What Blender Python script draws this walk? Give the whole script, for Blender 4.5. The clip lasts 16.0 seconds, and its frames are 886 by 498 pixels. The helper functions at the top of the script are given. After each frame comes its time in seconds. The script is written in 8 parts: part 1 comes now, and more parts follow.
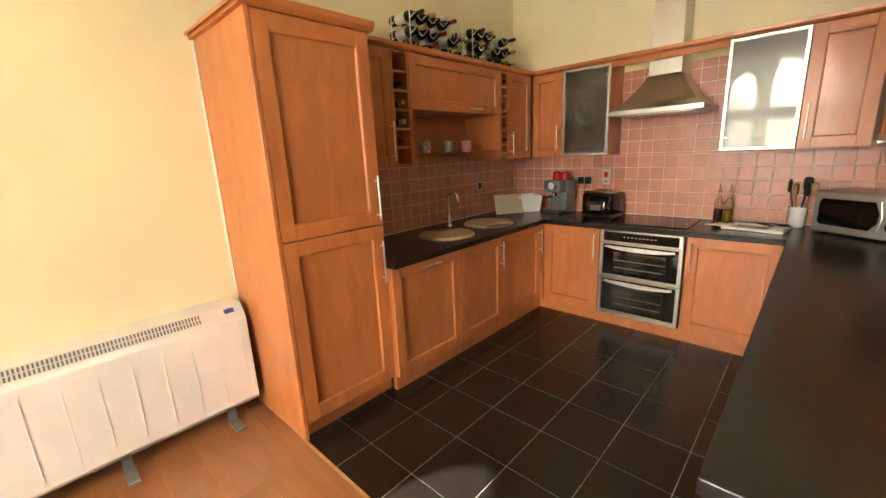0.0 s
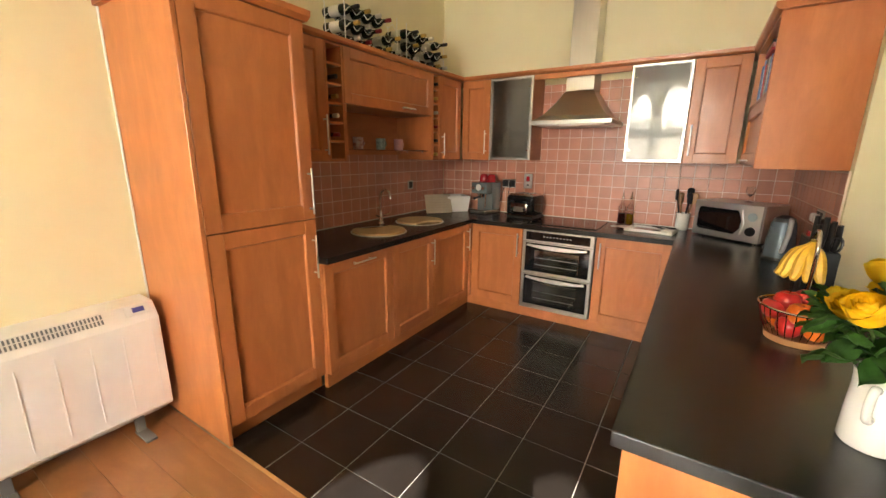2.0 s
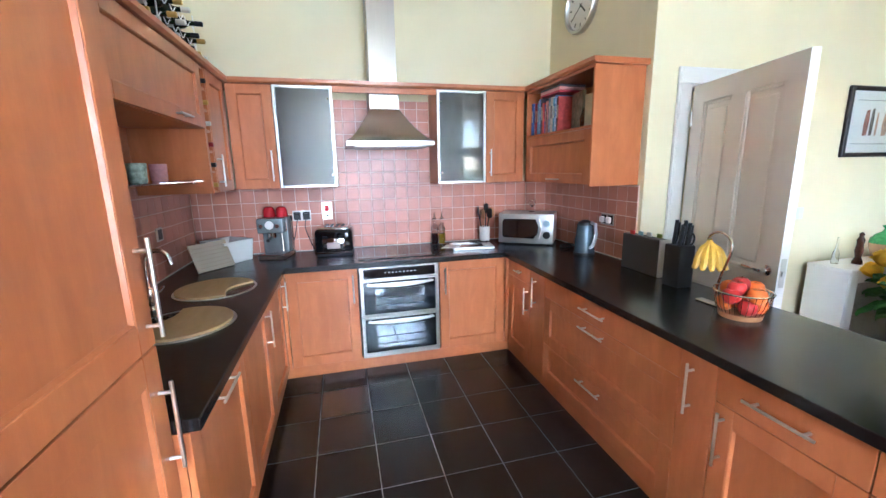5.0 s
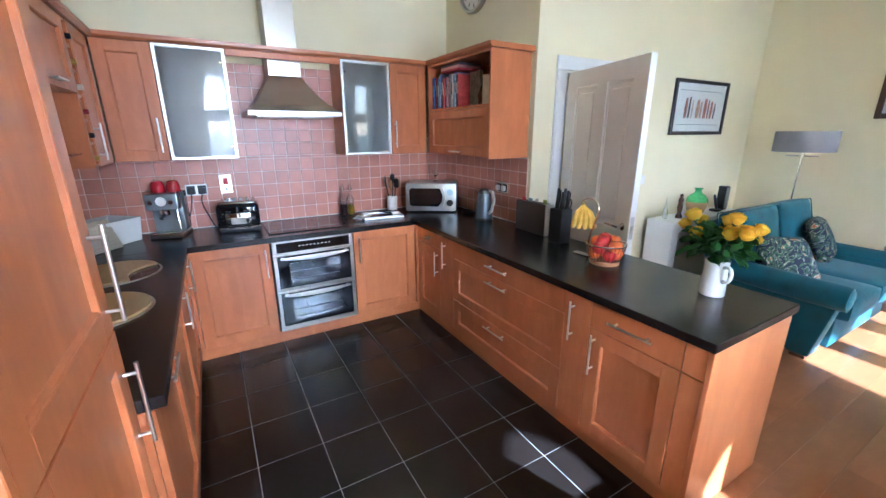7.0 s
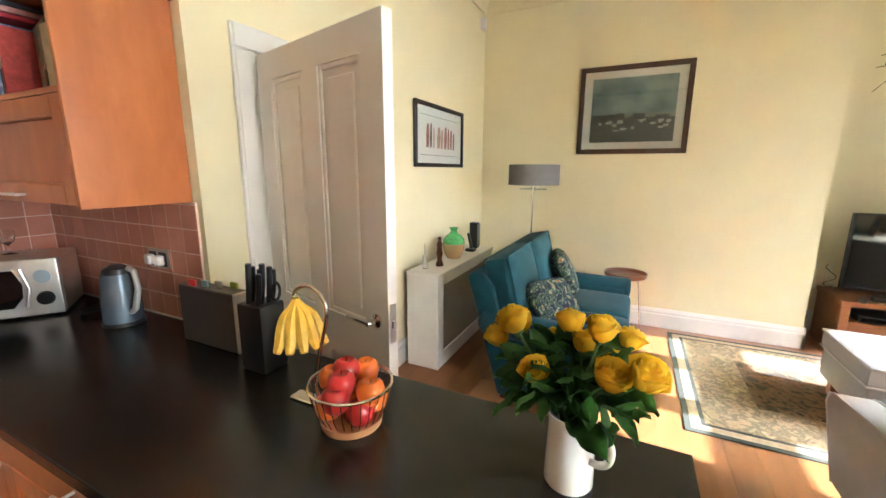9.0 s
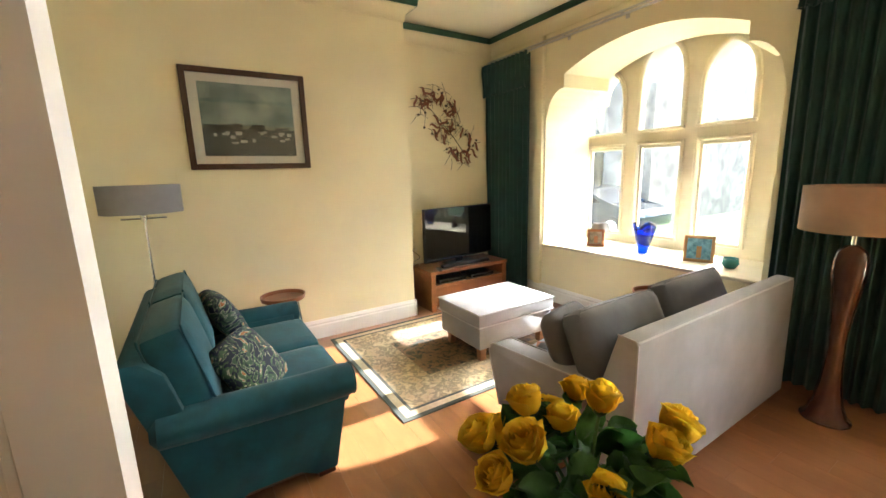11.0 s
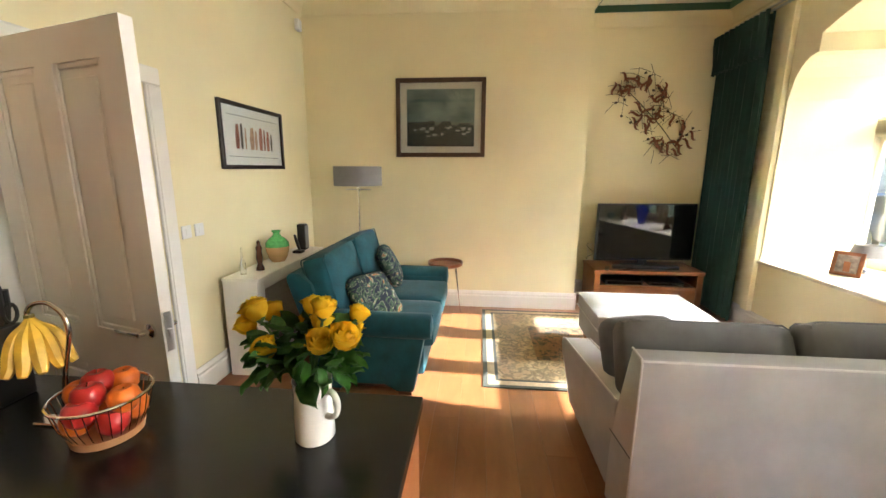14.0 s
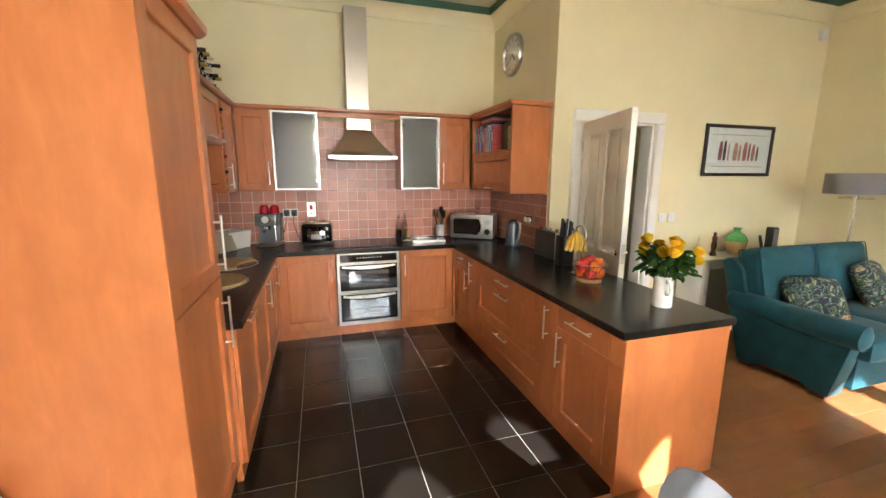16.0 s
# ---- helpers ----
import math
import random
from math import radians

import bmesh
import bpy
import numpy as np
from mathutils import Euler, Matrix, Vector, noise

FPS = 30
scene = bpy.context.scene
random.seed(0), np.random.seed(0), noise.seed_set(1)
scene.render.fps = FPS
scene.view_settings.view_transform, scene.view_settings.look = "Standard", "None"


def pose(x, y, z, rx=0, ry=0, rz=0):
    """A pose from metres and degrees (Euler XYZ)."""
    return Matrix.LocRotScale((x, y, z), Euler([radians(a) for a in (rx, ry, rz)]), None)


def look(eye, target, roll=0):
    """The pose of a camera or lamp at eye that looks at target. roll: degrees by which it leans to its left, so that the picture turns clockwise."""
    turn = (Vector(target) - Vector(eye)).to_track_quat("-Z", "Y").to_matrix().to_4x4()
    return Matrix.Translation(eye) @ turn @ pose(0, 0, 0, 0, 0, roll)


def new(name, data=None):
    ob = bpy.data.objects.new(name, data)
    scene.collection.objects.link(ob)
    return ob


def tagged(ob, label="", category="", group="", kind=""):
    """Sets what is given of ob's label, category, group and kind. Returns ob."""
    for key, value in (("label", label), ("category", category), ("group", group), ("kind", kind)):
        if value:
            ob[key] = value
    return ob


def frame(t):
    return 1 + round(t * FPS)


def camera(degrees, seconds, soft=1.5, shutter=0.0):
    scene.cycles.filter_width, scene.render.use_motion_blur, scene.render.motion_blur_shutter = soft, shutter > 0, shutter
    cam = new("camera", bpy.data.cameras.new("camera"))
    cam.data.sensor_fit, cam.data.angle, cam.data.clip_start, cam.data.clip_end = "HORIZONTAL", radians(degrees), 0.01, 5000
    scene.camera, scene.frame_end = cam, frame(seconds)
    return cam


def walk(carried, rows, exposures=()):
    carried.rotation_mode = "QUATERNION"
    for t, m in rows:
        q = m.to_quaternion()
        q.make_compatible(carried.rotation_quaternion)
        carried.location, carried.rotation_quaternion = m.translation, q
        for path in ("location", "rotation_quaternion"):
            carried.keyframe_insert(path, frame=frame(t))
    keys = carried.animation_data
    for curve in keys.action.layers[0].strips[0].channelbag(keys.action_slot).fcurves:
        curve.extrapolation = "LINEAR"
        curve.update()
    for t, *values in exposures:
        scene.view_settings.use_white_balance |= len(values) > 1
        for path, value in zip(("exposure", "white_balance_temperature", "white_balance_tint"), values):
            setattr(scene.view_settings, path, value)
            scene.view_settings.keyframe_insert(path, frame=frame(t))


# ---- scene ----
cam = camera(96.6, 16.0)
PATH = [
    (0, (0.205, 0.262, 1.463), (-1.138, 1.669, 0.997), -2.7),
    (0.5, (0.331, 0.150, 1.472), (-0.827, 1.724, 1.047), -1.2),
    (1, (0.392, -0.019, 1.506), (-0.663, 1.619, 1.053), -0.1),
    (1.5, (0.381, 0.011, 1.471), (-0.673, 1.646, 1.009), 0.6),
    (2, (0.199, 0.180, 1.448), (-0.845, 1.820, 0.979), 0.5),
    (2.5, (-0.079, 0.341, 1.489), (-1.035, 2.039, 1.038), -0.0),
    (3, (-0.301, 0.569, 1.499), (-1.137, 2.339, 1.092), -0.6),
    (3.5, (-0.576, 0.762, 1.508), (-1.088, 2.661, 1.143), -1.6),
    (4, (-0.808, 0.830, 1.484), (-0.855, 2.807, 1.183), -3.3),
    (4.2, (-0.864, 0.791, 1.474), (-0.783, 2.765, 1.161), -2.9),
    (6.3, (-1.412, 0.351, 1.600), (-0.577, 2.089, 1.072), -0.1),
    (6.5, (-1.409, 0.349, 1.602), (-0.552, 2.073, 1.062), -0.2),
    (7, (-1.334, 0.437, 1.570), (-0.373, 2.098, 1.006), -0.2),
    (7.5, (-1.084, 0.592, 1.504), (0.016, 2.165, 0.935), -0.1),
    (8, (-0.791, 0.755, 1.472), (0.469, 2.205, 0.912), -0.2),
    (8.3, (-0.617, 0.907, 1.489), (0.820, 2.197, 0.970), -0.5),
    (8.5, (-0.494, 0.994, 1.496), (1.052, 2.171, 1.022), -0.6),
    (9, (-0.217, 1.201, 1.518), (1.551, 2.050, 1.127), 0.3),
    (9.5, (0.025, 1.369, 1.576), (1.983, 1.649, 1.283), -1.0),
    (9.8, (0.105, 1.382, 1.584), (2.082, 1.234, 1.315), -2.2),
    (10, (0.202, 1.530, 1.601), (2.127, 1.059, 1.329), -2.1),
    (10.2, (0.227, 1.623, 1.599), (2.079, 0.923, 1.314), -2.2),
    (12.3, (-0.014, 1.853, 1.596), (1.581, 0.715, 1.193), -1.3),
    (12.5, (-0.064, 1.739, 1.589), (1.569, 0.661, 1.176), -1.3),
    (13, (-0.144, 1.472, 1.556), (1.633, 0.650, 1.149), -0.6),
    (13.5, (-0.162, 1.159, 1.552), (1.752, 0.745, 1.143), 0.2),
    (14, (-0.317, 0.859, 1.549), (1.636, 1.037, 1.154), 0.3),
    (14.5, (-0.582, 0.590, 1.544), (1.214, 1.376, 1.152), 0.2),
    (15, (-0.856, 0.323, 1.551), (0.606, 1.636, 1.161), -0.2),
    (15.3, (-0.984, 0.119, 1.544), (0.202, 1.685, 1.148), -0.3),
    (15.5, (-1.026, -0.007, 1.518), (-0.071, 1.709, 1.122), -0.1),
    (16, (-1.156, -0.321, 1.543), (-0.572, 1.556, 1.176), 0.2),
]
EXPOSURE = [(0, 3.51, 6950, 10), (1.5, 3.41, 6650, 10), (2.5, 3.61, 6950, 10), (3.5, 4.06, 5700, 8), (4.2, 4.21, 4550, 7), (6.3, 3.61, 4550, 11),
            (8, 3.86, 4350, 11), (8.5, 3.89, 5100, 11), (9, 3.78, 5600, 10), (9.5, 3.81, 5500, 10), (10, 3.38, 5900, 10), (12.5, 3.59, 6100, 10), (13.0, 3.64, 6300, 10), (13.5, 3.36, 6300, 10), (14.5, 3.54, 5800, 10), (15, 3.64, 5950, 10), (16, 3.41, 6050, 10)]
walk(cam, [(t, look(eye, target, roll)) for t, eye, target, roll in PATH], EXPOSURE)

# ---- world and sun ----
SUN_WAY = Vector((0.06, 1.0, -0.615)).normalized()
world = bpy.data.worlds.new("sky")
scene.world = world
world.use_nodes = True
wn = world.node_tree
sky = wn.nodes.new("ShaderNodeTexSky")
sky.sky_type = "NISHITA"
sky.sun_disc = False
sky.sun_elevation = radians(31.5)
sky.sun_rotation = math.atan2(-SUN_WAY.x, -SUN_WAY.y)
wn.nodes["Background"].inputs[1].default_value = 0.15
wn.links.new(sky.outputs[0], wn.nodes["Background"].inputs[0])

sun = new("sun", bpy.data.lights.new("sun", "SUN"))
sun.data.energy, sun.data.angle, sun.data.color = 3.3, radians(0.6), (1.0, 0.95, 0.88)
sun.matrix_world = look((0, -30, 20), Vector((0, -30, 20)) + SUN_WAY)

# added fill lamp just outside the dining window, standing in for extra sky light
fill_lamp = new("window_skylight", bpy.data.lights.new("window_skylight", "AREA"))
fill_lamp.data.shape, fill_lamp.data.size, fill_lamp.data.size_y = "RECTANGLE", 2.1, 2.2
fill_lamp.data.energy, fill_lamp.data.color = 16.0, (1.0, 0.95, 0.87)
fill_lamp.matrix_world = look((-0.41, -2.80, 1.85), (-0.41, 0.0, 1.75))


# ---- materials ----
def material(name, rough=0.5, metal=0.0, coat=0.0):
    m = bpy.data.materials.new(name)
    m.use_nodes = True
    b = m.node_tree.nodes["Principled BSDF"]
    b.inputs["Roughness"].default_value = rough
    b.inputs["Metallic"].default_value = metal
    b.inputs["Coat Weight"].default_value = coat
    return m, m.node_tree, b


def mix_colours(nt, fac, a, b):
    n = nt.nodes.new("ShaderNodeMix")
    n.data_type = "RGBA"
    n.inputs["A"].default_value = (*a, 1) if not hasattr(a, "links") else (0, 0, 0, 1)
    n.inputs["B"].default_value = (*b, 1) if not hasattr(b, "links") else (0, 0, 0, 1)
    nt.links.new(fac, n.inputs["Factor"])
    if hasattr(a, "links"):
        nt.links.new(a, n.inputs["A"])
    if hasattr(b, "links"):
        nt.links.new(b, n.inputs["B"])
    return n.outputs["Result"]


def noise_out(nt, scale, stretch=(1, 1, 1), detail=4, rough=0.55, random_shift=False, distort=0.0):
    tc = nt.nodes.new("ShaderNodeTexCoord")
    mp = nt.nodes.new("ShaderNodeMapping")
    mp.inputs["Scale"].default_value = stretch
    nt.links.new(tc.outputs["Object"], mp.inputs["Vector"])
    if random_shift:
        oi = nt.nodes.new("ShaderNodeObjectInfo")
        mul = nt.nodes.new("ShaderNodeMath")
        mul.operation = "MULTIPLY"
        mul.inputs[1].default_value = 37.0
        nt.links.new(oi.outputs["Random"], mul.inputs[0])
        nt.links.new(mul.outputs[0], mp.inputs["Location"])
    nz = nt.nodes.new("ShaderNodeTexNoise")
    nz.inputs["Scale"].default_value = scale
    nz.inputs["Detail"].default_value = detail
    nz.inputs["Roughness"].default_value = rough
    nz.inputs["Distortion"].default_value = distort
    nt.links.new(mp.outputs[0], nz.inputs["Vector"])
    return nz.outputs["Fac"]


def ramp(nt, fac, lo, hi):
    r = nt.nodes.new("ShaderNodeMapRange")
    r.inputs["From Min"].default_value, r.inputs["From Max"].default_value = lo, hi
    nt.links.new(fac, r.inputs["Value"])
    return r.outputs[0]


def bump(nt, b, height, strength, distance=0.01):
    n = nt.nodes.new("ShaderNodeBump")
    n.inputs["Strength"].default_value, n.inputs["Distance"].default_value = strength, distance
    nt.links.new(height, n.inputs["Height"])
    nt.links.new(n.outputs[0], b.inputs["Normal"])


def plain(name, col, rough=0.5, metal=0.0, vary=0.12, scale=6.0, grain=180.0, relief=0.06, coat=0.0, tone=None):
    """A surface with soft patches at one scale and fine grain relief at another."""
    m, nt, b = material(name, rough, metal, coat)
    dark = tone or tuple(c * (1 - vary) for c in col)
    lite = tuple(min(1, c * (1 + vary * 0.5)) for c in col)
    f = ramp(nt, noise_out(nt, scale, detail=5, random_shift=True), 0.3, 0.7)
    nt.links.new(mix_colours(nt, f, dark, lite), b.inputs["Base Color"])
    g = noise_out(nt, grain, detail=2)
    if relief:
        bump(nt, b, g, relief, 0.003)
    rr = nt.nodes.new("ShaderNodeMapRange")
    rr.inputs["To Min"].default_value, rr.inputs["To Max"].default_value = rough * 0.97, min(1, rough * 1.03)
    nt.links.new(f, rr.inputs["Value"])
    nt.links.new(rr.outputs[0], b.inputs["Roughness"])
    return m


def wood(name, light, dark, axis="z", rough=0.35, coat=0.0, scale=3.0, relief=0.05, vary_piece=0.0):
    """Timber with long grain along one axis, blotches and fine pores."""
    m, nt, b = material(name, rough, 0.0, coat)
    along = {"x": (0.09, 1, 1), "y": (1, 0.09, 1), "z": (1, 1, 0.09)}[axis]
    big = ramp(nt, noise_out(nt, scale * 4, tuple(max(0.22, a) for a in along), 3, 0.5, True, 0.8), 0.32, 0.68)
    fine = ramp(nt, noise_out(nt, scale * 32, along, 5, 0.65, True), 0.3, 0.7)
    blot = ramp(nt, noise_out(nt, scale * 5.5, tuple(max(0.45, a) for a in along), 4, 0.6, True, 0.6), 0.42, 0.68)
    mid = tuple(0.4 * a + 0.6 * c for a, c in zip(light, dark))
    c1 = mix_colours(nt, big, mid, light)
    mul = nt.nodes.new("ShaderNodeMath")
    mul.operation = "MULTIPLY"
    mul.inputs[1].default_value = 0.20
    nt.links.new(fine, mul.inputs[0])
    c2 = mix_colours(nt, mul.outputs[0], c1, dark)
    mu2 = nt.nodes.new("ShaderNodeMath")
    mu2.operation = "MULTIPLY"
    mu2.inputs[1].default_value = 0.55
    nt.links.new(blot, mu2.inputs[0])
    c3 = mix_colours(nt, mu2.outputs[0], c2, tuple(0.15 * a + 0.85 * c for a, c in zip(light, dark)))
    if vary_piece:
        oi = nt.nodes.new("ShaderNodeObjectInfo")
        hsv = nt.nodes.new("ShaderNodeHueSaturation")
        mr = nt.nodes.new("ShaderNodeMapRange")
        mr.inputs["To Min"].default_value, mr.inputs["To Max"].default_value = 1 - vary_piece, 1 + vary_piece
        nt.links.new(oi.outputs["Random"], mr.inputs["Value"])
        nt.links.new(mr.outputs[0], hsv.inputs["Value"])
        nt.links.new(c3, hsv.inputs["Color"])
        c3 = hsv.outputs["Color"]
    nt.links.new(c3, b.inputs["Base Color"])
    bump(nt, b, fine, relief, 0.002)
    return m


def brushed(name, col, rough=0.28, axis="z"):
    m, nt, b = material(name, rough, 1.0)
    along = {"x": (0.02, 1, 1), "y": (1, 0.02, 1), "z": (1, 1, 0.02)}[axis]
    f = noise_out(nt, 220, along, 3)
    nt.links.new(mix_colours(nt, f, tuple(c * 0.85 for c in col), col), b.inputs["Base Color"])
    bump(nt, b, f, 0.05, 0.001)
    return m


def glass(name, col=(0.95, 0.97, 0.97), rough=0.0, ior=1.45):
    m, nt, b = material(name, rough)
    b.inputs["Base Color"].default_value = (*col, 1)
    b.inputs["Transmission Weight"].default_value = 1.0
    b.inputs["IOR"].default_value = ior
    return m


M_WALL = plain("wall_paint", (0.80, 0.72, 0.475), 0.75, vary=0.05, scale=1.4, grain=260, relief=0.10)
M_CEIL = plain("ceiling_paint", (0.78, 0.72, 0.54), 0.8, vary=0.04, scale=1.2, grain=200, relief=0.08)
M_GREEN = plain("green_gloss_paint", (0.035, 0.10, 0.06), 0.35, vary=0.15)
M_WHITE = plain("white_gloss_paint", (0.80, 0.78, 0.74), 0.3, vary=0.05, scale=3, grain=90, relief=0.05)
M_DOOR = plain("white_door_paint", (0.82, 0.80, 0.77), 0.32, vary=0.06, scale=3, grain=90, relief=0.05)
M_STONE = plain("cream_stone_paint", (0.66, 0.595, 0.435), 0.7, vary=0.08, scale=5, grain=120, relief=0.2)
M_CAB = wood("cherry_laminate", (0.57, 0.200, 0.066), (0.38, 0.118, 0.036), "z", 0.30, 0.15, 2.2)
M_CABX = wood("cherry_laminate_across", (0.57, 0.200, 0.066), (0.38, 0.118, 0.036), "x", 0.30, 0.15, 2.2)
M_CABY = wood("cherry_laminate_along", (0.57, 0.200, 0.066), (0.38, 0.118, 0.036), "y", 0.30, 0.15, 2.2)
M_PLANK = wood("oak_plank", (0.33, 0.142, 0.055), (0.21, 0.084, 0.031), "x", 0.28, 0.1, 2.0, 0.06, 0.10)
M_WALNUT = wood("dark_turned_wood", (0.10, 0.032, 0.014), (0.045, 0.013, 0.007), "z", 0.22, 0.4, 3)
M_TEAK = wood("reddish_teak", (0.27, 0.10, 0.035), (0.15, 0.05, 0.018), "y", 0.3, 0.1, 3)
M_OAK = wood("pale_oak", (0.50, 0.27, 0.11), (0.36, 0.17, 0.065), "y", 0.35, 0.1, 2.5)
M_BEECH = wood("beech_leg", (0.45, 0.22, 0.10), (0.33, 0.15, 0.06), "z", 0.4, 0.0, 3)
M_WORKTOP = plain("black_worktop", (0.012, 0.0115, 0.011), 0.26, vary=0.05, scale=3, relief=0)
M_TILE_FLOOR = plain("dark_slate_tile", (0.013, 0.0105, 0.009), 0.25, vary=0.25, scale=5, relief=0)
for mm in (M_WORKTOP, M_TILE_FLOOR):
    mm.node_tree.nodes["Principled BSDF"].inputs["Specular IOR Level"].default_value = 0.55
# riven slate relief
bump(M_TILE_FLOOR.node_tree, M_TILE_FLOOR.node_tree.nodes["Principled BSDF"], noise_out(M_TILE_FLOOR.node_tree, 8, (1, 1, 1), 6, 0.55, True, 1.6), 0.22, 0.008)
M_GROUT = plain("grey_grout", (0.30, 0.28, 0.25), 0.9, vary=0.2, scale=30)
M_GROUT_WALL = plain("pale_grout", (0.76, 0.60, 0.50), 0.85, vary=0.1, scale=30)
M_STEEL = brushed("brushed_steel", (0.62, 0.60, 0.56), 0.30, "x")
M_STEELZ = brushed("brushed_steel_upright", (0.60, 0.57, 0.52), 0.30, "z")
M_CHROME = plain("chrome", (0.75, 0.74, 0.72), 0.09, 1.0, vary=0.03, relief=0)
M_HANDLE = plain("satin_steel_bar", (0.85, 0.84, 0.82), 0.30, 1.0, vary=0.03, relief=0)
M_ALU = brushed("satin_aluminium", (0.72, 0.71, 0.69), 0.35, "z")
M_BLACK = plain("black_plastic", (0.015, 0.015, 0.016), 0.35, vary=0.2)
M_BLACKGLOSS = plain("black_glass", (0.008, 0.008, 0.009), 0.05, vary=0.1, relief=0)
M_GREYPLAST = plain("grey_plastic", (0.16, 0.17, 0.18), 0.35)
M_WHITEPLAST = plain("white_plastic", (0.78, 0.77, 0.75), 0.35, vary=0.04)
M_CERAMIC = plain("white_ceramic", (0.80, 0.79, 0.76), 0.18, vary=0.04, coat=0.3)
M_GLASS = glass("clear_glass")
M_FROST = glass("frosted_glass", (0.58, 0.58, 0.55), 0.32)
fb = M_FROST.node_tree.nodes["Principled BSDF"]
fb.inputs["Coat Weight"].default_value = 0.6
fb.inputs["Specular IOR Level"].default_value = 0.0
fb.inputs["Coat Roughness"].default_value = 0.0
fb.inputs["Coat IOR"].default_value = 1.6
M_TEAL = plain("teal_velvet", (0.004, 0.072, 0.097), 0.8, vary=0.35, scale=9, grain=500, relief=0.25)
M_GREYFAB = plain("grey_velvet", (0.41, 0.415, 0.43), 0.85, vary=0.14, scale=5, grain=600, relief=0.25)
M_PIPING = plain("pale_piping_cord", (0.58, 0.58, 0.58), 0.8, vary=0.08, scale=20, grain=500, relief=0.2)
M_GREYCUSH = plain("dark_grey_cushion_velvet", (0.135, 0.138, 0.145), 0.85, vary=0.2, scale=6, grain=600, relief=0.25)
M_CURTAIN = plain("dark_green_velvet", (0.006, 0.042, 0.034), 0.75, vary=0.3, scale=8, grain=400, relief=0.2)
for mm in (M_TEAL, M_GREYFAB, M_GREYCUSH, M_CURTAIN):
    bs = mm.node_tree.nodes["Principled BSDF"]
    bs.inputs["Sheen Weight"].default_value = 0.12
    bs.inputs["Sheen Roughness"].default_value = 0.4

# ---- builders ----
ORIGIN = {}


def thing(name, base, label, category, group="", kind=""):
    """An Empty at the thing's base; parts are given in world places."""
    ob = new(name)
    ob.empty_display_size = 0.05
    ob.location = base
    ORIGIN[ob] = Vector(base)
    return tagged(ob, label, category, group, kind)


def part(name, bm, material_, parent, label="", smooth=False):
    """Links a bmesh, given in world places, as one mesh under a thing or a part."""
    o = ORIGIN[parent]
    bmesh.ops.translate(bm, verts=bm.verts, vec=-o)
    bmesh.ops.recalc_face_normals(bm, faces=bm.faces)
    me = bpy.data.meshes.new(name)
    bm.to_mesh(me)
    bm.free()
    me.materials.append(material_)
    if smooth:
        me.shade_smooth()
        me.set_sharp_from_angle(angle=radians(40))
    ob = new(name, me)
    ob.parent = parent
    ORIGIN[ob] = o
    if label:
        tagged(ob, label)
    return ob


def solid(name, bm, material_, label="", category="", kind="structure", smooth=False, base=None, group=""):
    """Links a bmesh, given in world places, as a top-level mesh."""
    base = Vector(base or (0, 0, 0))
    bmesh.ops.translate(bm, verts=bm.verts, vec=-base)
    bmesh.ops.recalc_face_normals(bm, faces=bm.faces)
    me = bpy.data.meshes.new(name)
    bm.to_mesh(me)
    bm.free()
    me.materials.append(material_)
    if smooth:
        me.shade_smooth()
        me.set_sharp_from_angle(angle=radians(40))
    ob = new(name, me)
    ob.location = base
    ORIGIN[ob] = base
    return tagged(ob, label, category, group, kind)


def box(x0, x1, y0, y1, z0, z1, bev=0.0, bm=None, seg=1):
    bm = bm or bmesh.new()
    vs = [bm.verts.new((x, y, z)) for x in (x0, x1) for y in (y0, y1) for z in (z0, z1)]
    fs = [bm.faces.new([vs[i] for i in q]) for q in ((0, 1, 3, 2), (4, 6, 7, 5), (0, 4, 5, 1), (2, 3, 7, 6), (0, 2, 6, 4), (1, 5, 7, 3))]
    if bev > 0:
        es = list({e for f in fs for e in f.edges})
        bmesh.ops.bevel(bm, geom=es, offset=bev, segments=seg, profile=0.5, affect="EDGES")
    return bm


def lathe(profile, cx, cy, z0=0.0, seg=24, bm=None, cap=True):
    """A turned shape: profile rows of radius and height."""
    bm = bm or bmesh.new()
    rings = []
    for r, z in profile:
        if r < 1e-5:
            rings.append([bm.verts.new((cx, cy, z0 + z))])
        else:
            rings.append([bm.verts.new((cx + r * math.cos(2 * math.pi * k / seg), cy + r * math.sin(2 * math.pi * k / seg), z0 + z)) for k in range(seg)])
    for a, b in zip(rings, rings[1:]):
        for k in range(seg):
            p, q = k, (k + 1) % seg
            if len(a) == 1 and len(b) == 1:
                continue
            if len(a) == 1:
                bm.faces.new((a[0], b[q], b[p]))
            elif len(b) == 1:
                bm.faces.new((a[p], a[q], b[0]))
            else:
                bm.faces.new((a[p], a[q], b[q], b[p]))
    if cap:
        for ring in (rings[0], rings[-1]):
            if len(ring) > 2:
                bm.faces.new(ring)
    return bm


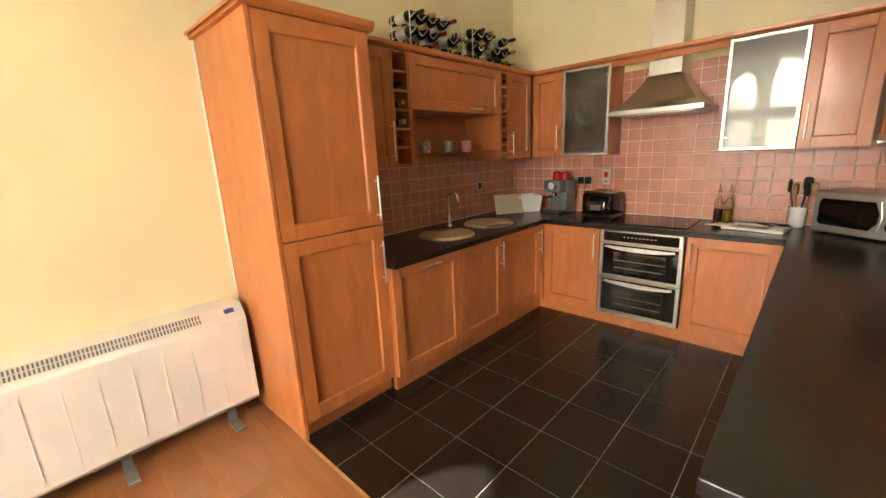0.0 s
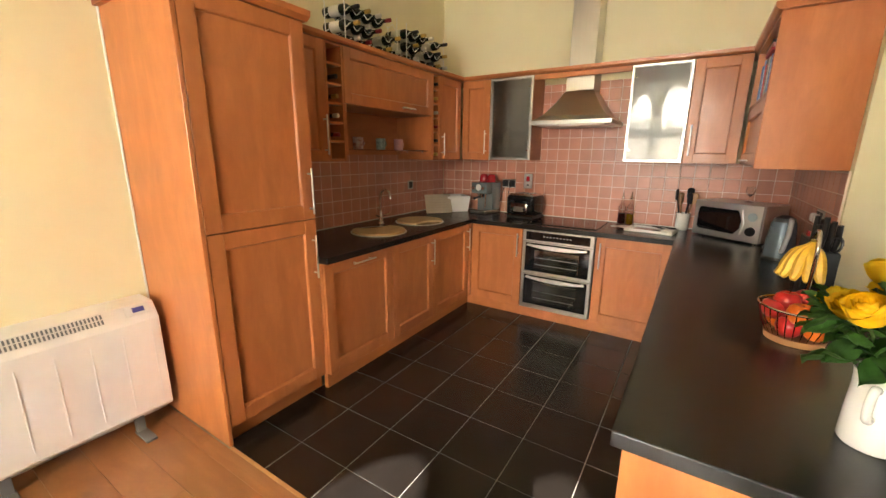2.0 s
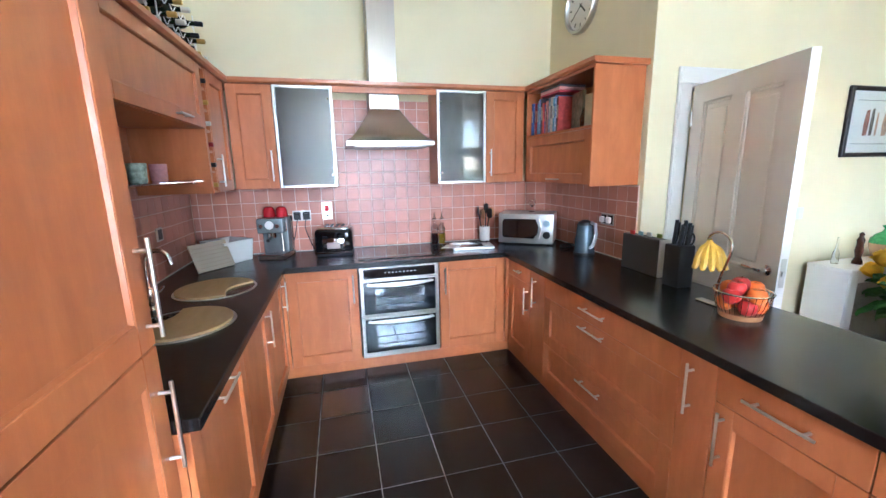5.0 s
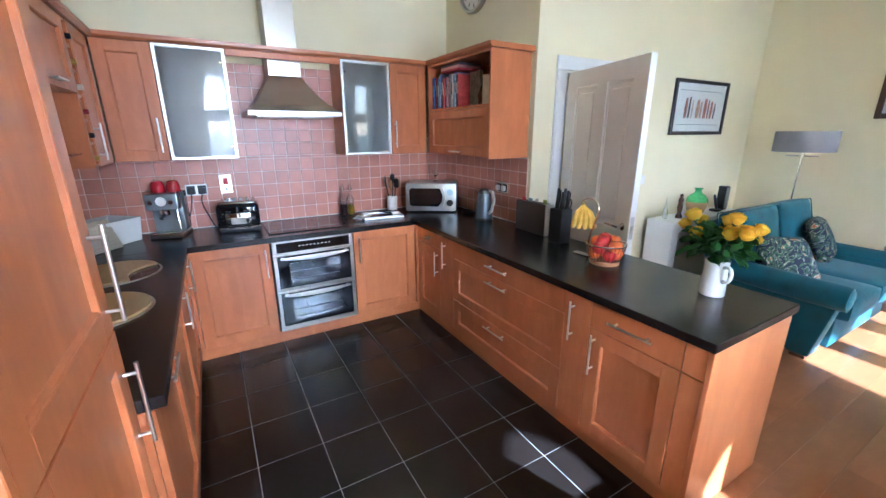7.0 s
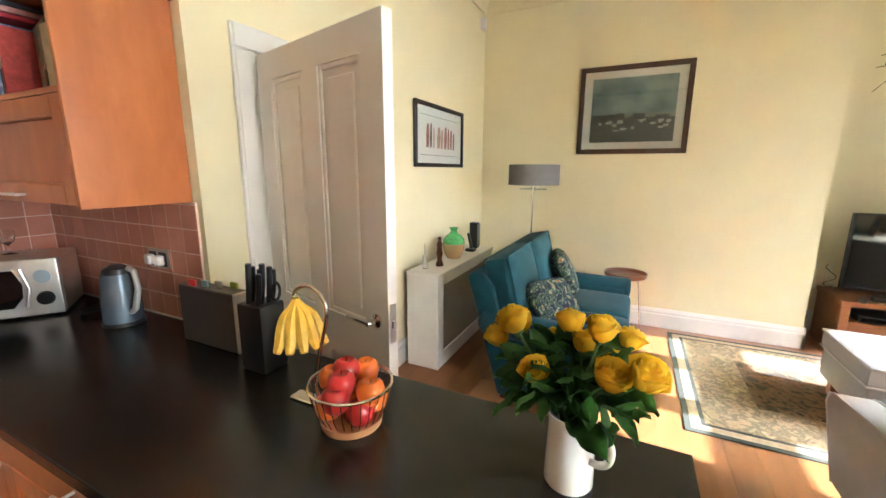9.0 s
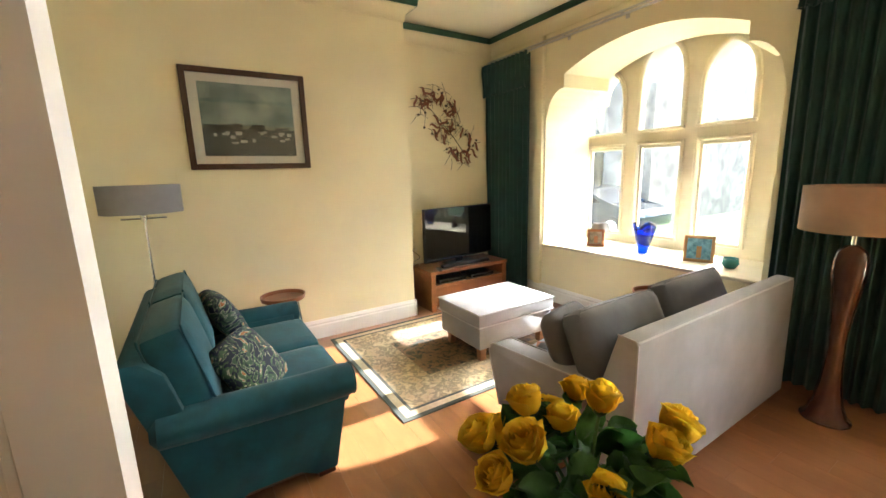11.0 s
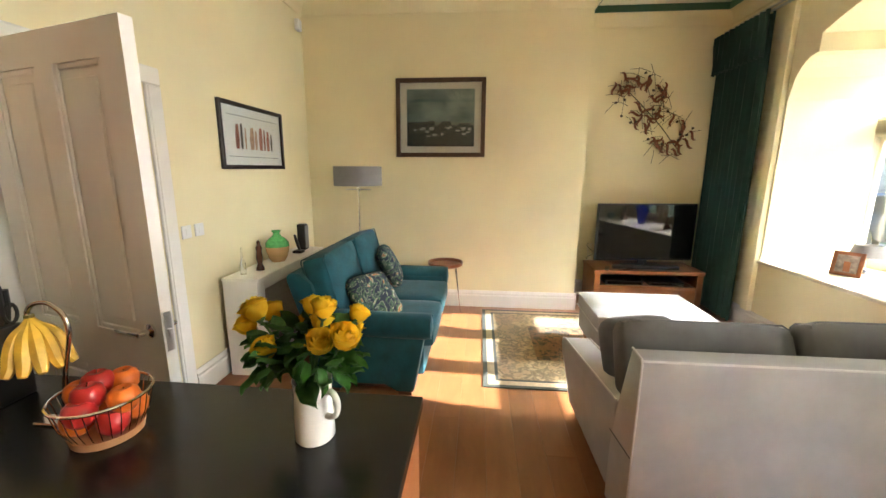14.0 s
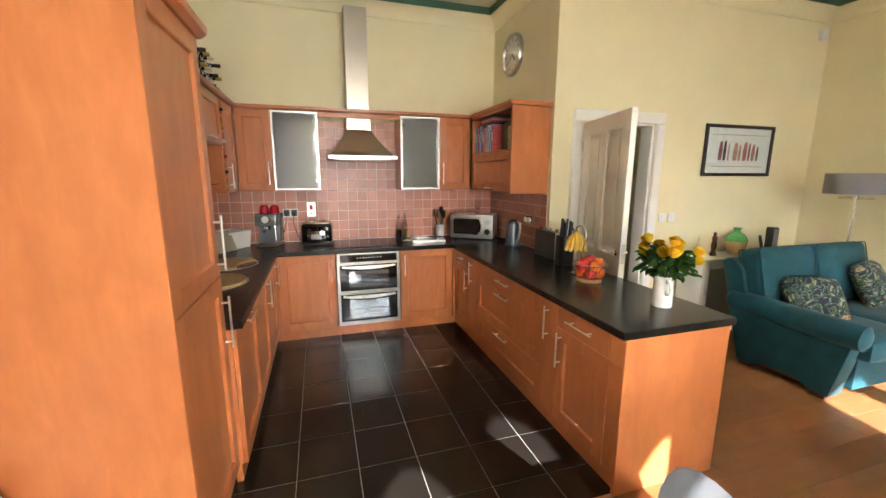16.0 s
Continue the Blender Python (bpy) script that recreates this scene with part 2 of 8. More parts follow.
def tube(points, radius, seg=10, bm=None, closed=False):
    """A round bar along a line of points; radius may be a list."""
    bm = bm or bmesh.new()
    pts = [Vector(p) for p in points]
    n = len(pts)
    rings = []
    up = None
    for i, p in enumerate(pts):
        if closed:
            d = pts[(i + 1) % n] - pts[i - 1]
        else:
            d = pts[min(i + 1, n - 1)] - pts[max(i - 1, 0)]
        d.normalize()
        if up is None:
            up = d.orthogonal().normalized()
        else:
            up = (up - d * up.dot(d)).normalized()
        side = d.cross(up)
        r = radius[i] if isinstance(radius, (list, tuple)) else radius
        rings.append([bm.verts.new(p + (up * math.cos(2 * math.pi * k / seg) + side * math.sin(2 * math.pi * k / seg)) * r) for k in range(seg)])
    pairs = list(zip(rings, rings[1:])) + ([(rings[-1], rings[0])] if closed else [])
    for a, b in pairs:
        for k in range(seg):
            bm.faces.new((a[k], a[(k + 1) % seg], b[(k + 1) % seg], b[k]))
    if not closed:
        bm.faces.new(rings[0]), bm.faces.new(rings[-1])
    return bm


def prism(outline, axis, a, b, bm=None, bev=0.0):
    """A flat outline (pairs) pushed from a to b along an axis. Pairs are (y, z), (x, z) or (x, y)."""
    bm = bm or bmesh.new()

    def put(p, s):
        return {"x": (s, p[0], p[1]), "y": (p[0], s, p[1]), "z": (p[0], p[1], s)}[axis]
    lo = [bm.verts.new(put(p, a)) for p in outline]
    hi = [bm.verts.new(put(p, b)) for p in outline]
    n = len(outline)
    fs = [bm.faces.new(lo), bm.faces.new(hi)]
    fs += [bm.faces.new((lo[i], lo[(i + 1) % n], hi[(i + 1) % n], hi[i])) for i in range(n)]
    if bev:
        bmesh.ops.bevel(bm, geom=list({e for f in fs for e in f.edges}), offset=bev, segments=2, profile=0.5, affect="EDGES")
    return bm


def columns(bm, xs, spans, y0, y1):
    """Upright masonry in columns: spans(x0, x1) lists solids as bottoms and tops at both sides."""
    for xa, xb in zip(xs, xs[1:]):
        for ba, bb, ta, tb in spans(xa, xb):
            v = [bm.verts.new(p) for p in ((xa, y0, ba), (xb, y0, bb), (xb, y0, tb), (xa, y0, ta), (xa, y1, ba), (xb, y1, bb), (xb, y1, tb), (xa, y1, ta))]
            for q in ((0, 1, 2, 3), (5, 4, 7, 6), (4, 0, 3, 7), (1, 5, 6, 2), (3, 2, 6, 7), (4, 5, 1, 0)):
                bm.faces.new([v[i] for i in q])
    return bm


# ---- plan ----
XW, XE, YN, YS = -2.27, 4.66, 4.05, -1.85      # kitchen and room walls
XK, YD = 0.80, 2.77                            # kitchen's east wall, door wall
XB, YB = 4.06, -0.225                          # chimney breast
ZC = 3.305                                     # ceiling

# room shell
solid("wall_west", box(XW - 0.15, XW, YS, YN + 0.15, 0, ZC), M_WALL, "pale yellow painted plaster wall", "wall")
solid("wall_north", box(XW, XK, YN, YN + 0.15, 0, ZC), M_WALL, "pale yellow painted plaster wall behind the kitchen", "wall")
solid("wall_kitchen_east", box(XK, XK + 0.14, YD + 0.14, YN + 0.15, 0, ZC), M_WALL, "pale yellow painted plaster wall beside the worktop", "wall")
bm = box(XK, 1.10, YD, YD + 0.14, 0, ZC)
box(1.88, XB + 0.1, YD, YD + 0.14, 0, ZC, bm=bm)
box(1.10, 1.88, YD, YD + 0.14, 2.02, ZC, bm=bm)
solid("wall_door", bm, M_WALL, "pale yellow painted plaster wall with a doorway", "wall")
solid("wall_chimney_breast", box(XB, XE + 0.15, YB, YD, 0, ZC), M_WALL, "pale yellow painted chimney breast", "wall")
solid("wall_east", box(XE, XE + 0.15, YS, YB, 0, ZC), M_WALL, "pale yellow painted plaster wall of the alcove", "wall")

# window wall with two arched recesses
WINS = (2.71, -0.41)
REC = [(c - 0.19 - 1.13, c - 0.19 + 1.13) for c in WINS]


def recess_top(x, c):
    d = abs(x - (c - 0.19))
    if d < 0.87:
        return 2.84 - 0.20 * (d / 0.87) ** 2
    return 2.12 + 0.38 * math.sqrt(max(0.0, 1 - ((d - 0.87) / 0.262) ** 2))


SILL = 0.71
xs = sorted({XW - 0.15, XE + 0.15, *[round(a + (b - a) * k / 48, 4) for a, b in REC for k in range(49)], *[c - 0.19 + s * (0.87 + e) for c in WINS for s in (-1, 1) for e in (-0.0002, 0.0002)]})


def south_spans(xa, xb):
    for (a, b), c in zip(REC, WINS):
        if xa > a - 1e-4 and xb < b + 1e-4:
            return [(0, 0, SILL - 0.03, SILL - 0.03), (recess_top(xa, c), recess_top(xb, c), ZC, ZC)]
    return [(0, 0, ZC, ZC)]


south = columns(bmesh.new(), xs, south_spans, YS, -2.55)
# the recess sides splay: narrower at the glass than at the room
for v_ in south.verts:
    for c in WINS:
        if v_.co.y < -2.5 and abs(v_.co.x - c + 0.19) < 1.1301:
            v_.co.x = c - 0.19 + (v_.co.x - c + 0.19) * 0.93
solid("wall_south", south, M_WALL, "thick pale yellow wall with deep arched window recesses", "wall")


def lancet(x, c, w, z_spring, rise):
    u = min(1.0, abs(x - c) / (w / 2))
    return z_spring + rise * math.sqrt(max(0.0, 1 - u ** 1.55))


for n, c in enumerate(WINS, 1):
    lights = [(c - 0.64, 0.455, 2.42, 0.34), (c, 0.48, 2.56, 0.37), (c + 0.67, 0.48, 2.40, 0.34)]
    edge = [c - 1.35, c + 1.35]
    for lc, w, zs, rise in lights:
        edge += [lc - w / 2 + w * k / 16 for k in range(17)]
    edge = sorted(edge)

    def screen_spans(xa, xb, lights=lights, grow=0.0):
        for lc, w, zs, rise in lights:
            if xa > lc - w / 2 - 1e-4 and xb < lc + w / 2 + 1e-4:
                return [(0.5, 0.5, 0.80, 0.80), (1.85, 1.85, 2.02, 2.02), (lancet(xa, lc, w, zs, rise), lancet(xb, lc, w, zs, rise), ZC, ZC)]
        return [(0.5, 0.5, ZC, ZC)]
    win = thing("window_%d" % n, (c, -2.62, SILL), "arched stone window with three pointed lights and leaded casements", "window", kind="structure")
    part("window_frame", columns(bmesh.new(), edge, screen_spans, -2.62, -2.71), M_STONE, win, "cream painted stone tracery")
    # chamfered inner mouldings round each light
    for lc, w, zs, rise in lights:
        pts = [(lc - w / 2 - 0.01, -2.612, 2.02)] + [(lc - w / 2 + w * k / 20, -2.612, lancet(lc - w / 2 + w * k / 20, lc, w, zs, rise)) for k in range(21)] + [(lc + w / 2 + 0.01, -2.612, 2.02)]
        part("moulding", tube(pts, 0.028, 8), M_STONE, win)
        box_bm = box(lc - w / 2 - 0.03, lc + w / 2 + 0.03, -2.62, -2.575, 1.985, 2.02, 0.008)
        part("transom", box_bm, M_STONE, win)
        rim = bmesh.new()
        for a, b, z0, z1 in ((lc - w / 2 - 0.035, lc - w / 2 - 0.001, 0.80, 1.885), (lc + w / 2 + 0.001, lc + w / 2 + 0.035, 0.80, 1.885), (lc - w / 2 - 0.001, lc + w / 2 + 0.001, 1.851, 1.885)):
            box(a, b, -2.621, -2.598, z0, z1, 0.008, rim)
        part("chamfer", rim, M_STONE, win)
        # casement: slim metal frame and pane
        fr = bmesh.new()
        for a, b, z0, z1 in ((lc - w / 2, lc - w / 2 + 0.03, 0.80, 1.85), (lc + w / 2 - 0.03, lc + w / 2, 0.80, 1.85), (lc - w / 2 + 0.03, lc + w / 2 - 0.03, 0.80, 0.835), (lc - w / 2 + 0.03, lc + w / 2 - 0.03, 1.815, 1.85)):
            box(a, b, -2.69, -2.65, z0, z1, 0.003, fr)
        cas = part("casement", fr, M_STONE, win)
        latch = box(lc - w / 2 + 0.005, lc - w / 2 + 0.02, -2.65, -2.62, 1.22, 1.32, 0.003)
        box(lc - w / 2 - 0.02, lc - w / 2 + 0.02, -2.63, -2.615, 1.29, 1.31, 0.003, latch)
        part("latch", latch, M_STEEL, cas)
        p = part("pane", box(lc - w / 2 + 0.028, lc + w / 2 - 0.028, -2.672, -2.667, 0.83, 1.82), M_GLASS, win)
        p.visible_shadow = False
        outline = [(lc - w / 2 + 0.002, 2.02)] + [(lc - w / 2 + w * k / 20, lancet(lc - w / 2 + w * k / 20, lc, w, zs, rise) - 0.001) for k in range(1, 20)] + [(lc + w / 2 - 0.002, 2.02)]
        p = part("pane", prism(outline, "y", -2.672, -2.667), M_GLASS, win)
        p.visible_shadow = False
    def hood_spans(xa, xb, lights=lights):
        for lc, w, zs, rise in lights:
            if xa > lc - w / 2 - 1e-4 and xb < lc + w / 2 + 1e-4:
                return [(lancet(xa, lc, w, zs, rise), lancet(xb, lc, w, zs, rise), ZC, ZC)]
        return [(2.9, 2.9, ZC, ZC)]
    # outer hood added behind the tracery to shorten the sun patches indoors
    part("hood_mould", columns(bmesh.new(), edge, hood_spans, -2.712, -2.98), M_STONE, win, "outer stone hood added to trim the sunlight")
    part("window_sill", box(REC[n - 1][0] - 0.01, REC[n - 1][1] + 0.01, -2.62, YS + 0.03, SILL - 0.03, SILL, 0.008), M_STONE, win)

solid("floor_slab", box(XW - 0.2, XE + 0.2, -2.7, 6.2, -0.12, -0.012), M_GROUT, "concrete floor slab under the boards", "floor")
solid("ceiling", box(XW - 0.2, XE + 0.2, -2.75, YN + 0.2, ZC, ZC + 0.12), M_CEIL, "pale cream painted plaster ceiling", "ceiling")

# cove cornice with its green edge, along every wall
CORN = [(XW, YS), (XE, YS), (XE, YB), (XB, YB), (XB, YD), (XK, YD), (XK, YN), (XW, YN)]


def cornice(profile, name, mat_, label):
    """A profile (out, z) swept round the room with mitred corners."""
    bm = bmesh.new()
    n = len(CORN)
    rings = []
    for i, p in enumerate(CORN):
        a, b, c = Vector(CORN[i - 1]), Vector(p), Vector(CORN[(i + 1) % n])
        d1, d2 = (b - a).normalized(), (c - b).normalized()
        n1, n2 = Vector((-d1.y, d1.x)), Vector((-d2.y, d2.x))
        rings.append([bm.verts.new((b.x + (n1.x + n2.x) * o, b.y + (n1.y + n2.y) * o, z)) for o, z in profile])
    m = len(profile)
    for i in range(n):
        a, b = rings[i], rings[(i + 1) % n]
        for k in range(m):
            bm.faces.new((a[k], b[k], b[(k + 1) % m], a[(k + 1) % m]))
    return solid(name, bm, mat_, label, "cornice")


cove = [(0.0, 3.11), (0.014, 3.11)] + [(0.014 + 0.085 * (1 - math.cos(t * math.pi / 16)), 3.12 + 0.11 * math.sin(t * math.pi / 16)) for t in range(1, 9)] + [(0.099, ZC - 0.002), (0.0, ZC - 0.002)]
cornice(cove, "trim_cornice", M_WALL, "cream plaster cove cornice")
cornice([(0.1, 3.235), (0.112, 3.235), (0.120, ZC - 0.004), (0.1, ZC - 0.004)], "trim_cornice_edge", M_GREEN, "dark green painted cornice edge")

# skirting boards
def skirting(a, b, side):
    """A moulded skirting board from a to b; side is the way it stands off the wall."""
    a, b, s = Vector(a), Vector(b), Vector(side)
    bm = bmesh.new()
    prof = [(0, 0), (0.022, 0), (0.022, 0.13), (0.016, 0.145), (0.019, 0.16), (0.010, 0.18), (0.006, 0.19), (0, 0.19)]
    r = [[bm.verts.new((p.x + s.x * o, p.y + s.y * o, z)) for o, z in prof] for p in (a, b)]
    n = len(prof)
    for k in range(n):
        bm.faces.new((r[0][k], r[1][k], r[1][(k + 1) % n], r[0][(k + 1) % n]))
    bm.faces.new(r[0]), bm.faces.new(r[1])
    solid("baseboard", bm, M_WHITE, "tall white moulded skirting board", "skirting board")


skirting((XB, YB - 0.022), (XB, YD), (-1, 0))
skirting((XB - 0.022, YB), (XE, YB), (0, -1))
skirting((XE, YS), (XE, YB - 0.022), (-1, 0))
skirting((XE - 0.022, YS), (XW + 0.022, YS), (0, 1))
skirting((2.0, YD), (XB - 0.022, YD), (0, -1))
skirting((XW, YS), (XW, 1.03), (1, 0))
skirting((XK + 0.02, YD), (0.99, YD), (0, -1))

# hall behind the doorway
solid("wall_hall_back", box(0.3, 3.2, 5.6, 5.7, 0, 2.6), M_WALL, "plain pale hall wall beyond the doorway", "wall")
solid("wall_hall_side", box(0.95, 1.0, YD + 0.14, 5.6, 0, 2.6), M_WALL, "plain pale hall wall beyond the doorway", "wall")
solid("wall_hall_side", box(2.6, 2.7, YD + 0.14, 5.6, 0, 2.6), M_WALL, "plain pale hall wall beyond the doorway", "wall")
solid("ceiling_hall", box(0.9, 2.75, YD + 0.14, 5.7, 2.6, 2.7), M_CEIL, "plain pale hall ceiling", "ceiling")

# ---- kitchen ----
TOP = 0.855


def slab(face, u0, u1, d0, d1, z0, z1, bev=0.0, bm=None):
    """A box on a cabinet front: face is (axis, place, sign); u runs along it, d outwards."""
    ax, at, sg = face
    a, b = sorted((at + sg * d0, at + sg * d1))
    u0, u1 = sorted((u0, u1))
    return box(a, b, u0, u1, z0, z1, bev, bm) if ax == "x" else box(u0, u1, a, b, z0, z1, bev, bm)


def on_face(face, u, d, z):
    ax, at, sg = face
    return (at + sg * d, u, z) if ax == "x" else (u, at + sg * d, z)


def bar_handle(parent, face, u, z, length, upright=True):
    """A slim steel bar on two posts."""
    h = length / 2
    ends = [(u, z - h), (u, z + h)] if upright else [(u - h, z), (u + h, z)]
    bm = tube([on_face(face, ends[0][0], 0.032, ends[0][1]), on_face(face, ends[1][0], 0.032, ends[1][1])], 0.0054, 10)
    for s in (-1, 1):
        pu, pz = (u, z + s * (h - 0.03)) if upright else (u + s * (h - 0.03), z)
        tube([on_face(face, pu, 0.0, pz), on_face(face, pu, 0.032, pz)], 0.005, 8, bm)
    return part("handle", bm, M_HANDLE, parent, "brushed steel bar handle", True)


def shaker(parent, face, u0, u1, z0, z1, name="door", stile=0.07, label=""):
    """A framed door: stiles and rails with a sunk panel."""
    g = 0.0018
    u0, u1 = sorted((u0, u1))
    u0, u1, z0, z1 = u0 + g, u1 - g, z0 + g, z1 - g
    door = part(name, slab(face, u0 + stile - 0.004, u1 - stile + 0.004, -0.019, -0.0135, z0 + stile - 0.004, z1 - stile + 0.004), M_CAB, parent, label)
    for piece_, a, b, c, d in (("stile", u0, u0 + stile, z0, z1), ("stile", u1 - stile, u1, z0, z1), ("rail", u0 + stile, u1 - stile, z0, z0 + stile), ("rail", u0 + stile, u1 - stile, z1 - stile, z1)):
        part(piece_, slab(face, a, b, -0.020, 0.0, c, d, 0.0016), M_CAB, door)
    # sloped moulding between the frame and the sunk panel
    bm = bmesh.new()
    a, b, c, d, w = u0 + stile, u1 - stile, z0 + stile, z1 - stile, 0.008
    rings = [[bm.verts.new(on_face(face, u, dep, z)) for u, z in ((a + o, c + o), (b - o, c + o), (b - o, d - o), (a + o, d - o))] for o, dep in ((0.0, -0.0025), (0.003, -0.0025), (w, -0.0128), (w, -0.0145), (0.0, -0.0145))]
    for p, q in zip(rings, rings[1:] + rings[:1]):
        for k in range(4):
            bm.faces.new((p[k], p[(k + 1) % 4], q[(k + 1) % 4], q[k]))
    part("moulding", bm, M_CAB, door)
    return door


def flat_front(parent, face, u0, u1, z0, z1, name="drawer_front"):
    g = 0.0018
    u0, u1 = sorted((u0, u1))
    return part(name, slab(face, u0 + g, u1 - g, -0.020, 0.0, z0 + g, z1 - g, 0.002), M_CAB, parent)


def unit(name, face, u0, u1, z0, z1, depth, label, category="cabinet", group="fitted kitchen units"):
    """A cabinet's body behind its front."""
    u0, u1 = sorted((u0, u1))
    c = thing(name, on_face(face, (u0 + u1) / 2, -depth / 2, z0), label, category, group)
    part("body", slab(face, u0 + 0.001, u1 - 0.001, -depth, -0.0215, z0, z1), M_CAB, c)
    return c


FW, FN, FE = ("x", -1.57, 1), ("y", 3.44, -1), ("x", 0.14, -1)
PL = 0.095
ZT = 0.814

# tall larder unit
tall = thing("tall_cabinet", (-1.9, 1.35, 0), "tall cherry-wood larder cabinet with two framed doors", "cabinet", "fitted kitchen units")
FT = ("x", -1.61, 1)
part("body", box(-2.268, -1.6315, 1.06, 1.668, PL, 2.10), M_CAB, tall)
part("side_panel", box(-2.268, -1.608, 1.040, 1.0595, 0.0, 2.10, 0.002), M_CAB, tall, "tall cherry-wood end panel")
part("filler_strip", box(-2.268, -2.256, 1.031, 1.0395, 0.0, 2.10, 0.002), M_WHITE, tall, "white filler strip along the wall")
part("plinth", box(-2.26, -1.655, 1.0605, 1.668, 0.0, PL - 0.001), M_CABY, tall)
dr = shaker(tall, FT, 1.0605, 1.668, 1.085, 2.098, stile=0.075)
bar_handle(dr, FT, 1.635, 1.24, 0.25)
dr = shaker(tall, FT, 1.0605, 1.668, PL, 1.083, stile=0.075)
bar_handle(dr, FT, 1.635, 0.868, 0.25)
part("cornice", prism([(-1.60, 2.10), (-1.575, 2.118), (-1.57, 2.145), (-2.268, 2.145), (-2.268, 2.10)], "y", 1.018, 1.69), M_CABY, tall, "projecting cherry-wood cornice")
part("cornice_return", prism([(1.02, 2.1455), (1.0, 2.128), (1.005, 2.116), (1.02, 2.1455)][:3], "x", -2.265, -1.575), M_CABX, tall)

# west run under the sink
c = unit("dishwasher", FW, 1.672, 2.29, PL, ZT, 0.60, "integrated dishwasher behind a framed cherry-wood door", "dishwasher")
d = shaker(c, FW, 1.672, 2.29, PL, ZT)
bar_handle(d, FW, 1.98, 0.775, 0.20, False)
for u0, u1 in ((2.29, 2.82), (2.82, 3.415)):
    c = unit("base_cabinet", FW, u0, u1, PL, ZT, 0.60, "cherry-wood base cabinet under the sink worktop")
    d = shaker(c, FW, u0, u1, PL, ZT)
    bar_handle(d, FW, u1 - 0.035, 0.665, 0.21)
# north run
for u0, u1, hu in ((-1.548, -1.045, -1.08), (-0.425, 0.118, -0.385)):
    c = unit("base_cabinet", FN, u0, u1, PL, ZT, 0.60, "cherry-wood base cabinet beside the oven")
    d = shaker(c, FN, u0, u1, PL, ZT)
    bar_handle(d, FN, hu, 0.665, 0.21)
# peninsula
c = unit("drawer_cabinet", FE, 3.03, 3.415, PL, ZT, 0.62, "cherry-wood base cabinet with a drawer over a door")
d = flat_front(c, FE, 3.03, 3.415, 0.685, ZT)
bar_handle(d, FE, 3.2, 0.75, 0.10, False)
d = shaker(c, FE, 3.03, 3.415, PL, 0.685)
bar_handle(d, FE, 3.07, 0.56, 0.20)
for u0, u1 in ((2.825, 3.03), (1.575, 1.735)):
    c = unit("pull_out_cabinet", FE, u0, u1, PL, ZT, 0.62, "narrow cherry-wood pull-out cabinet")
    d = flat_front(c, FE, u0, u1, PL, ZT, "door")
    bar_handle(d, FE, (u0 + u1) / 2 + 0.02, 0.665, 0.21)
c = unit("pan_drawers", FE, 1.735, 2.825, PL, ZT, 0.62, "wide cherry-wood pan-drawer cabinet with three drawers", "drawer unit")
d = flat_front(c, FE, 1.735, 2.825, 0.672, ZT)
bar_handle(d, FE, 2.29, 0.745, 0.21, False)
d = shaker(c, FE, 1.735, 2.825, 0.345, 0.672, "drawer_front")
bar_handle(d, FE, 2.29, 0.635, 0.21, False)
d = shaker(c, FE, 1.735, 2.825, PL, 0.345, "drawer_front")
bar_handle(d, FE, 2.29, 0.31, 0.21, False)
c = unit("drawer_cabinet", FE, 1.135, 1.575, PL, ZT, 0.62, "cherry-wood base cabinet with a drawer over a framed door")
d = flat_front(c, FE, 1.135, 1.575, 0.672, ZT)
bar_handle(d, FE, 1.355, 0.745, 0.21, False)
d = shaker(c, FE, 1.135, 1.575, PL, 0.672)
bar_handle(d, FE, 1.535, 0.545, 0.21)
c = thing("end_panel", (0.45, 1.04, 0), "plain cherry-wood end panel and corner posts of the peninsula", "cabinet panel", "fitted kitchen units")
part("panel", box(0.135, 0.765, 1.030, 1.0495, 0.0, ZT, 0.002), M_CAB, c)
part("post", box(0.14, 0.16, 1.050, 1.1335, PL, 0.671, 0.002), M_CAB, c)
part("post", box(0.14, 0.16, 1.050, 1.1335, 0.674, ZT, 0.002), M_CAB, c)
part("back_panel", box(0.762, 0.78, 1.0505, YD + 0.2, 0.0, ZT, 0.002), M_CAB, c)
part("corner_post", box(-1.60, -1.549, 3.416, 3.45, PL, ZT), M_CAB, c)
part("corner_post", box(0.119, 0.17, 3.416, 3.45, PL, ZT), M_CAB, c)
for nm, bm in (("plinth", box(-1.63, -1.60, 1.67, 3.47, 0, PL - 0.002)), ("plinth", box(-1.6, 0.17, 3.468, 3.49, 0, PL - 0.002)), ("plinth", box(0.168, 0.19, 1.051, 3.467, 0, PL - 0.002))):
    solid(nm, bm, M_CABY, "cherry-wood plinth under the kitchen units", "plinth", "")

# worktops
M_SEAL = plain("white_sealant", (0.74, 0.70, 0.64), 0.5, vary=0.1, scale=40)
wtop = thing("worktop", (-0.7, 3.7, 0.8155), "black matt laminate worktop running round the kitchen", "worktop")
for out in ([(-2.268, 1.672), (-1.54, 1.672), (-1.54, 3.4195), (-2.268, 3.4195)],
            [(-2.268, 3.42), (0.1095, 3.42), (0.1095, YN - 0.002), (-2.268, YN - 0.002)],
            [(0.11, 1.02), (0.79, 1.02), (0.79, YD - 0.002), (XK - 0.002, YD - 0.002), (XK - 0.002, YN - 0.002), (0.11, YN - 0.002)]):
    part("worktop_length", prism(out, "z", 0.8155, TOP, bev=0.004 if out[0][1] < 2 else 0), M_WORKTOP, wtop)
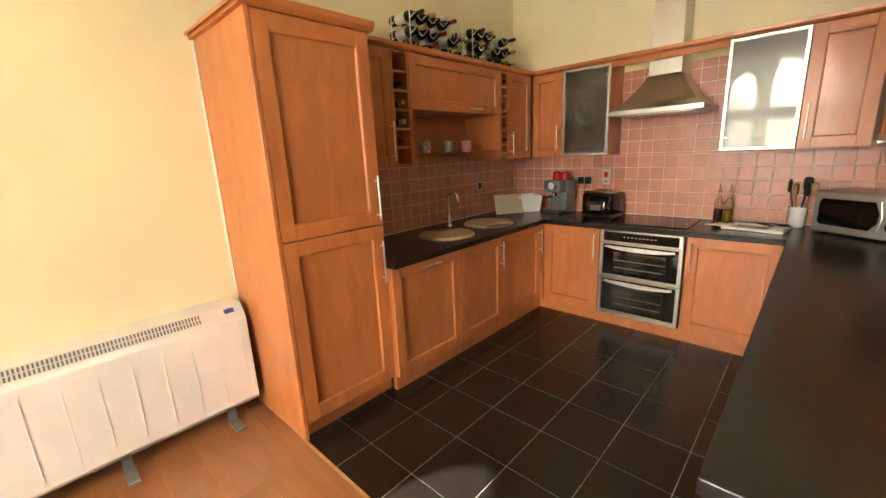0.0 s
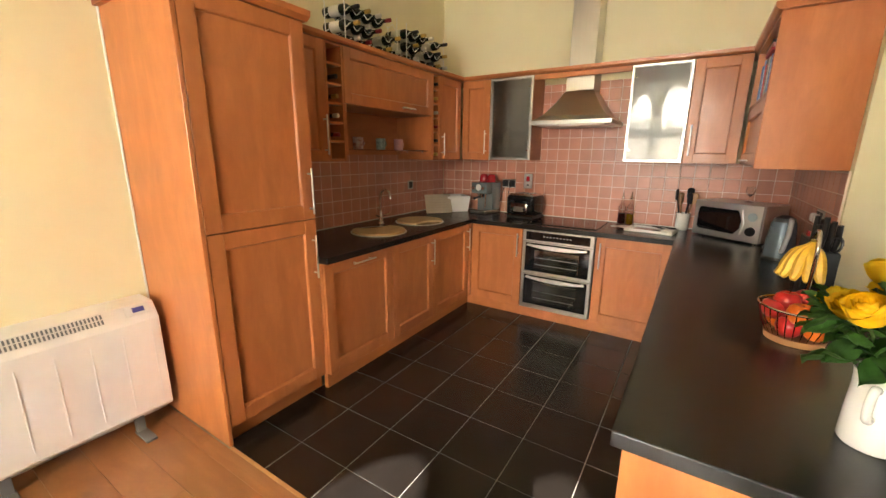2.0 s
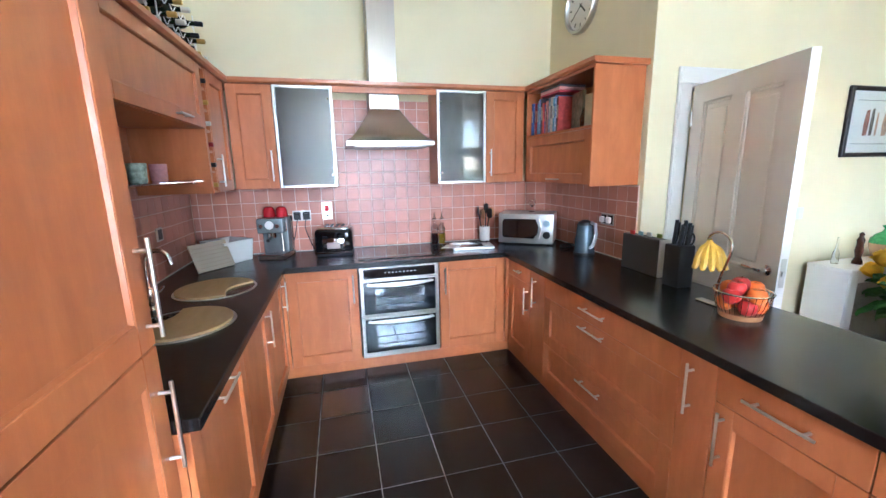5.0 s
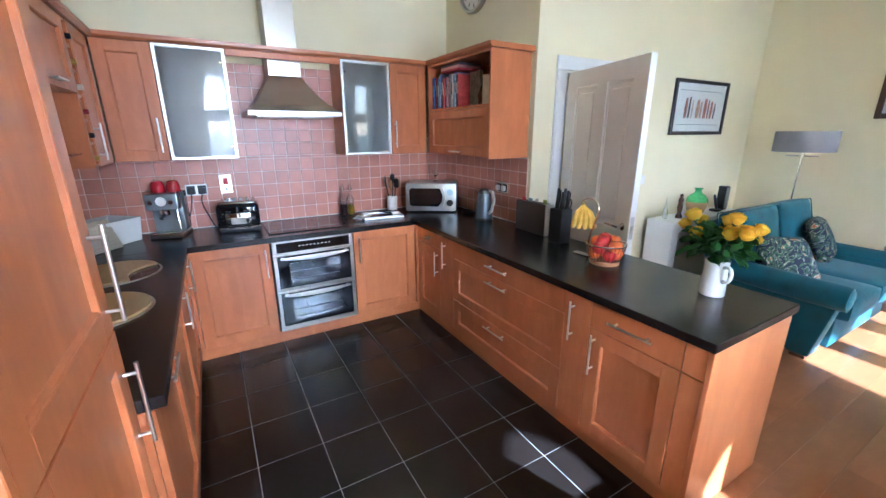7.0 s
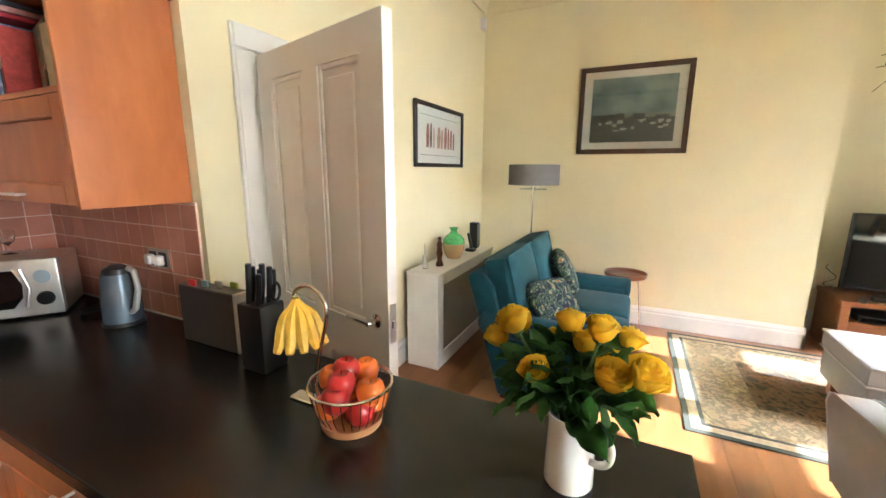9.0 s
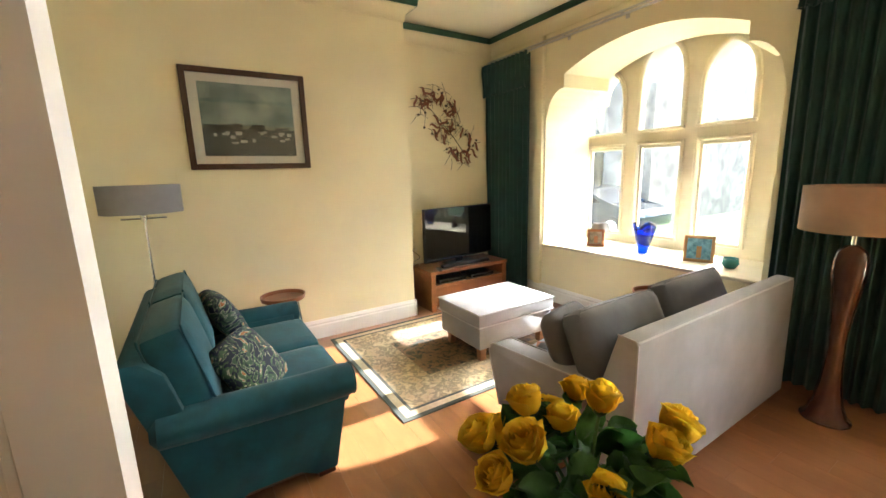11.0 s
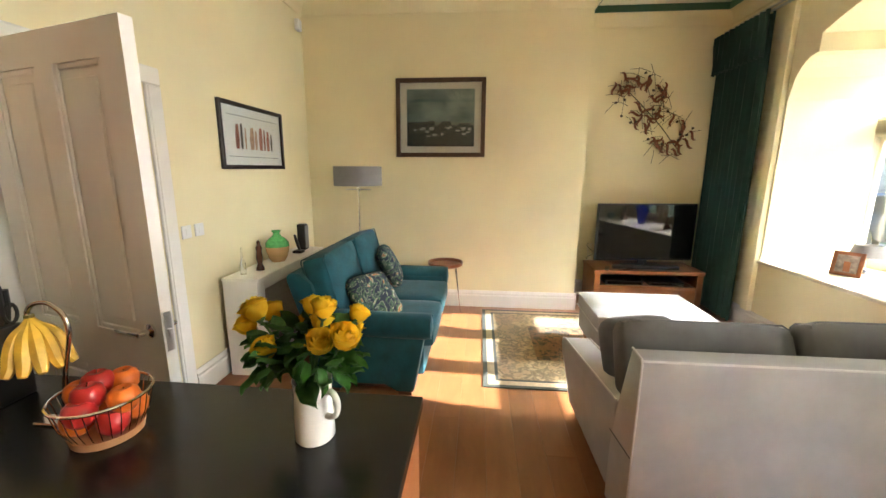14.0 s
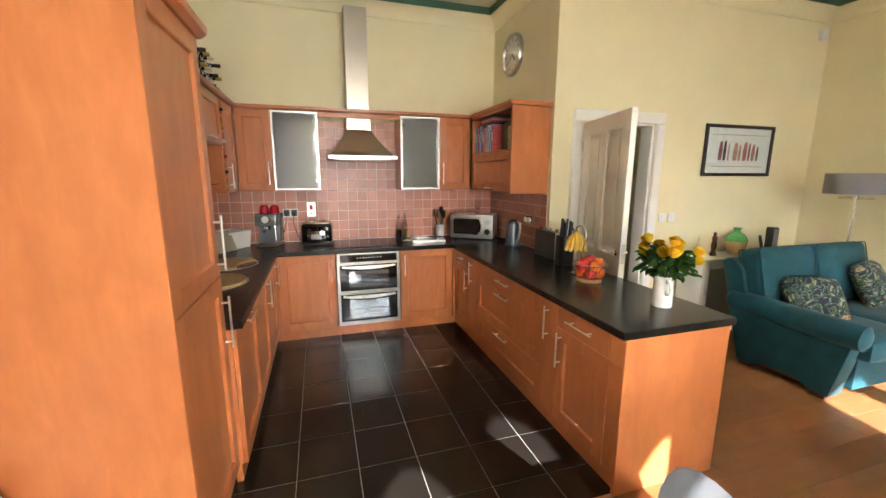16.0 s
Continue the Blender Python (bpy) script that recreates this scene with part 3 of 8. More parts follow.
for p0, p1 in (((XW + 0.014, 1.69), (XW + 0.014, YN - 0.02)), ((XW + 0.02, YN - 0.014), (XK - 0.02, YN - 0.014)), ((XK - 0.014, YD + 0.04), (XK - 0.014, YN - 0.02))):
    part("sealant_bead", tube([(*p0, TOP + 0.002), (*p1, TOP + 0.002)], 0.005, 6), M_SEAL, wtop, "pale sealant bead")

# built-under double oven
oven = thing("double_oven", (-0.735, 3.5, 0.10), "stainless steel built-under double oven with black glass doors", "oven")
part("body", box(-1.035, -0.435, 3.465, 4.0, 0.105, 0.812), M_BLACK, oven)
part("control_panel", box(-1.035, -0.435, 3.428, 3.464, 0.715, 0.812, 0.003), M_STEEL, oven, "steel control panel")
pd = part("display", box(-1.005, -0.465, 3.4245, 3.4285, 0.728, 0.800, 0.001), M_BLACKGLOSS, oven, "black glass control strip")
bm = bmesh.new()
for k in range(9):
    box(-0.85 + k * 0.028, -0.838 + k * 0.028, 3.4225, 3.4243, 0.764, 0.770, 0, bm)
part("print", bm, M_WHITEPLAST, pd)
M_OVENPANE = plain("oven_mirror_pane", (0.46, 0.49, 0.52), 0.06, 1.0, vary=0.1, relief=0)
for z0, z1 in ((0.425, 0.708), (0.118, 0.418)):
    bm = bmesh.new()
    for a, b, lo, hi in ((-1.035, -1.008, z0, z1), (-0.462, -0.435, z0, z1), (-1.008, -0.462, z0, z0 + 0.022), (-1.008, -0.462, z1 - 0.010, z1)):
        box(a, b, 3.43, 3.464, lo, hi, 0.002, bm)
    d = part("door", bm, M_STEEL, oven, "steel-framed oven door")
    part("window", box(-1.0075, -0.4625, 3.434, 3.45, z0 + 0.0225, z1 - 0.0105), M_BLACKGLOSS, d, "black glass oven window")
    part("inner_pane", box(-0.925, -0.545, 3.4315, 3.4338, z0 + 0.05, z1 - 0.07, 0.001), M_OVENPANE, d, "paler see-through pane")
    for k in range(2):
        zz = z0 + 0.085 + 0.06 * k
        part("shelf_wire", box(-0.915, -0.555, 3.4303, 3.4314, zz, zz + 0.004), M_GREYPLAST, d)
    # flat bowed handle, deepest in the middle
    edge = [-0.99 + 0.51 * k / 14 for k in range(15)]
    out = [(u, z1 - 0.016) for u in edge] + [(u, z1 - 0.028 - 0.022 * math.sin(math.pi * (u + 0.99) / 0.51)) for u in reversed(edge)]
    bm = prism(out, "y", 3.400, 3.410, bev=0.003)
    for u in (-0.97, -0.50):
        box(u - 0.012, u + 0.012, 3.408, 3.434, z1 - 0.028, z1 - 0.017, 0, bm)
    part("handle", bm, M_HANDLE, d, "flat bowed steel handle")
part("base_trim", box(-1.035, -0.435, 3.432, 3.464, 0.100, 0.1165, 0.002), M_STEEL, oven)

# hob
hob = thing("induction_hob", (-0.74, 3.73, TOP), "flat black glass induction hob set in the worktop", "hob")
part("glass_top", box(-1.03, -0.44, 3.50, 3.99, TOP - 0.001, TOP + 0.006, 0.002), M_BLACKGLOSS, hob)
ringm = plain("hob_print", (0.10, 0.10, 0.10), 0.2)
for cx, cy, r in ((-0.89, 3.86, 0.09), (-0.58, 3.86, 0.07), (-0.89, 3.63, 0.07), (-0.58, 3.63, 0.09)):
    bm = lathe([(r, 0), (r + 0.003, 0), (r + 0.003, 0.0004), (r, 0.0004), (r, 0)], cx, cy, TOP + 0.0062, 32, cap=False)
    part("zone_ring", bm, ringm, hob)

# wall cabinets
UF, UN, UE = ("x", -1.86, 1), ("y", 3.745, -1), ("x", 0.43, -1)
Z0, Z1 = 1.395, 2.128
GR = "wall cabinets"
c = unit("wall_cabinet", UF, 1.69, 2.022, Z0, Z1, 0.338, "cherry-wood wall cabinet with a framed door", group=GR)
d = shaker(c, UF, 1.69, 2.022, Z0, Z1, stile=0.065)
bar_handle(d, UF, 1.99, 1.56, 0.25)
M_BOTTLE = plain("dark_bottle_glass", (0.012, 0.022, 0.012), 0.08, vary=0.2, relief=0)
CAPS = [plain("foil_" + n, c, 0.35, 0.3) for n, c in (("white", (0.6, 0.58, 0.52)), ("red", (0.25, 0.015, 0.02)), ("black", (0.015, 0.015, 0.018)), ("gold", (0.5, 0.32, 0.07)))]


def wine_bottle(p, way, cap, length=0.30, body_r=0.037):
    """A bottle lying with its neck towards way; p is its base."""
    w = Vector(way).normalized()
    p = Vector(p)
    b = thing("wine_bottle", p, "dark green wine bottle lying in a rack", "bottle", "wine bottles")
    prof = [(0.0, 0.8), (0.02, 1.0), (0.6, 1.0), (0.68, 0.8), (0.74, 0.42), (0.78, 0.36), (0.9, 0.36)]
    part("bottle_body", tube([p + w * length * a for a, r in prof], [body_r * r for a, r in prof], 12), M_BOTTLE, b, smooth=True)
    part("foil_cap", tube([p + w * length * a for a in (0.86, 0.99, 1.0)], [body_r * 0.40, body_r * 0.40, body_r * 0.3], 10), cap, b, "coloured foil cap", True)
    part("paper_label", tube([p + w * length * a for a in (0.2, 0.5)], body_r * 1.015, 12), CAPS[0], b, "pale paper label", True)
    return b


rnd = random.Random(4)
for u0, u1 in ((2.024, 2.176), (3.229, 3.335)):
    c = thing("wine_slot_rack", (-2.0, (u0 + u1) / 2, Z0), "narrow open cherry-wood wine rack between the cabinets", "wine rack", GR)
    for a, b in ((u0, u0 + 0.016), (u1 - 0.016, u1)):
        part("side", box(-2.268, -1.862, a + 0.001, b - 0.001, Z0, Z1), M_CAB, c)
    part("back", box(-2.268, -2.255, u0 + 0.016, u1 - 0.016, Z0, Z1), M_CAB, c)
    n = 6
    for k in range(n + 1):
        z = Z0 + (Z1 - Z0 - 0.014) * k / n
        part("shelf", box(-2.254, -1.866, u0 + 0.016, u1 - 0.016, z, z + 0.014), M_CABY, c)
    r = min(0.037, (u1 - u0 - 0.036) / 2)
    for k in range(n):
        if k in ((0, 5) if u0 < 3 else (3,)) and u0 < 3:
            continue
        z = Z0 + (Z1 - Z0 - 0.014) * k / n
        wine_bottle((-2.17, (u0 + u1) / 2, z + 0.0145 + r), (1, 0, 0), CAPS[(k * 3 + int(u0)) % 4], 0.325, r)
c = thing("flap_cabinet", (-2.03, 2.7, 1.77), "cherry-wood wall cabinet with a lift-up flap over an open niche", "cabinet", GR)
part("body", box(-2.268, -1.8815, 2.177, 3.228, 1.77, Z1), M_CAB, c)
d = shaker(c, UF, 2.177, 3.228, 1.77, Z1, "flap", 0.065)
bar_handle(d, UF, 2.85, 1.80, 0.16, False)
for a, b in ((2.177, 2.195), (3.210, 3.228)):
    part("side", box(-2.268, -1.862, a, b, Z0 + 0.04, 1.769), M_CAB, c)
part("niche_back", box(-2.268, -2.255, 2.196, 3.209, 1.435, 1.769), M_CABY, c)
shelf = thing("glass_shelf", (-2.0, 2.7, 1.47), "clear glass shelf on small chrome clips under the flap cabinet", "shelf")
part("shelf_glass", box(-2.254, -1.90, 2.20, 3.205, 1.468, 1.475, 0.001), M_GLASS, shelf)
for u in (2.215, 3.19):
    for x in (-2.12, -1.95):
        part("clip", lathe([(0.008, 0), (0.008, 0.014), (0.0, 0.015)], x, u, 1.4535, 10), M_CHROME, shelf)


def mug(x, y, z, col, turn=0.0):
    m = thing("mug", (x, y, z), "small %s ceramic mug on the glass shelf" % col[0], "mug", "mugs on the shelf")
    part("cup", lathe([(0.0, 0), (0.033, 0), (0.037, 0.006), (0.040, 0.09), (0.037, 0.09), (0.034, 0.01), (0.0, 0.008)], x, y, z, 20, cap=False), col[1], m, smooth=True)
    pts = [(x + math.sin(turn) * (0.036 + 0.03 * math.sin(a)), y + math.cos(turn) * (0.036 + 0.03 * math.sin(a)), z + 0.046 + 0.028 * math.cos(a)) for a in [math.pi * k / 8 for k in range(9)]]
    part("mug_handle", tube(pts, 0.0055, 8), col[1], m, smooth=True)


for y, col in ((2.46, ("white and red patterned", plain("patterned_mug", (0.72, 0.70, 0.66), 0.25, vary=0.3, scale=38, tone=(0.42, 0.10, 0.08)))), (2.72, ("pale green", plain("green_mug", (0.32, 0.42, 0.36), 0.25, vary=0.5, scale=60))), (2.95, ("pink", plain("pink_mug", (0.62, 0.32, 0.34), 0.25, vary=0.15, scale=60)))):
    mug(-2.03, y, 1.4755, col)
c = unit("wall_cabinet", UF, 3.337, 3.725, Z0, Z1, 0.338, "cherry-wood corner wall cabinet with a framed door", group=GR)
d = shaker(c, UF, 3.337, 3.725, Z0, Z1, stile=0.065)
bar_handle(d, UF, 3.375, 1.53, 0.2)
for u0, u1, hu in ((-1.858, -1.557, -1.59), (0.072, 0.409, 0.105)):
    c = unit("wall_cabinet", UN, u0, u1, Z0, Z1, 0.303, "cherry-wood wall cabinet with a framed door", group=GR)
    d = shaker(c, UN, u0, u1, Z0, Z1, stile=0.065)
    bar_handle(d, UN, hu, 1.56, 0.22)
M_CABIN = plain("cabinet_inside", (0.42, 0.36, 0.28), 0.6)
for u0, u1, side in ((-1.555, -1.137, -1), (-0.345, 0.070, 1)):
    c = thing("glazed_cabinet", ((u0 + u1) / 2, 3.9, Z0), "cherry-wood wall cabinet with an aluminium-framed smoked glass door", "cabinet", GR)
    part("side", box(u0 + 0.001, u0 + 0.018, 3.766, 4.048, Z0, Z1), M_CAB, c)
    part("side", box(u1 - 0.018, u1 - 0.001, 3.766, 4.048, Z0, Z1), M_CAB, c)
    part("back", box(u0 + 0.018, u1 - 0.018, 4.036, 4.048, Z0, Z1), M_CABIN, c)
    part("top", box(u0 + 0.018, u1 - 0.018, 3.766, 4.036, Z1 - 0.018, Z1), M_CAB, c)
    part("bottom", box(u0 + 0.018, u1 - 0.018, 3.766, 4.036, Z0, Z0 + 0.018), M_CAB, c)
    for z in (1.635, 1.875):
        part("inner_shelf", box(u0 + 0.018, u1 - 0.018, 3.79, 4.036, z, z + 0.008), M_GLASS, c)
    bm = bmesh.new()
    t = 0.022
    for a, b, lo, hi in ((u0 + 0.002, u0 + t, Z0 + 0.002, Z1 - 0.002), (u1 - t, u1 - 0.002, Z0 + 0.002, Z1 - 0.002), (u0 + t, u1 - t, Z0 + 0.002, Z0 + t), (u0 + t, u1 - t, Z1 - t, Z1 - 0.002)):
        box(a, b, 3.745, 3.765, lo, hi, 0.0015, bm)
    d = part("door", bm, M_ALU, c, "aluminium-framed glass door")
    part("door_glass", box(u0 + t - 0.003, u1 - t + 0.003, 3.751, 3.755, Z0 + t - 0.003, Z1 - t + 0.003), M_FROST, d, "smoky frosted glass pane")
    for z in (Z0 + 0.09, Z1 - 0.09):
        part("hinge", tube([(u0 + 0.035 if side > 0 else u1 - 0.035, 3.7495, z), (u0 + 0.035 if side > 0 else u1 - 0.035, 3.746, z)], 0.007, 10), M_CHROME, d)
    for k in range(5):
        x = u0 + 0.07 + 0.068 * k
        g = thing("drinking_glass", (x, 3.93, 1.6435), "clear drinking glass behind the cabinet door", "glass", "glasses in the cabinets")
        part("bowl", lathe([(0.0, 0), (0.024, 0), (0.028, 0.10), (0.026, 0.10), (0.022, 0.006), (0.0, 0.006)], x, 3.93, 1.6435, 12, cap=False), M_GLASS, g, smooth=True)
    for k in range(3):
        x = u0 + 0.1 + 0.11 * k
        g = thing("white_bowl", (x, 3.93, Z0 + 0.0185), "white ceramic bowl behind the cabinet door", "bowl", "crockery in the cabinets")
        part("bowl", lathe([(0.0, 0), (0.025, 0), (0.048, 0.05 + 0.02 * k), (0.045, 0.05 + 0.02 * k), (0.02, 0.008), (0.0, 0.008)], x, 3.93, Z0 + 0.0185, 14, cap=False), M_CERAMIC, g, smooth=True)

# open-topped cabinet with books
c = thing("book_cabinet", (0.6, 3.2, Z0), "cherry-wood wall cabinet with an open book shelf above a flap", "cabinet", GR)
part("side", box(0.43, 0.798, 2.82, 2.838, 1.385, Z1, 0.002), M_CAB, c, "cherry-wood end panel")
part("side", box(0.43, 0.798, 3.727, 3.744, Z0, Z1), M_CAB, c)
part("back", box(0.784, 0.798, 2.8385, 3.7265, Z0, Z1), M_CAB, c)
part("top", box(0.43, 0.783, 2.8385, 3.7265, Z1 - 0.018, Z1), M_CABY, c)
part("shelf", box(0.43, 0.783, 2.8385, 3.7265, 1.752, 1.77), M_CABY, c)
part("bottom", box(0.45, 0.783, 2.8385, 3.7265, Z0, Z0 + 0.018), M_CABY, c)
d = shaker(c, UE, 2.838, 3.727, Z0, 1.751, "flap", 0.065)
bar_handle(d, UE, 3.25, 1.425, 0.16, False)
# cornice rail along all wall cabinets
for nm, bm in (
    ("cabinet_cornice", prism([(-1.845, 2.129), (-1.83, 2.142), (-1.828, 2.164), (-2.268, 2.164), (-2.268, 2.129)], "y", 1.692, 4.048)),
    ("cabinet_cornice", prism([(3.73, 2.129), (3.715, 2.142), (3.713, 2.164), (3.80, 2.164), (3.80, 2.129)], "x", -1.827, 0.399)),
    ("cabinet_cornice", prism([(0.415, 2.129), (0.40, 2.142), (0.398, 2.164), (0.798, 2.164), (0.798, 2.129)], "y", 2.79, 4.04)),
):
    solid(nm, bm, M_CABY, "moulded cherry-wood cornice along the wall cabinets", "cornice rail", "", group=GR)
solid("light_pelmet", box(-1.136, -0.346, 3.748, 3.764, 2.085, 2.1285, 0.002), M_CABX, "cherry-wood pelmet bridging the cabinets over the hood", "pelmet", "")

# cooker hood
hood = thing("cooker_hood", (-0.74, 3.8, 1.69), "stainless steel chimney cooker hood over the hob", "cooker hood")
bm = bmesh.new()
lo = [(-1.06, 3.53), (-0.42, 3.53), (-0.42, 4.045), (-1.06, 4.045)]
hi = [(-0.865, 3.80), (-0.635, 3.80), (-0.635, 4.045), (-0.865, 4.045)]
rows = []
for k in range(9):
    t = k / 8
    e = t ** 0.8
    z = 1.725 + 0.255 * (t ** 1.15)
    rows.append([bm.verts.new((a[0] + (b[0] - a[0]) * e, a[1] + (b[1] - a[1]) * e, z)) for a, b in zip(lo, hi)])
for a, b in zip(rows, rows[1:]):
    for k in range(4):
        bm.faces.new((a[k], a[(k + 1) % 4], b[(k + 1) % 4], b[k]))
bm.faces.new(rows[0]), bm.faces.new(rows[-1])
part("canopy", bm, M_STEEL, hood, smooth=True)
part("rim", box(-1.062, -0.418, 3.528, 4.045, 1.690, 1.7245, 0.003), M_STEEL, hood)
part("filter", box(-1.0, -0.48, 3.58, 4.0, 1.684, 1.6895), M_ALU, hood)
part("lower_chimney", box(-0.865, -0.635, 3.80, 4.045, 1.9805, 2.1285, 0.002), M_STEELZ, hood)
part("upper_chimney", box(-0.856, -0.644, 3.81, 4.045, 2.129, 3.105, 0.002), M_STEELZ, hood, "tall brushed steel chimney cover")

# ---- living room ----
def cushion(size, r=0.3, puff=0.15, m=None, cuts=7, bm=None):
    """A soft padded block: rounded edges and a bulging face; m places it."""
    tmp = bmesh.new()
    bmesh.ops.create_cube(tmp, size=2.0)
    bmesh.ops.subdivide_edges(tmp, edges=tmp.edges[:], cuts=cuts, use_grid_fill=True)
    hx, hy, hz = (s / 2 for s in size)
    rad = r * min(hx, hy, hz)
    for v in tmp.verts:
        u = v.co.copy()
        p = Vector((u.x * hx, u.y * hy, u.z * hz))
        core = Vector((max(-hx + rad, min(hx - rad, p.x)), max(-hy + rad, min(hy - rad, p.y)), max(-hz + rad, min(hz - rad, p.z))))
        d = p - core
        if d.length > 1e-9:
            p = core + d.normalized() * rad
        k = puff * (1 - u.x ** 2) * (1 - u.y ** 2)
        p.z += k * hz * (1 if u.z > 0 else -1) * abs(u.z)
        k = puff * 0.35 * (1 - u.z ** 2)
        p.x += k * 0.2 * hx * u.x * (1 - u.y ** 2)
        p.y += k * 0.2 * hy * u.y * (1 - u.x ** 2)
        v.co = p
    if m is not None:
        tmp.transform(m)
    if bm is None:
        return tmp
    me = bpy.data.meshes.new("tmp")
    tmp.to_mesh(me)
    tmp.free()
    bm.from_mesh(me)
    bpy.data.meshes.remove(me)
    return bm


def leg(x, y, z0, z1, r0, r1, seg=12):
    return lathe([(r0, 0), (r1, z1 - z0)], x, y, z0, seg)


M_BRASSDARK = plain("dark_red_wood", (0.12, 0.035, 0.018), 0.3)

# teal two-seat sofa, back to the radiator cover
sofa = thing("teal_sofa", (2.84, 1.68, 0), "teal velvet two-seat sofa with rolled arms and loose cushions", "sofa")
SX0, SX1 = 2.10, 3.62
part("base", box(SX0 + 0.19, SX1 - 0.19, 1.23, 1.86, 0.085, 0.315, 0.015, seg=2), M_TEAL, sofa, smooth=True)
# outer side panels with bracket-shaped lower edges, each under a rolled arm
side_out = [(1.285, 0.025), (1.41, 0.025), (1.43, 0.06), (1.48, 0.09), (1.73, 0.09), (1.78, 0.06), (1.80, 0.025), (1.925, 0.025), (2.05, 0.46), (2.05, 0.51), (1.205, 0.51), (1.205, 0.45)]
for sd, x0 in ((1, SX0), (-1, SX1)):
    xa, xb = sorted((x0 + sd * 0.05, x0 + sd * 0.188))
    part("side_panel", prism(side_out, "x", xa, xb, bev=0.012), M_TEAL, sofa, smooth=True)
    cx = x0 + sd * 0.092
    run = [1.155, 1.160, 1.172, 1.20, 1.40, 1.65, 1.90, 2.04, 2.07]
    part("arm", tube([(cx, y, 0.502 + 0.018 * max(0, (y - 1.5) / 0.5)) for y in run], [0.03, 0.066, 0.084, 0.090, 0.090, 0.089, 0.087, 0.084, 0.05], 20), M_TEAL, sofa, "rolled teal arm", True)
    part("arm_piping", tube([(cx + 0.084 * math.cos(a), 1.166, 0.502 + 0.084 * math.sin(a)) for a in [math.pi * k / 10 for k in range(20)]], 0.0045, 6, closed=True), M_TEAL, sofa)
    for y in (1.345, 1.86):
        part("foot", prism([(cx - 0.035, 0.0), (cx + 0.035, 0.0), (cx + 0.04, 0.0245), (cx - 0.04, 0.0245)], "y", y - 0.045, y + 0.045), M_BRASSDARK, sofa, "dark wooden foot")
    part("foot_rail", box(cx - 0.02, cx + 0.02, 1.43, 1.78, 0.045, 0.0895, 0.003), M_BRASSDARK, sofa, "dark wooden rail")
# raked back frame
part("back", prism([(1.80, 0.09), (1.925, 0.06), (2.155, 0.80), (2.155, 0.835), (2.12, 0.86), (2.06, 0.855), (1.98, 0.78)], "x", SX0 + 0.055, SX1 - 0.055, bev=0.018), M_TEAL, sofa, smooth=True)
for x in (2.555, 3.165):
    part("seat_cushion", cushion((0.60, 0.70, 0.165), 0.5, 0.10, pose(x, 1.50, 0.392)), M_TEAL, sofa, smooth=True)
for x in (2.525, 3.195):
    bp = pose(x, 1.925, 0.715, 76, 0, 0)
    bc = part("back_cushion", cushion((0.66, 0.50, 0.19), 0.5, 0.26, bp), M_TEAL, sofa, "plump boxed teal back cushion", True)
    for zz in (-0.085, 0.085):
        cord = [bp @ Vector((u * 0.322, v * 0.242, zz)) for u, v in ((-1, -0.93), (-0.95, -1), (0.95, -1), (1, -0.93), (1, 0.93), (0.95, 1), (-0.95, 1), (-1, 0.93))]
        part("piping", tube([tuple(c_) for c_ in cord], 0.005, 6, closed=True), M_TEAL, bc)


def floral(name, seed):
    m, nt, b = material(name, 0.8)
    tc = nt.nodes.new("ShaderNodeTexCoord")
    mp = nt.nodes.new("ShaderNodeMapping")
    mp.inputs["Location"].default_value = (seed, seed * 2, 0)
    nt.links.new(tc.outputs["Object"], mp.inputs["Vector"])
    vo = nt.nodes.new("ShaderNodeTexNoise")
    vo.inputs["Scale"].default_value, vo.inputs["Detail"].default_value, vo.inputs["Distortion"].default_value = 7.5, 4, 1.8
    nt.links.new(mp.outputs[0], vo.inputs["Vector"])
    cr = nt.nodes.new("ShaderNodeValToRGB")
    cr.color_ramp.interpolation = "CONSTANT"
    els = cr.color_ramp.elements
    els[0].color = (0.010, 0.018, 0.035, 1)
    for pos, c in ((0.38, (0.04, 0.08, 0.05)), (0.445, (0.22, 0.25, 0.18)), (0.465, (0.010, 0.018, 0.040)), (0.55, (0.06, 0.11, 0.06)), (0.60, (0.40, 0.38, 0.29)), (0.63, (0.34, 0.12, 0.04))):
        e = els.new(pos)
        e.color = (*c, 1)
    els[-1].color = (0.02, 0.03, 0.05, 1)
    nt.links.new(vo.outputs["Fac"], cr.inputs["Fac"])
    nt.links.new(cr.outputs["Color"], b.inputs["Base Color"])
    bump(nt, b, noise_out(nt, 500), 0.2, 0.002)
    return m


M_FLORAL = floral("leafy_print_fabric", 3.1)
for x, y, z, rx, rz in ((3.30, 1.70, 0.645, 64, 12), (2.47, 1.63, 0.60, 52, -30)):
    c = thing("scatter_cushion", (x, y, 0.48), "square cushion printed with leaves on dark blue, on the teal sofa", "cushion", "cushions on the teal sofa")
    part("pad", cushion((0.38, 0.38, 0.12), 0.9, 0.5, pose(x, y, z, rx, 0, rz)), M_FLORAL, c, smooth=True)

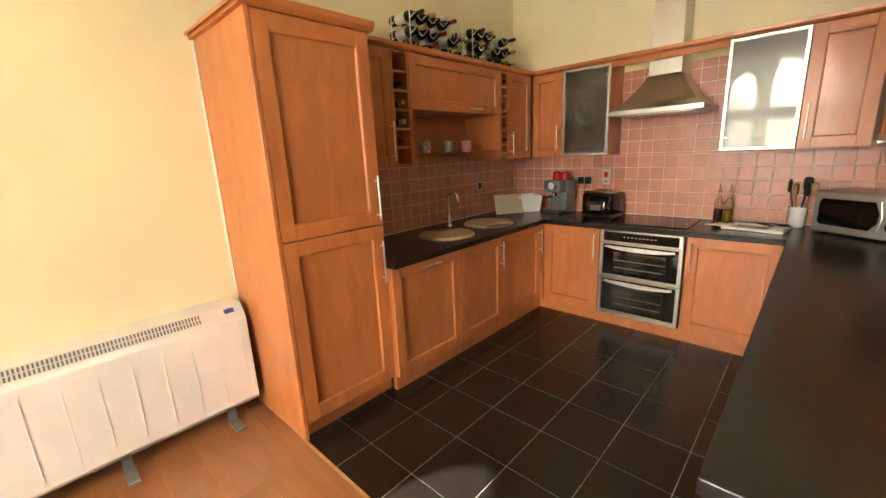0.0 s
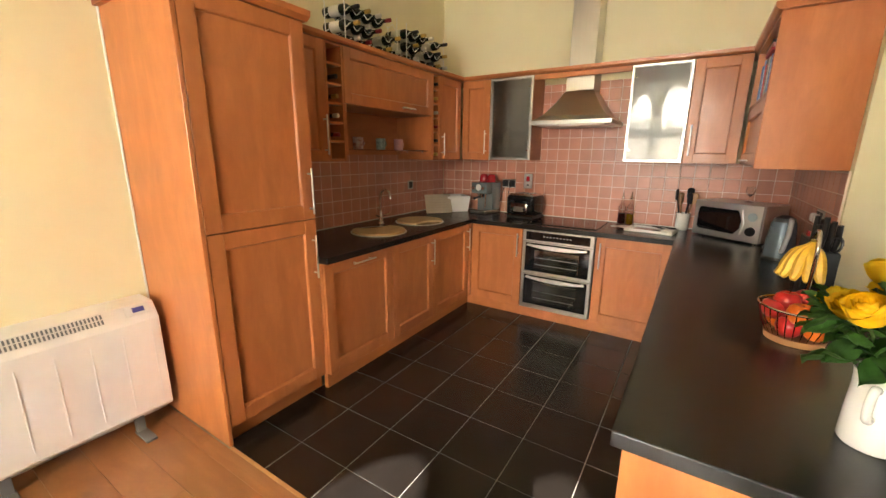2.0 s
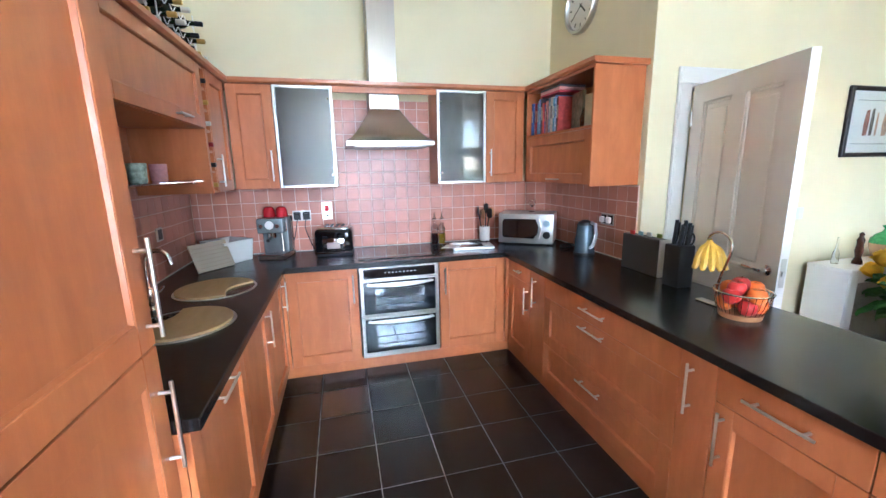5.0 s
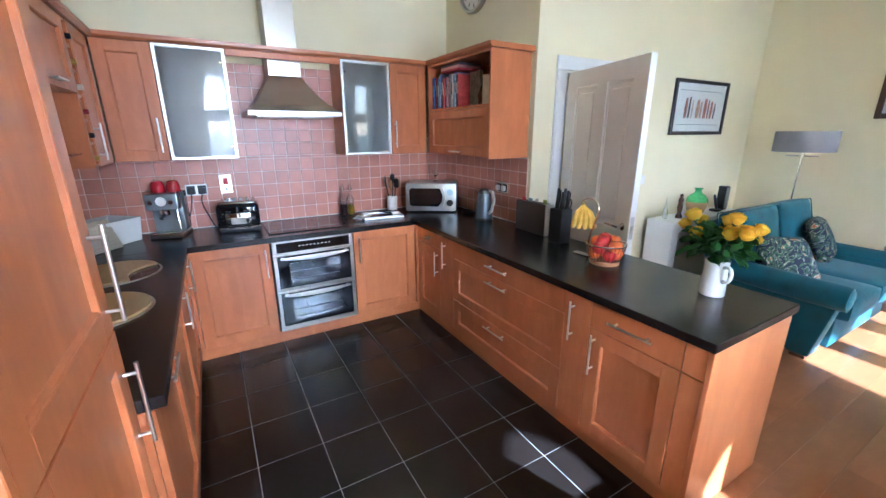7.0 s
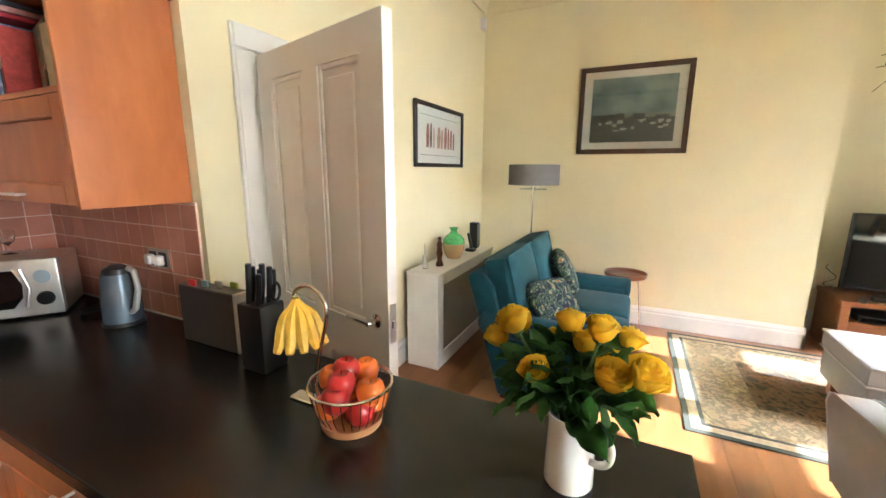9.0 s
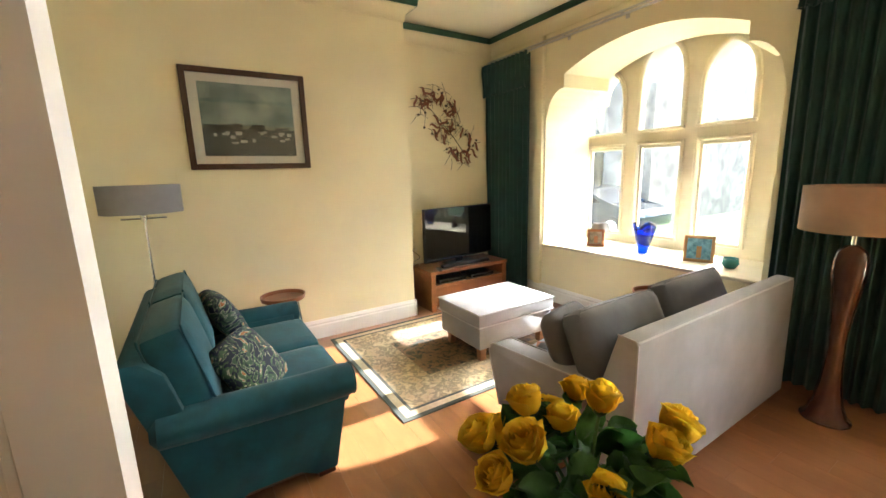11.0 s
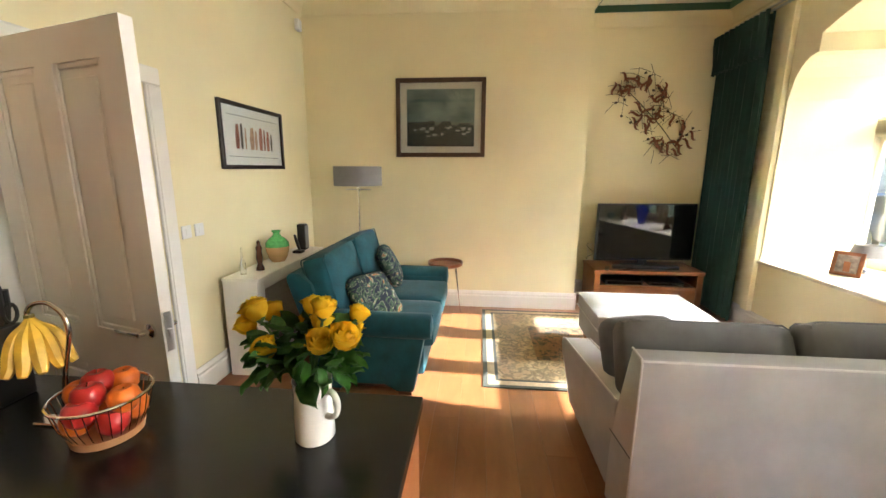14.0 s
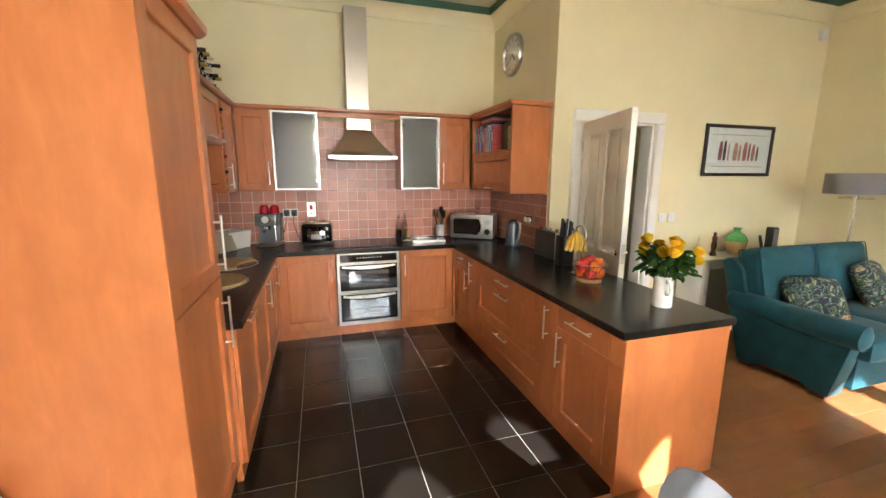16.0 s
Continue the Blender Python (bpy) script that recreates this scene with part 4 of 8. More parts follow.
# grey sofa, its back to the dining area
gs = thing("grey_sofa", (1.56, -0.6, 0), "pale grey velvet sofa with straight arms and loose back cushions", "sofa")
GX0, GX1, GY0, GY1 = 1.10, 2.00, -1.52, 0.245
part("base", box(GX0 + 0.03, GX1 - 0.04, GY0 + 0.02, GY1 - 0.02, 0.10, 0.30, 0.015, seg=2), M_GREYFAB, gs, smooth=True)
part("back", prism([(GX0 - 0.012, 0.055), (GX0, 0.838), (GX0 + 0.012, 0.858), (GX0 + 0.10, 0.861), (GX0 + 0.20, 0.50), (GX0 + 0.24, 0.30), (GX0 + 0.24, 0.055)], "y", GY0, GY1, bev=0.010), M_GREYFAB, gs, smooth=True)
for y0, y1 in ((GY1 - 0.15, GY1), (GY0, GY0 + 0.15)):
    am = prism([(GX0 + 0.242, 0.10), (GX1, 0.10), (GX1 + 0.02, 0.50), (GX1 + 0.005, 0.545), (GX1 - 0.03, 0.56), (GX0 + 0.2, 0.565), (GX0 + 0.21, 0.45)], "y", y0 + 0.001, y1 - 0.001, bev=0.018)
    for v_ in am.verts:
        v_.co.y += (0.085 if y1 > 0 else -0.085) * max(0.0, (v_.co.x - GX0 - 0.24) / (GX1 - GX0 - 0.24)) * min(1.0, v_.co.z / 0.5)
    part("arm", am, M_GREYFAB, gs, smooth=True)
for k in range(2):
    y0 = GY0 + 0.16 + k * 0.79
    part("seat_cushion", cushion((0.66, 0.775, 0.16), 0.6, 0.1, pose(1.68, y0 + 0.39, 0.375)), M_GREYFAB, gs, smooth=True)
    pm = pose(1.44, y0 + 0.39, 0.665 - 0.02 * k, 3, -64, 0)
    bc = part("back_cushion", cushion((0.46, 0.77, 0.17), 0.7, 0.22, pm), M_GREYCUSH, gs, "dark grey velvet back cushion", True)
    for zz in (0.055, -0.055):
        cord = [pm @ Vector(c_) for c_ in ((-0.205, -0.365, zz), (-0.222, -0.34, zz), (-0.222, 0.34, zz), (-0.205, 0.365, zz), (0.205, 0.365, zz), (0.222, 0.34, zz), (0.222, -0.34, zz), (0.205, -0.365, zz))]
        part("piping", tube([tuple(c_) for c_ in cord], 0.005, 6, closed=True), M_GREYCUSH, bc)
part("piping", tube([(GX0 + 0.001, GY1 - 0.004, 0.11), (GX0 + 0.001, GY1 - 0.004, 0.840), (GX0 + 0.012, GY1 - 0.004, 0.859), (GX0 + 0.10, GY1 - 0.004, 0.862)], 0.005, 8), M_PIPING, gs)
part("piping", tube([(GX0 + 0.006, GY0 + 0.01, 0.851), (GX0 + 0.006, GY1 - 0.01, 0.851)], 0.005, 8), M_PIPING, gs)
for y in (GY1 - 0.148, GY1 - 0.004):
    part("piping", tube([(GX0 + 0.21, y, 0.563), (GX1 - 0.03, y + 0.081, 0.558), (GX1 + 0.003, y + 0.085, 0.545), (GX1 + 0.016, y + 0.085, 0.50), (GX1 - 0.003, y + 0.02, 0.11)], 0.005, 8), M_PIPING, gs)
part("seam", tube([(GX0 + 0.004, GY1 + 0.001, 0.437), (GX0 + 0.24, GY1 + 0.001, 0.40)], 0.003, 6), M_GREYCUSH, gs)
for x in (GX0 + 0.07, GX1 - 0.08):
    for y in (GY0 + 0.08, GY1 - 0.08):
        part("foot", prism([(x - 0.03, 0.0), (x + 0.03, 0.0), (x + 0.038, 0.105), (x - 0.038, 0.105)], "y", y - 0.035, y + 0.035, bev=0.004), M_BEECH, gs, "tapered beech foot")
c = thing("scatter_cushion", (1.62, 0.08, 0.46), "dark grey square cushion leaning at the sofa's arm", "cushion")
part("pad", cushion((0.40, 0.40, 0.13), 0.9, 0.5, pose(1.63, 0.02, 0.62, 0, -66, 14)), M_GREYCUSH, c, smooth=True)
for i, (x, y, col, sx, sy) in enumerate(((1.86, -0.02, (0.45, 0.55, 0.68), 0.20, 0.28), (1.83, 0.0, (0.65, 0.25, 0.14), 0.15, 0.22))):
    b = thing("magazine", (x, y, 0.459 + 0.012 * i), "thin coloured magazine lying on the grey sofa seat", "magazine", "magazines")
    part("cover", cushion((sx, sy, 0.011), 0.3, 0.0, pose(x, y, 0.470 + 0.0125 * i, 0, 0, 12 + 30 * i), 1), plain("magazine_cover", col, 0.35, vary=0.5, scale=25), b)
b = thing("spectacle_case", (1.80, 0.08, 0.475), "small black case lying on the magazines", "case")
part("shell", cushion((0.09, 0.16, 0.045), 0.9, 0.1, pose(1.80, 0.07, 0.512, 0, 0, 30), 4), M_BLACK, b, smooth=True)

# ottoman
ot = thing("ottoman", (2.955, -0.505, 0), "pale grey velvet footstool with a piped cushion top", "footstool")
OX0, OX1, OY0, OY1 = 2.635, 3.275, -0.945, -0.065
part("base", box(OX0 + 0.02, OX1 - 0.02, OY0 + 0.02, OY1 - 0.02, 0.13, 0.325, 0.012, seg=2), M_GREYFAB, ot, smooth=True)
part("top_cushion", cushion((OX1 - OX0, OY1 - OY0, 0.14), 0.45, 0.16, pose((OX0 + OX1) / 2, (OY0 + OY1) / 2, 0.39)), M_GREYFAB, ot, smooth=True)
for zz in (0.335, 0.445):
    part("piping", tube([(OX0 + 0.003, OY0 + 0.003, zz), (OX1 - 0.003, OY0 + 0.003, zz), (OX1 - 0.003, OY1 - 0.003, zz), (OX0 + 0.003, OY1 - 0.003, zz)], 0.007, 6, closed=True), M_PIPING, ot)
for x in (OX0 + 0.09, OX1 - 0.09):
    for y in (OY0 + 0.09, OY1 - 0.09):
        part("foot", prism([(x - 0.025, 0.0095), (x + 0.025, 0.0095), (x + 0.035, 0.135), (x - 0.035, 0.135)], "y", y - 0.03, y + 0.03, bev=0.003), M_BEECH, ot, "tapered beech foot")


# rug
def rug_material(name, cols, scale):
    m, nt, b = material(name, 0.95)
    tc = nt.nodes.new("ShaderNodeTexCoord")
    vo = nt.nodes.new("ShaderNodeTexVoronoi")
    vo.inputs["Scale"].default_value = scale
    nz = nt.nodes.new("ShaderNodeTexNoise")
    nz.inputs["Scale"].default_value, nz.inputs["Detail"].default_value, nz.inputs["Distortion"].default_value = scale * 1.6, 3, 1.5
    nt.links.new(tc.outputs["Object"], vo.inputs["Vector"])
    nt.links.new(tc.outputs["Object"], nz.inputs["Vector"])
    ad = nt.nodes.new("ShaderNodeMath")
    ad.operation = "MULTIPLY_ADD"
    ad.inputs[1].default_value = 0.5
    nt.links.new(vo.outputs["Distance"], ad.inputs[0])
    nt.links.new(nz.outputs["Fac"], ad.inputs[2])
    cr = nt.nodes.new("ShaderNodeValToRGB")
    els = cr.color_ramp.elements
    els[0].position, els[0].color = 0.45, (*cols[0], 1)
    els[1].position, els[1].color = 0.98, (*cols[-1], 1)
    for k, c in enumerate(cols[1:-1], 1):
        e = els.new(0.45 + 0.5 * k / (len(cols) - 1))
        e.color = (*c, 1)
    nt.links.new(ad.outputs[0], cr.inputs["Fac"])
    nt.links.new(cr.outputs["Color"], b.inputs["Base Color"])
    bump(nt, b, noise_out(nt, 420), 0.5, 0.004)
    return m


rug = thing("patterned_rug", (3.12, -0.35, 0.0), "large patterned wool rug in brown, gold and green", "rug")
RX0, RX1, RY0, RY1 = 2.31, 3.93, -1.55, 0.80
M_RUGB = rug_material("rug_border_wool", [(0.30, 0.21, 0.11), (0.40, 0.29, 0.16), (0.17, 0.14, 0.08), (0.46, 0.35, 0.20)], 9)
M_RUGF = rug_material("rug_field_wool", [(0.05, 0.048, 0.03), (0.08, 0.075, 0.045), (0.24, 0.14, 0.07), (0.05, 0.05, 0.038)], 9)
M_RUGE = plain("rug_cream_wool", (0.42, 0.33, 0.21), 0.95, vary=0.2, scale=40, grain=400, relief=0.4)
M_RUGD = plain("rug_dark_wool", (0.05, 0.055, 0.045), 0.95, vary=0.2, scale=40, grain=400, relief=0.4)


def band(o0, o1, z1, mat_, name):
    bm = bmesh.new()
    for a, b, c, d in ((RX0 + o0, RX1 - o0, RY0 + o0, RY0 + o1), (RX0 + o0, RX1 - o0, RY1 - o1, RY1 - o0), (RX0 + o0, RX0 + o1, RY0 + o1, RY1 - o1), (RX1 - o1, RX1 - o0, RY0 + o1, RY1 - o1)):
        box(a, b, c, d, 0.0005, z1, 0, bm)
    part(name, bm, mat_, rug)


band(0.0, 0.035, 0.009, M_RUGD, "edge_band")
band(0.0352, 0.09, 0.0095, M_RUGE, "guard_band")
band(0.0902, 0.115, 0.009, M_RUGD, "edge_band")
band(0.1152, 0.4495, 0.0097, M_RUGB, "border")
part("field", box(RX0 + 0.4502, RX1 - 0.4502, RY0 + 0.4502, RY1 - 0.4502, 0.0005, 0.0097), M_RUGF, rug)

# television and its stand
st = thing("tv_stand", (4.25, -0.98, 0), "low reddish wooden television stand with an open shelf", "tv stand")
TX0, TX1, TY0, TY1 = 4.0, 4.50, -1.55, -0.42
part("top", box(TX0 - 0.01, TX1, TY0 - 0.01, TY1 + 0.01, 0.445, 0.485, 0.004), M_TEAK, st)
part("side", box(TX0, TX1 - 0.01, TY0, TY0 + 0.06, 0.0, 0.4445, 0.003), M_TEAK, st)
part("side", box(TX0, TX1 - 0.01, TY1 - 0.06, TY1, 0.0, 0.4445, 0.003), M_TEAK, st)
part("shelf", box(TX0 + 0.01, TX1 - 0.01, TY0 + 0.0605, TY1 - 0.0605, 0.285, 0.31), M_TEAK, st)
part("back", box(TX1 - 0.03, TX1 - 0.012, TY0 + 0.0605, TY1 - 0.0605, 0.05, 0.4445), M_BLACK, st)
dr = part("drawer", box(TX0 + 0.005, TX1 - 0.035, TY0 + 0.0615, TY1 - 0.0615, 0.06, 0.284, 0.003), M_TEAK, st)
for x, y, w, hh in ((4.15, -0.75, 0.4, 0.05), (4.15, -1.2, 0.36, 0.045)):
    b = thing("media_box", (x, y, 0.31), "flat black media box on the stand's shelf", "set-top box", "media boxes")
    part("case", box(x - 0.11, x + 0.12, y - w / 2, y + w / 2, 0.3105, 0.31 + hh, 0.004), M_BLACK, b)
    part("front_panel", box(x - 0.114, x - 0.1105, y - w / 2 + 0.02, y + w / 2 - 0.02, 0.32, 0.30 + hh, 0.001), M_BLACKGLOSS, b)
tv = thing("television", (4.30, -0.95, 0.485), "wide flat black television on the wooden stand", "television")
tm = Matrix.Translation((4.268, -1.011, 0)) @ Matrix.Rotation(radians(7), 4, "Z")


def tvbox(x0, x1, y0, y1, z0, z1, bev=0.0):
    bm = box(x0, x1, y0, y1, z0, z1, bev)
    bm.transform(tm)
    return bm


part("casing", tvbox(-0.012, 0.03, -0.56, 0.56, 0.545, 1.19, 0.006), M_BLACK, tv)
part("screen", tvbox(-0.0145, -0.0125, -0.545, 0.545, 0.565, 1.178), M_BLACKGLOSS, tv, "glossy black screen")
part("foot", tvbox(-0.09, 0.10, -0.22, 0.22, 0.4855, 0.495, 0.003), M_BLACK, tv)
part("neck", tvbox(0.0, 0.03, -0.05, 0.05, 0.4955, 0.545), M_BLACK, tv)
b = thing("soundbar", (4.08, -0.95, 0.485), "slim black soundbar in front of the television", "soundbar")
part("case", box(4.05, 4.12, -1.32, -0.62, 0.4865, 0.53, 0.012, seg=2), M_BLACK, b, smooth=True)
b = thing("remote_control", (4.03, -0.55, 0.485), "black remote control on the stand", "remote control")
part("case", cushion((0.045, 0.16, 0.02), 0.6, 0.1, pose(4.03, -0.55, 0.497, 0, 0, 70), 2), M_BLACK, b)
cab = thing("cable_coil", (4.5, -0.33, 0.485), "loose tangle of white and black cables beside the television", "cable")
for k in range(3):
    pts = [(4.42 + 0.05 * math.cos(t * 0.9 + k), -0.46 + 0.03 * math.sin(t * 1.3 + k * 2), 0.49 + 0.03 * t) for t in range(8)]
    part("cable", tube(pts, 0.003, 6), M_WHITEPLAST if k else M_BLACK, cab)


# curtains
def curtain(name, x0, x1, y, z0, z1, folds, label, seed):
    r = random.Random(seed)
    cur = thing(name, ((x0 + x1) / 2, y, z0), label, "curtain", "green curtains")

    def sheet(za, zb, amp, off, nz):
        bm = bmesh.new()
        n = folds * 10
        ph = [r.uniform(-0.5, 0.5) for _ in range(folds + 2)]
        am = [r.uniform(0.65, 1.15) for _ in range(folds + 2)]
        grid = []
        for side in (0, 1):
            rows = []
            for j in range(nz + 1):
                t = j / nz
                z = za + (zb - za) * t
                row = []
                for i in range(n + 1):
                    u = i / n
                    f = u * folds
                    k = int(min(folds, f))
                    w = f - k
                    a = am[k] * (1 - w) + am[k + 1] * w
                    p = ph[k] * (1 - w) + ph[k + 1] * w
                    wav = math.sin(2 * math.pi * f + p + 0.5 * math.sin(3.1 * t + k)) * a
                    row.append(bm.verts.new((x0 + (x1 - x0) * u + 0.006 * math.sin(7 * t + 9 * u), y + off + amp * wav * (1.0 - 0.25 * t) + side * 0.006, z)))
                rows.append(row)
            grid.append(rows)
        for side in (0, 1):
            for a, b in zip(grid[side], grid[side][1:]):
                for i in range(n):
                    bm.faces.new((a[i], a[i + 1], b[i + 1], b[i]))
        for j in range(nz):
            for i in (0, n):
                bm.faces.new((grid[0][j][i], grid[1][j][i], grid[1][j + 1][i], grid[0][j + 1][i]))
        for j in (0, nz):
            for i in range(n):
                bm.faces.new((grid[0][j][i], grid[0][j][i + 1], grid[1][j][i + 1], grid[1][j][i]))
        return bm
    part("drape", sheet(z0, z1 - 0.02, 0.032, 0.0, 14), M_CURTAIN, cur, smooth=True)
    part("valance", sheet(z1 - 0.38, z1, 0.030, 0.055, 4), M_CURTAIN, cur, "gathered green valance", True)
    part("fringe", sheet(z1 - 0.395, z1 - 0.381, 0.032, 0.057, 1), M_CURTAIN, cur)
    return cur


curtain("curtain", 3.79, 4.63, -1.74, 0.03, 2.97, 11, "long dark green velvet curtain with a gathered valance, drawn open", 2)
curtain("curtain", 0.30, 1.32, -1.74, 0.03, 2.97, 15, "long dark green velvet curtain with a gathered valance, drawn open", 5)
curtain("curtain", -2.15, -1.62, -1.74, 0.03, 2.97, 8, "long dark green velvet curtain with a gathered valance, drawn open", 8)
pole = thing("curtain_pole", (1.5, -1.76, 3.01), "slim steel curtain pole on brackets over the windows", "curtain pole")
part("rod", tube([(-2.18, -1.745, 3.012), (4.58, -1.745, 3.012)], 0.011, 10), M_STEEL, pole, smooth=True)
part("rail", box(-2.18, 4.58, -1.79, -1.77, 2.985, 3.005, 0.003), M_ALU, pole)
for x in (4.5, 3.33, 2.65, 1.9, 1.2, 0.2, -0.6, -1.6):
    bm = box(x - 0.012, x + 0.012, -1.848, -1.74, 2.998, 3.006)
    box(x - 0.02, x + 0.02, -1.8485, -1.84, 2.97, 3.03, 0.003, bm)
    part("bracket", bm, M_STEEL, pole)
solid("trim_pipe_boxing", box(3.665, 3.765, YS + 0.001, YS + 0.05, 0.19, 3.105, 0.004), M_WALL, "painted upright pipe boxing beside the window", "trim")

# floor lamps
lamp = thing("floor_lamp", (0.84, -1.45, 0), "floor lamp with carved dark wood stem and beige drum shade", "floor lamp")
part("stem", lathe([(0.0, 0), (0.125, 0.0), (0.125, 0.012), (0.105, 0.03), (0.075, 0.12), (0.055, 0.25), (0.044, 0.42), (0.042, 0.52), (0.050, 0.66), (0.066, 0.82), (0.078, 0.94), (0.080, 1.02), (0.068, 1.08), (0.035, 1.115), (0.014, 1.122), (0.0, 1.124)], 0.84, -1.45, 0.0, 28, cap=False), M_WALNUT, lamp, "dark polished turned wood stem", True)
part("fitting", lathe([(0.012, 1.12), (0.012, 1.25), (0.018, 1.26), (0.018, 1.31), (0.0, 1.315)], 0.84, -1.45, 0, 12), M_CHROME, lamp)
M_SHADE1 = plain("beige_lampshade", (0.36, 0.24, 0.16), 0.85, vary=0.1, scale=10, grain=500, relief=0.3)
M_SHADE2 = plain("grey_lampshade", (0.27, 0.26, 0.27), 0.85, vary=0.1, scale=10, grain=500, relief=0.3)
part("shade", lathe([(0.258, 1.205), (0.258, 1.465), (0.254, 1.465), (0.254, 1.205), (0.258, 1.205)], 0.84, -1.45, 0, 40, cap=False), M_SHADE1, lamp, "wide beige drum shade", True)
bm = bmesh.new()
for k in range(3):
    a = k * 2.094
    tube([(0.84, -1.45, 1.27), (0.84 + 0.25 * math.cos(a), -1.45 + 0.25 * math.sin(a), 1.27)], 0.002, 5, bm)
part("shade_spider", bm, M_CHROME, lamp)
lamp = thing("floor_lamp", (3.65, 2.09, 0), "slim chrome floor lamp with a wide grey drum shade", "floor lamp")
lx, ly = 3.65, 2.09
part("base", lathe([(0.0, 0), (0.14, 0.0), (0.14, 0.012), (0.13, 0.02), (0.02, 0.026), (0.0, 0.026)], lx, ly, 0.0, 28, cap=False), M_CHROME, lamp, smooth=True)
part("pole", tube([(lx, ly, 0.02), (lx, ly, 0.7), (lx, ly, 1.36)], 0.009, 10), M_CHROME, lamp, smooth=True)
part("crossbar", tube([(lx, ly - 0.13, 1.345), (lx, ly + 0.13, 1.345)], 0.006, 8), M_CHROME, lamp)
part("joint", lathe([(0.0, -0.02), (0.02, -0.015), (0.02, 0.02), (0.0, 0.03)], lx, ly, 1.345, 14), M_CHROME, lamp, smooth=True)
part("shade", lathe([(0.24, 1.385), (0.24, 1.575), (0.236, 1.575), (0.236, 1.385), (0.24, 1.385)], lx, ly, 0, 40, cap=False), M_SHADE2, lamp, "wide grey drum shade", True)
part("diffuser", lathe([(0.0, 1.392), (0.235, 1.392), (0.235, 1.396), (0.0, 1.396)], lx, ly, 0, 32, cap=False), M_WHITEPLAST, lamp)


# round tray tables
def tray_table(x, y, z):
    t = thing("side_table", (x, y, 0), "round wooden tray table on thin chrome tripod legs", "side table", "tray tables")
    part("tray", lathe([(0.0, 0), (0.17, 0.0), (0.185, 0.01), (0.19, 0.045), (0.182, 0.045), (0.176, 0.014), (0.0, 0.012)], x, y, z, 32, cap=False), M_TEAK, t, "round reddish wooden tray", True)
    for k in range(3):
        a = 0.5 + 2.094 * k
        for s in (-0.25, 0.25):
            part("leg", tube([(x + 0.12 * math.cos(a + s * 1.6), y + 0.12 * math.sin(a + s * 1.6), z), (x + 0.17 * math.cos(a), y + 0.17 * math.sin(a), 0.004)], 0.005, 8), M_CHROME, t)


tray_table(3.83, 1.21, 0.53)
tray_table(2.06, -1.60, 0.47)

# white radiator cover with ornaments
rc = thing("radiator_cover", (2.9, 2.6, 0), "white painted radiator cover with a mesh front", "radiator cover")
CX0, CX1, CY0 = 2.30, 3.52, 2.45
part("top", box(CX0 - 0.01, CX1 + 0.01, CY0 - 0.015, 2.716, 0.742, 0.766, 0.004), M_WHITE, rc)
part("side", box(CX0, CX0 + 0.02, CY0, 2.716, 0.0, 0.7415, 0.002), M_WHITE, rc)
part("side", box(CX1 - 0.02, CX1, CY0, 2.716, 0.0, 0.7415, 0.002), M_WHITE, rc)
bm = bmesh.new()
for a, b, lo, hi in ((CX0 + 0.0205, CX0 + 0.10, 0.0, 0.7415), (CX1 - 0.10, CX1 - 0.0205, 0.0, 0.7415), (CX0 + 0.10, CX1 - 0.10, 0.0, 0.12), (CX0 + 0.10, CX1 - 0.10, 0.66, 0.7415)):
    box(a, b, CY0, CY0 + 0.02, lo, hi, 0.002, bm)
part("front_frame", bm, M_WHITE, rc)
part("mesh_panel", box(CX0 + 0.09, CX1 - 0.09, CY0 + 0.012, CY0 + 0.018, 0.11, 0.67), plain("grille_mesh", (0.42, 0.38, 0.33), 0.7, vary=0.3, scale=150), rc, "pierced mesh panel")
v = thing("green_vase", (2.87, 2.58, 0.766), "bulbous glass vase, green above and amber below", "vase")
part("body_lower", lathe([(0.0, 0), (0.055, 0.0), (0.075, 0.03), (0.092, 0.085), (0.098, 0.13), (0.093, 0.13), (0.05, 0.02), (0.0, 0.01)], 2.87, 2.58, 0.767, 28, cap=False), plain("amber_glaze", (0.55, 0.38, 0.18), 0.12, coat=0.5), v, "amber glass foot", True)
part("body_upper", lathe([(0.098, 0.131), (0.092, 0.165), (0.065, 0.20), (0.03, 0.222), (0.026, 0.245), (0.042, 0.265), (0.038, 0.265), (0.022, 0.245), (0.05, 0.195), (0.09, 0.132)], 2.87, 2.58, 0.767, 28, cap=False), plain("green_glaze", (0.10, 0.42, 0.12), 0.12, vary=0.3, scale=50, coat=0.5), v, "ribbed green glass neck", True)
v = thing("figurine", (2.55, 2.56, 0.766), "slim dark carved ornament on the radiator cover", "ornament")
part("figure", lathe([(0.0, 0), (0.032, 0), (0.03, 0.02), (0.018, 0.05), (0.026, 0.10), (0.02, 0.15), (0.024, 0.18), (0.012, 0.205), (0.016, 0.225), (0.0, 0.24)], 2.55, 2.56, 0.767, 14, cap=False), M_WALNUT, v, smooth=True)
v = thing("speaker", (3.38, 2.58, 0.766), "small upright black loudspeaker on the radiator cover", "speaker")
part("case", box(3.34, 3.42, 2.545, 2.625, 0.767, 1.02, 0.01, seg=2), M_BLACK, v, smooth=True)
part("grille", box(3.345, 3.415, 2.5415, 2.5445, 0.785, 1.005), M_GREYPLAST, v)
v = thing("phone_stand", (3.2, 2.55, 0.766), "small black telephone in its stand", "telephone")
part("cradle", cushion((0.09, 0.09, 0.03), 0.8, 0.1, pose(3.2, 2.55, 0.783), 3), M_BLACK, v, smooth=True)
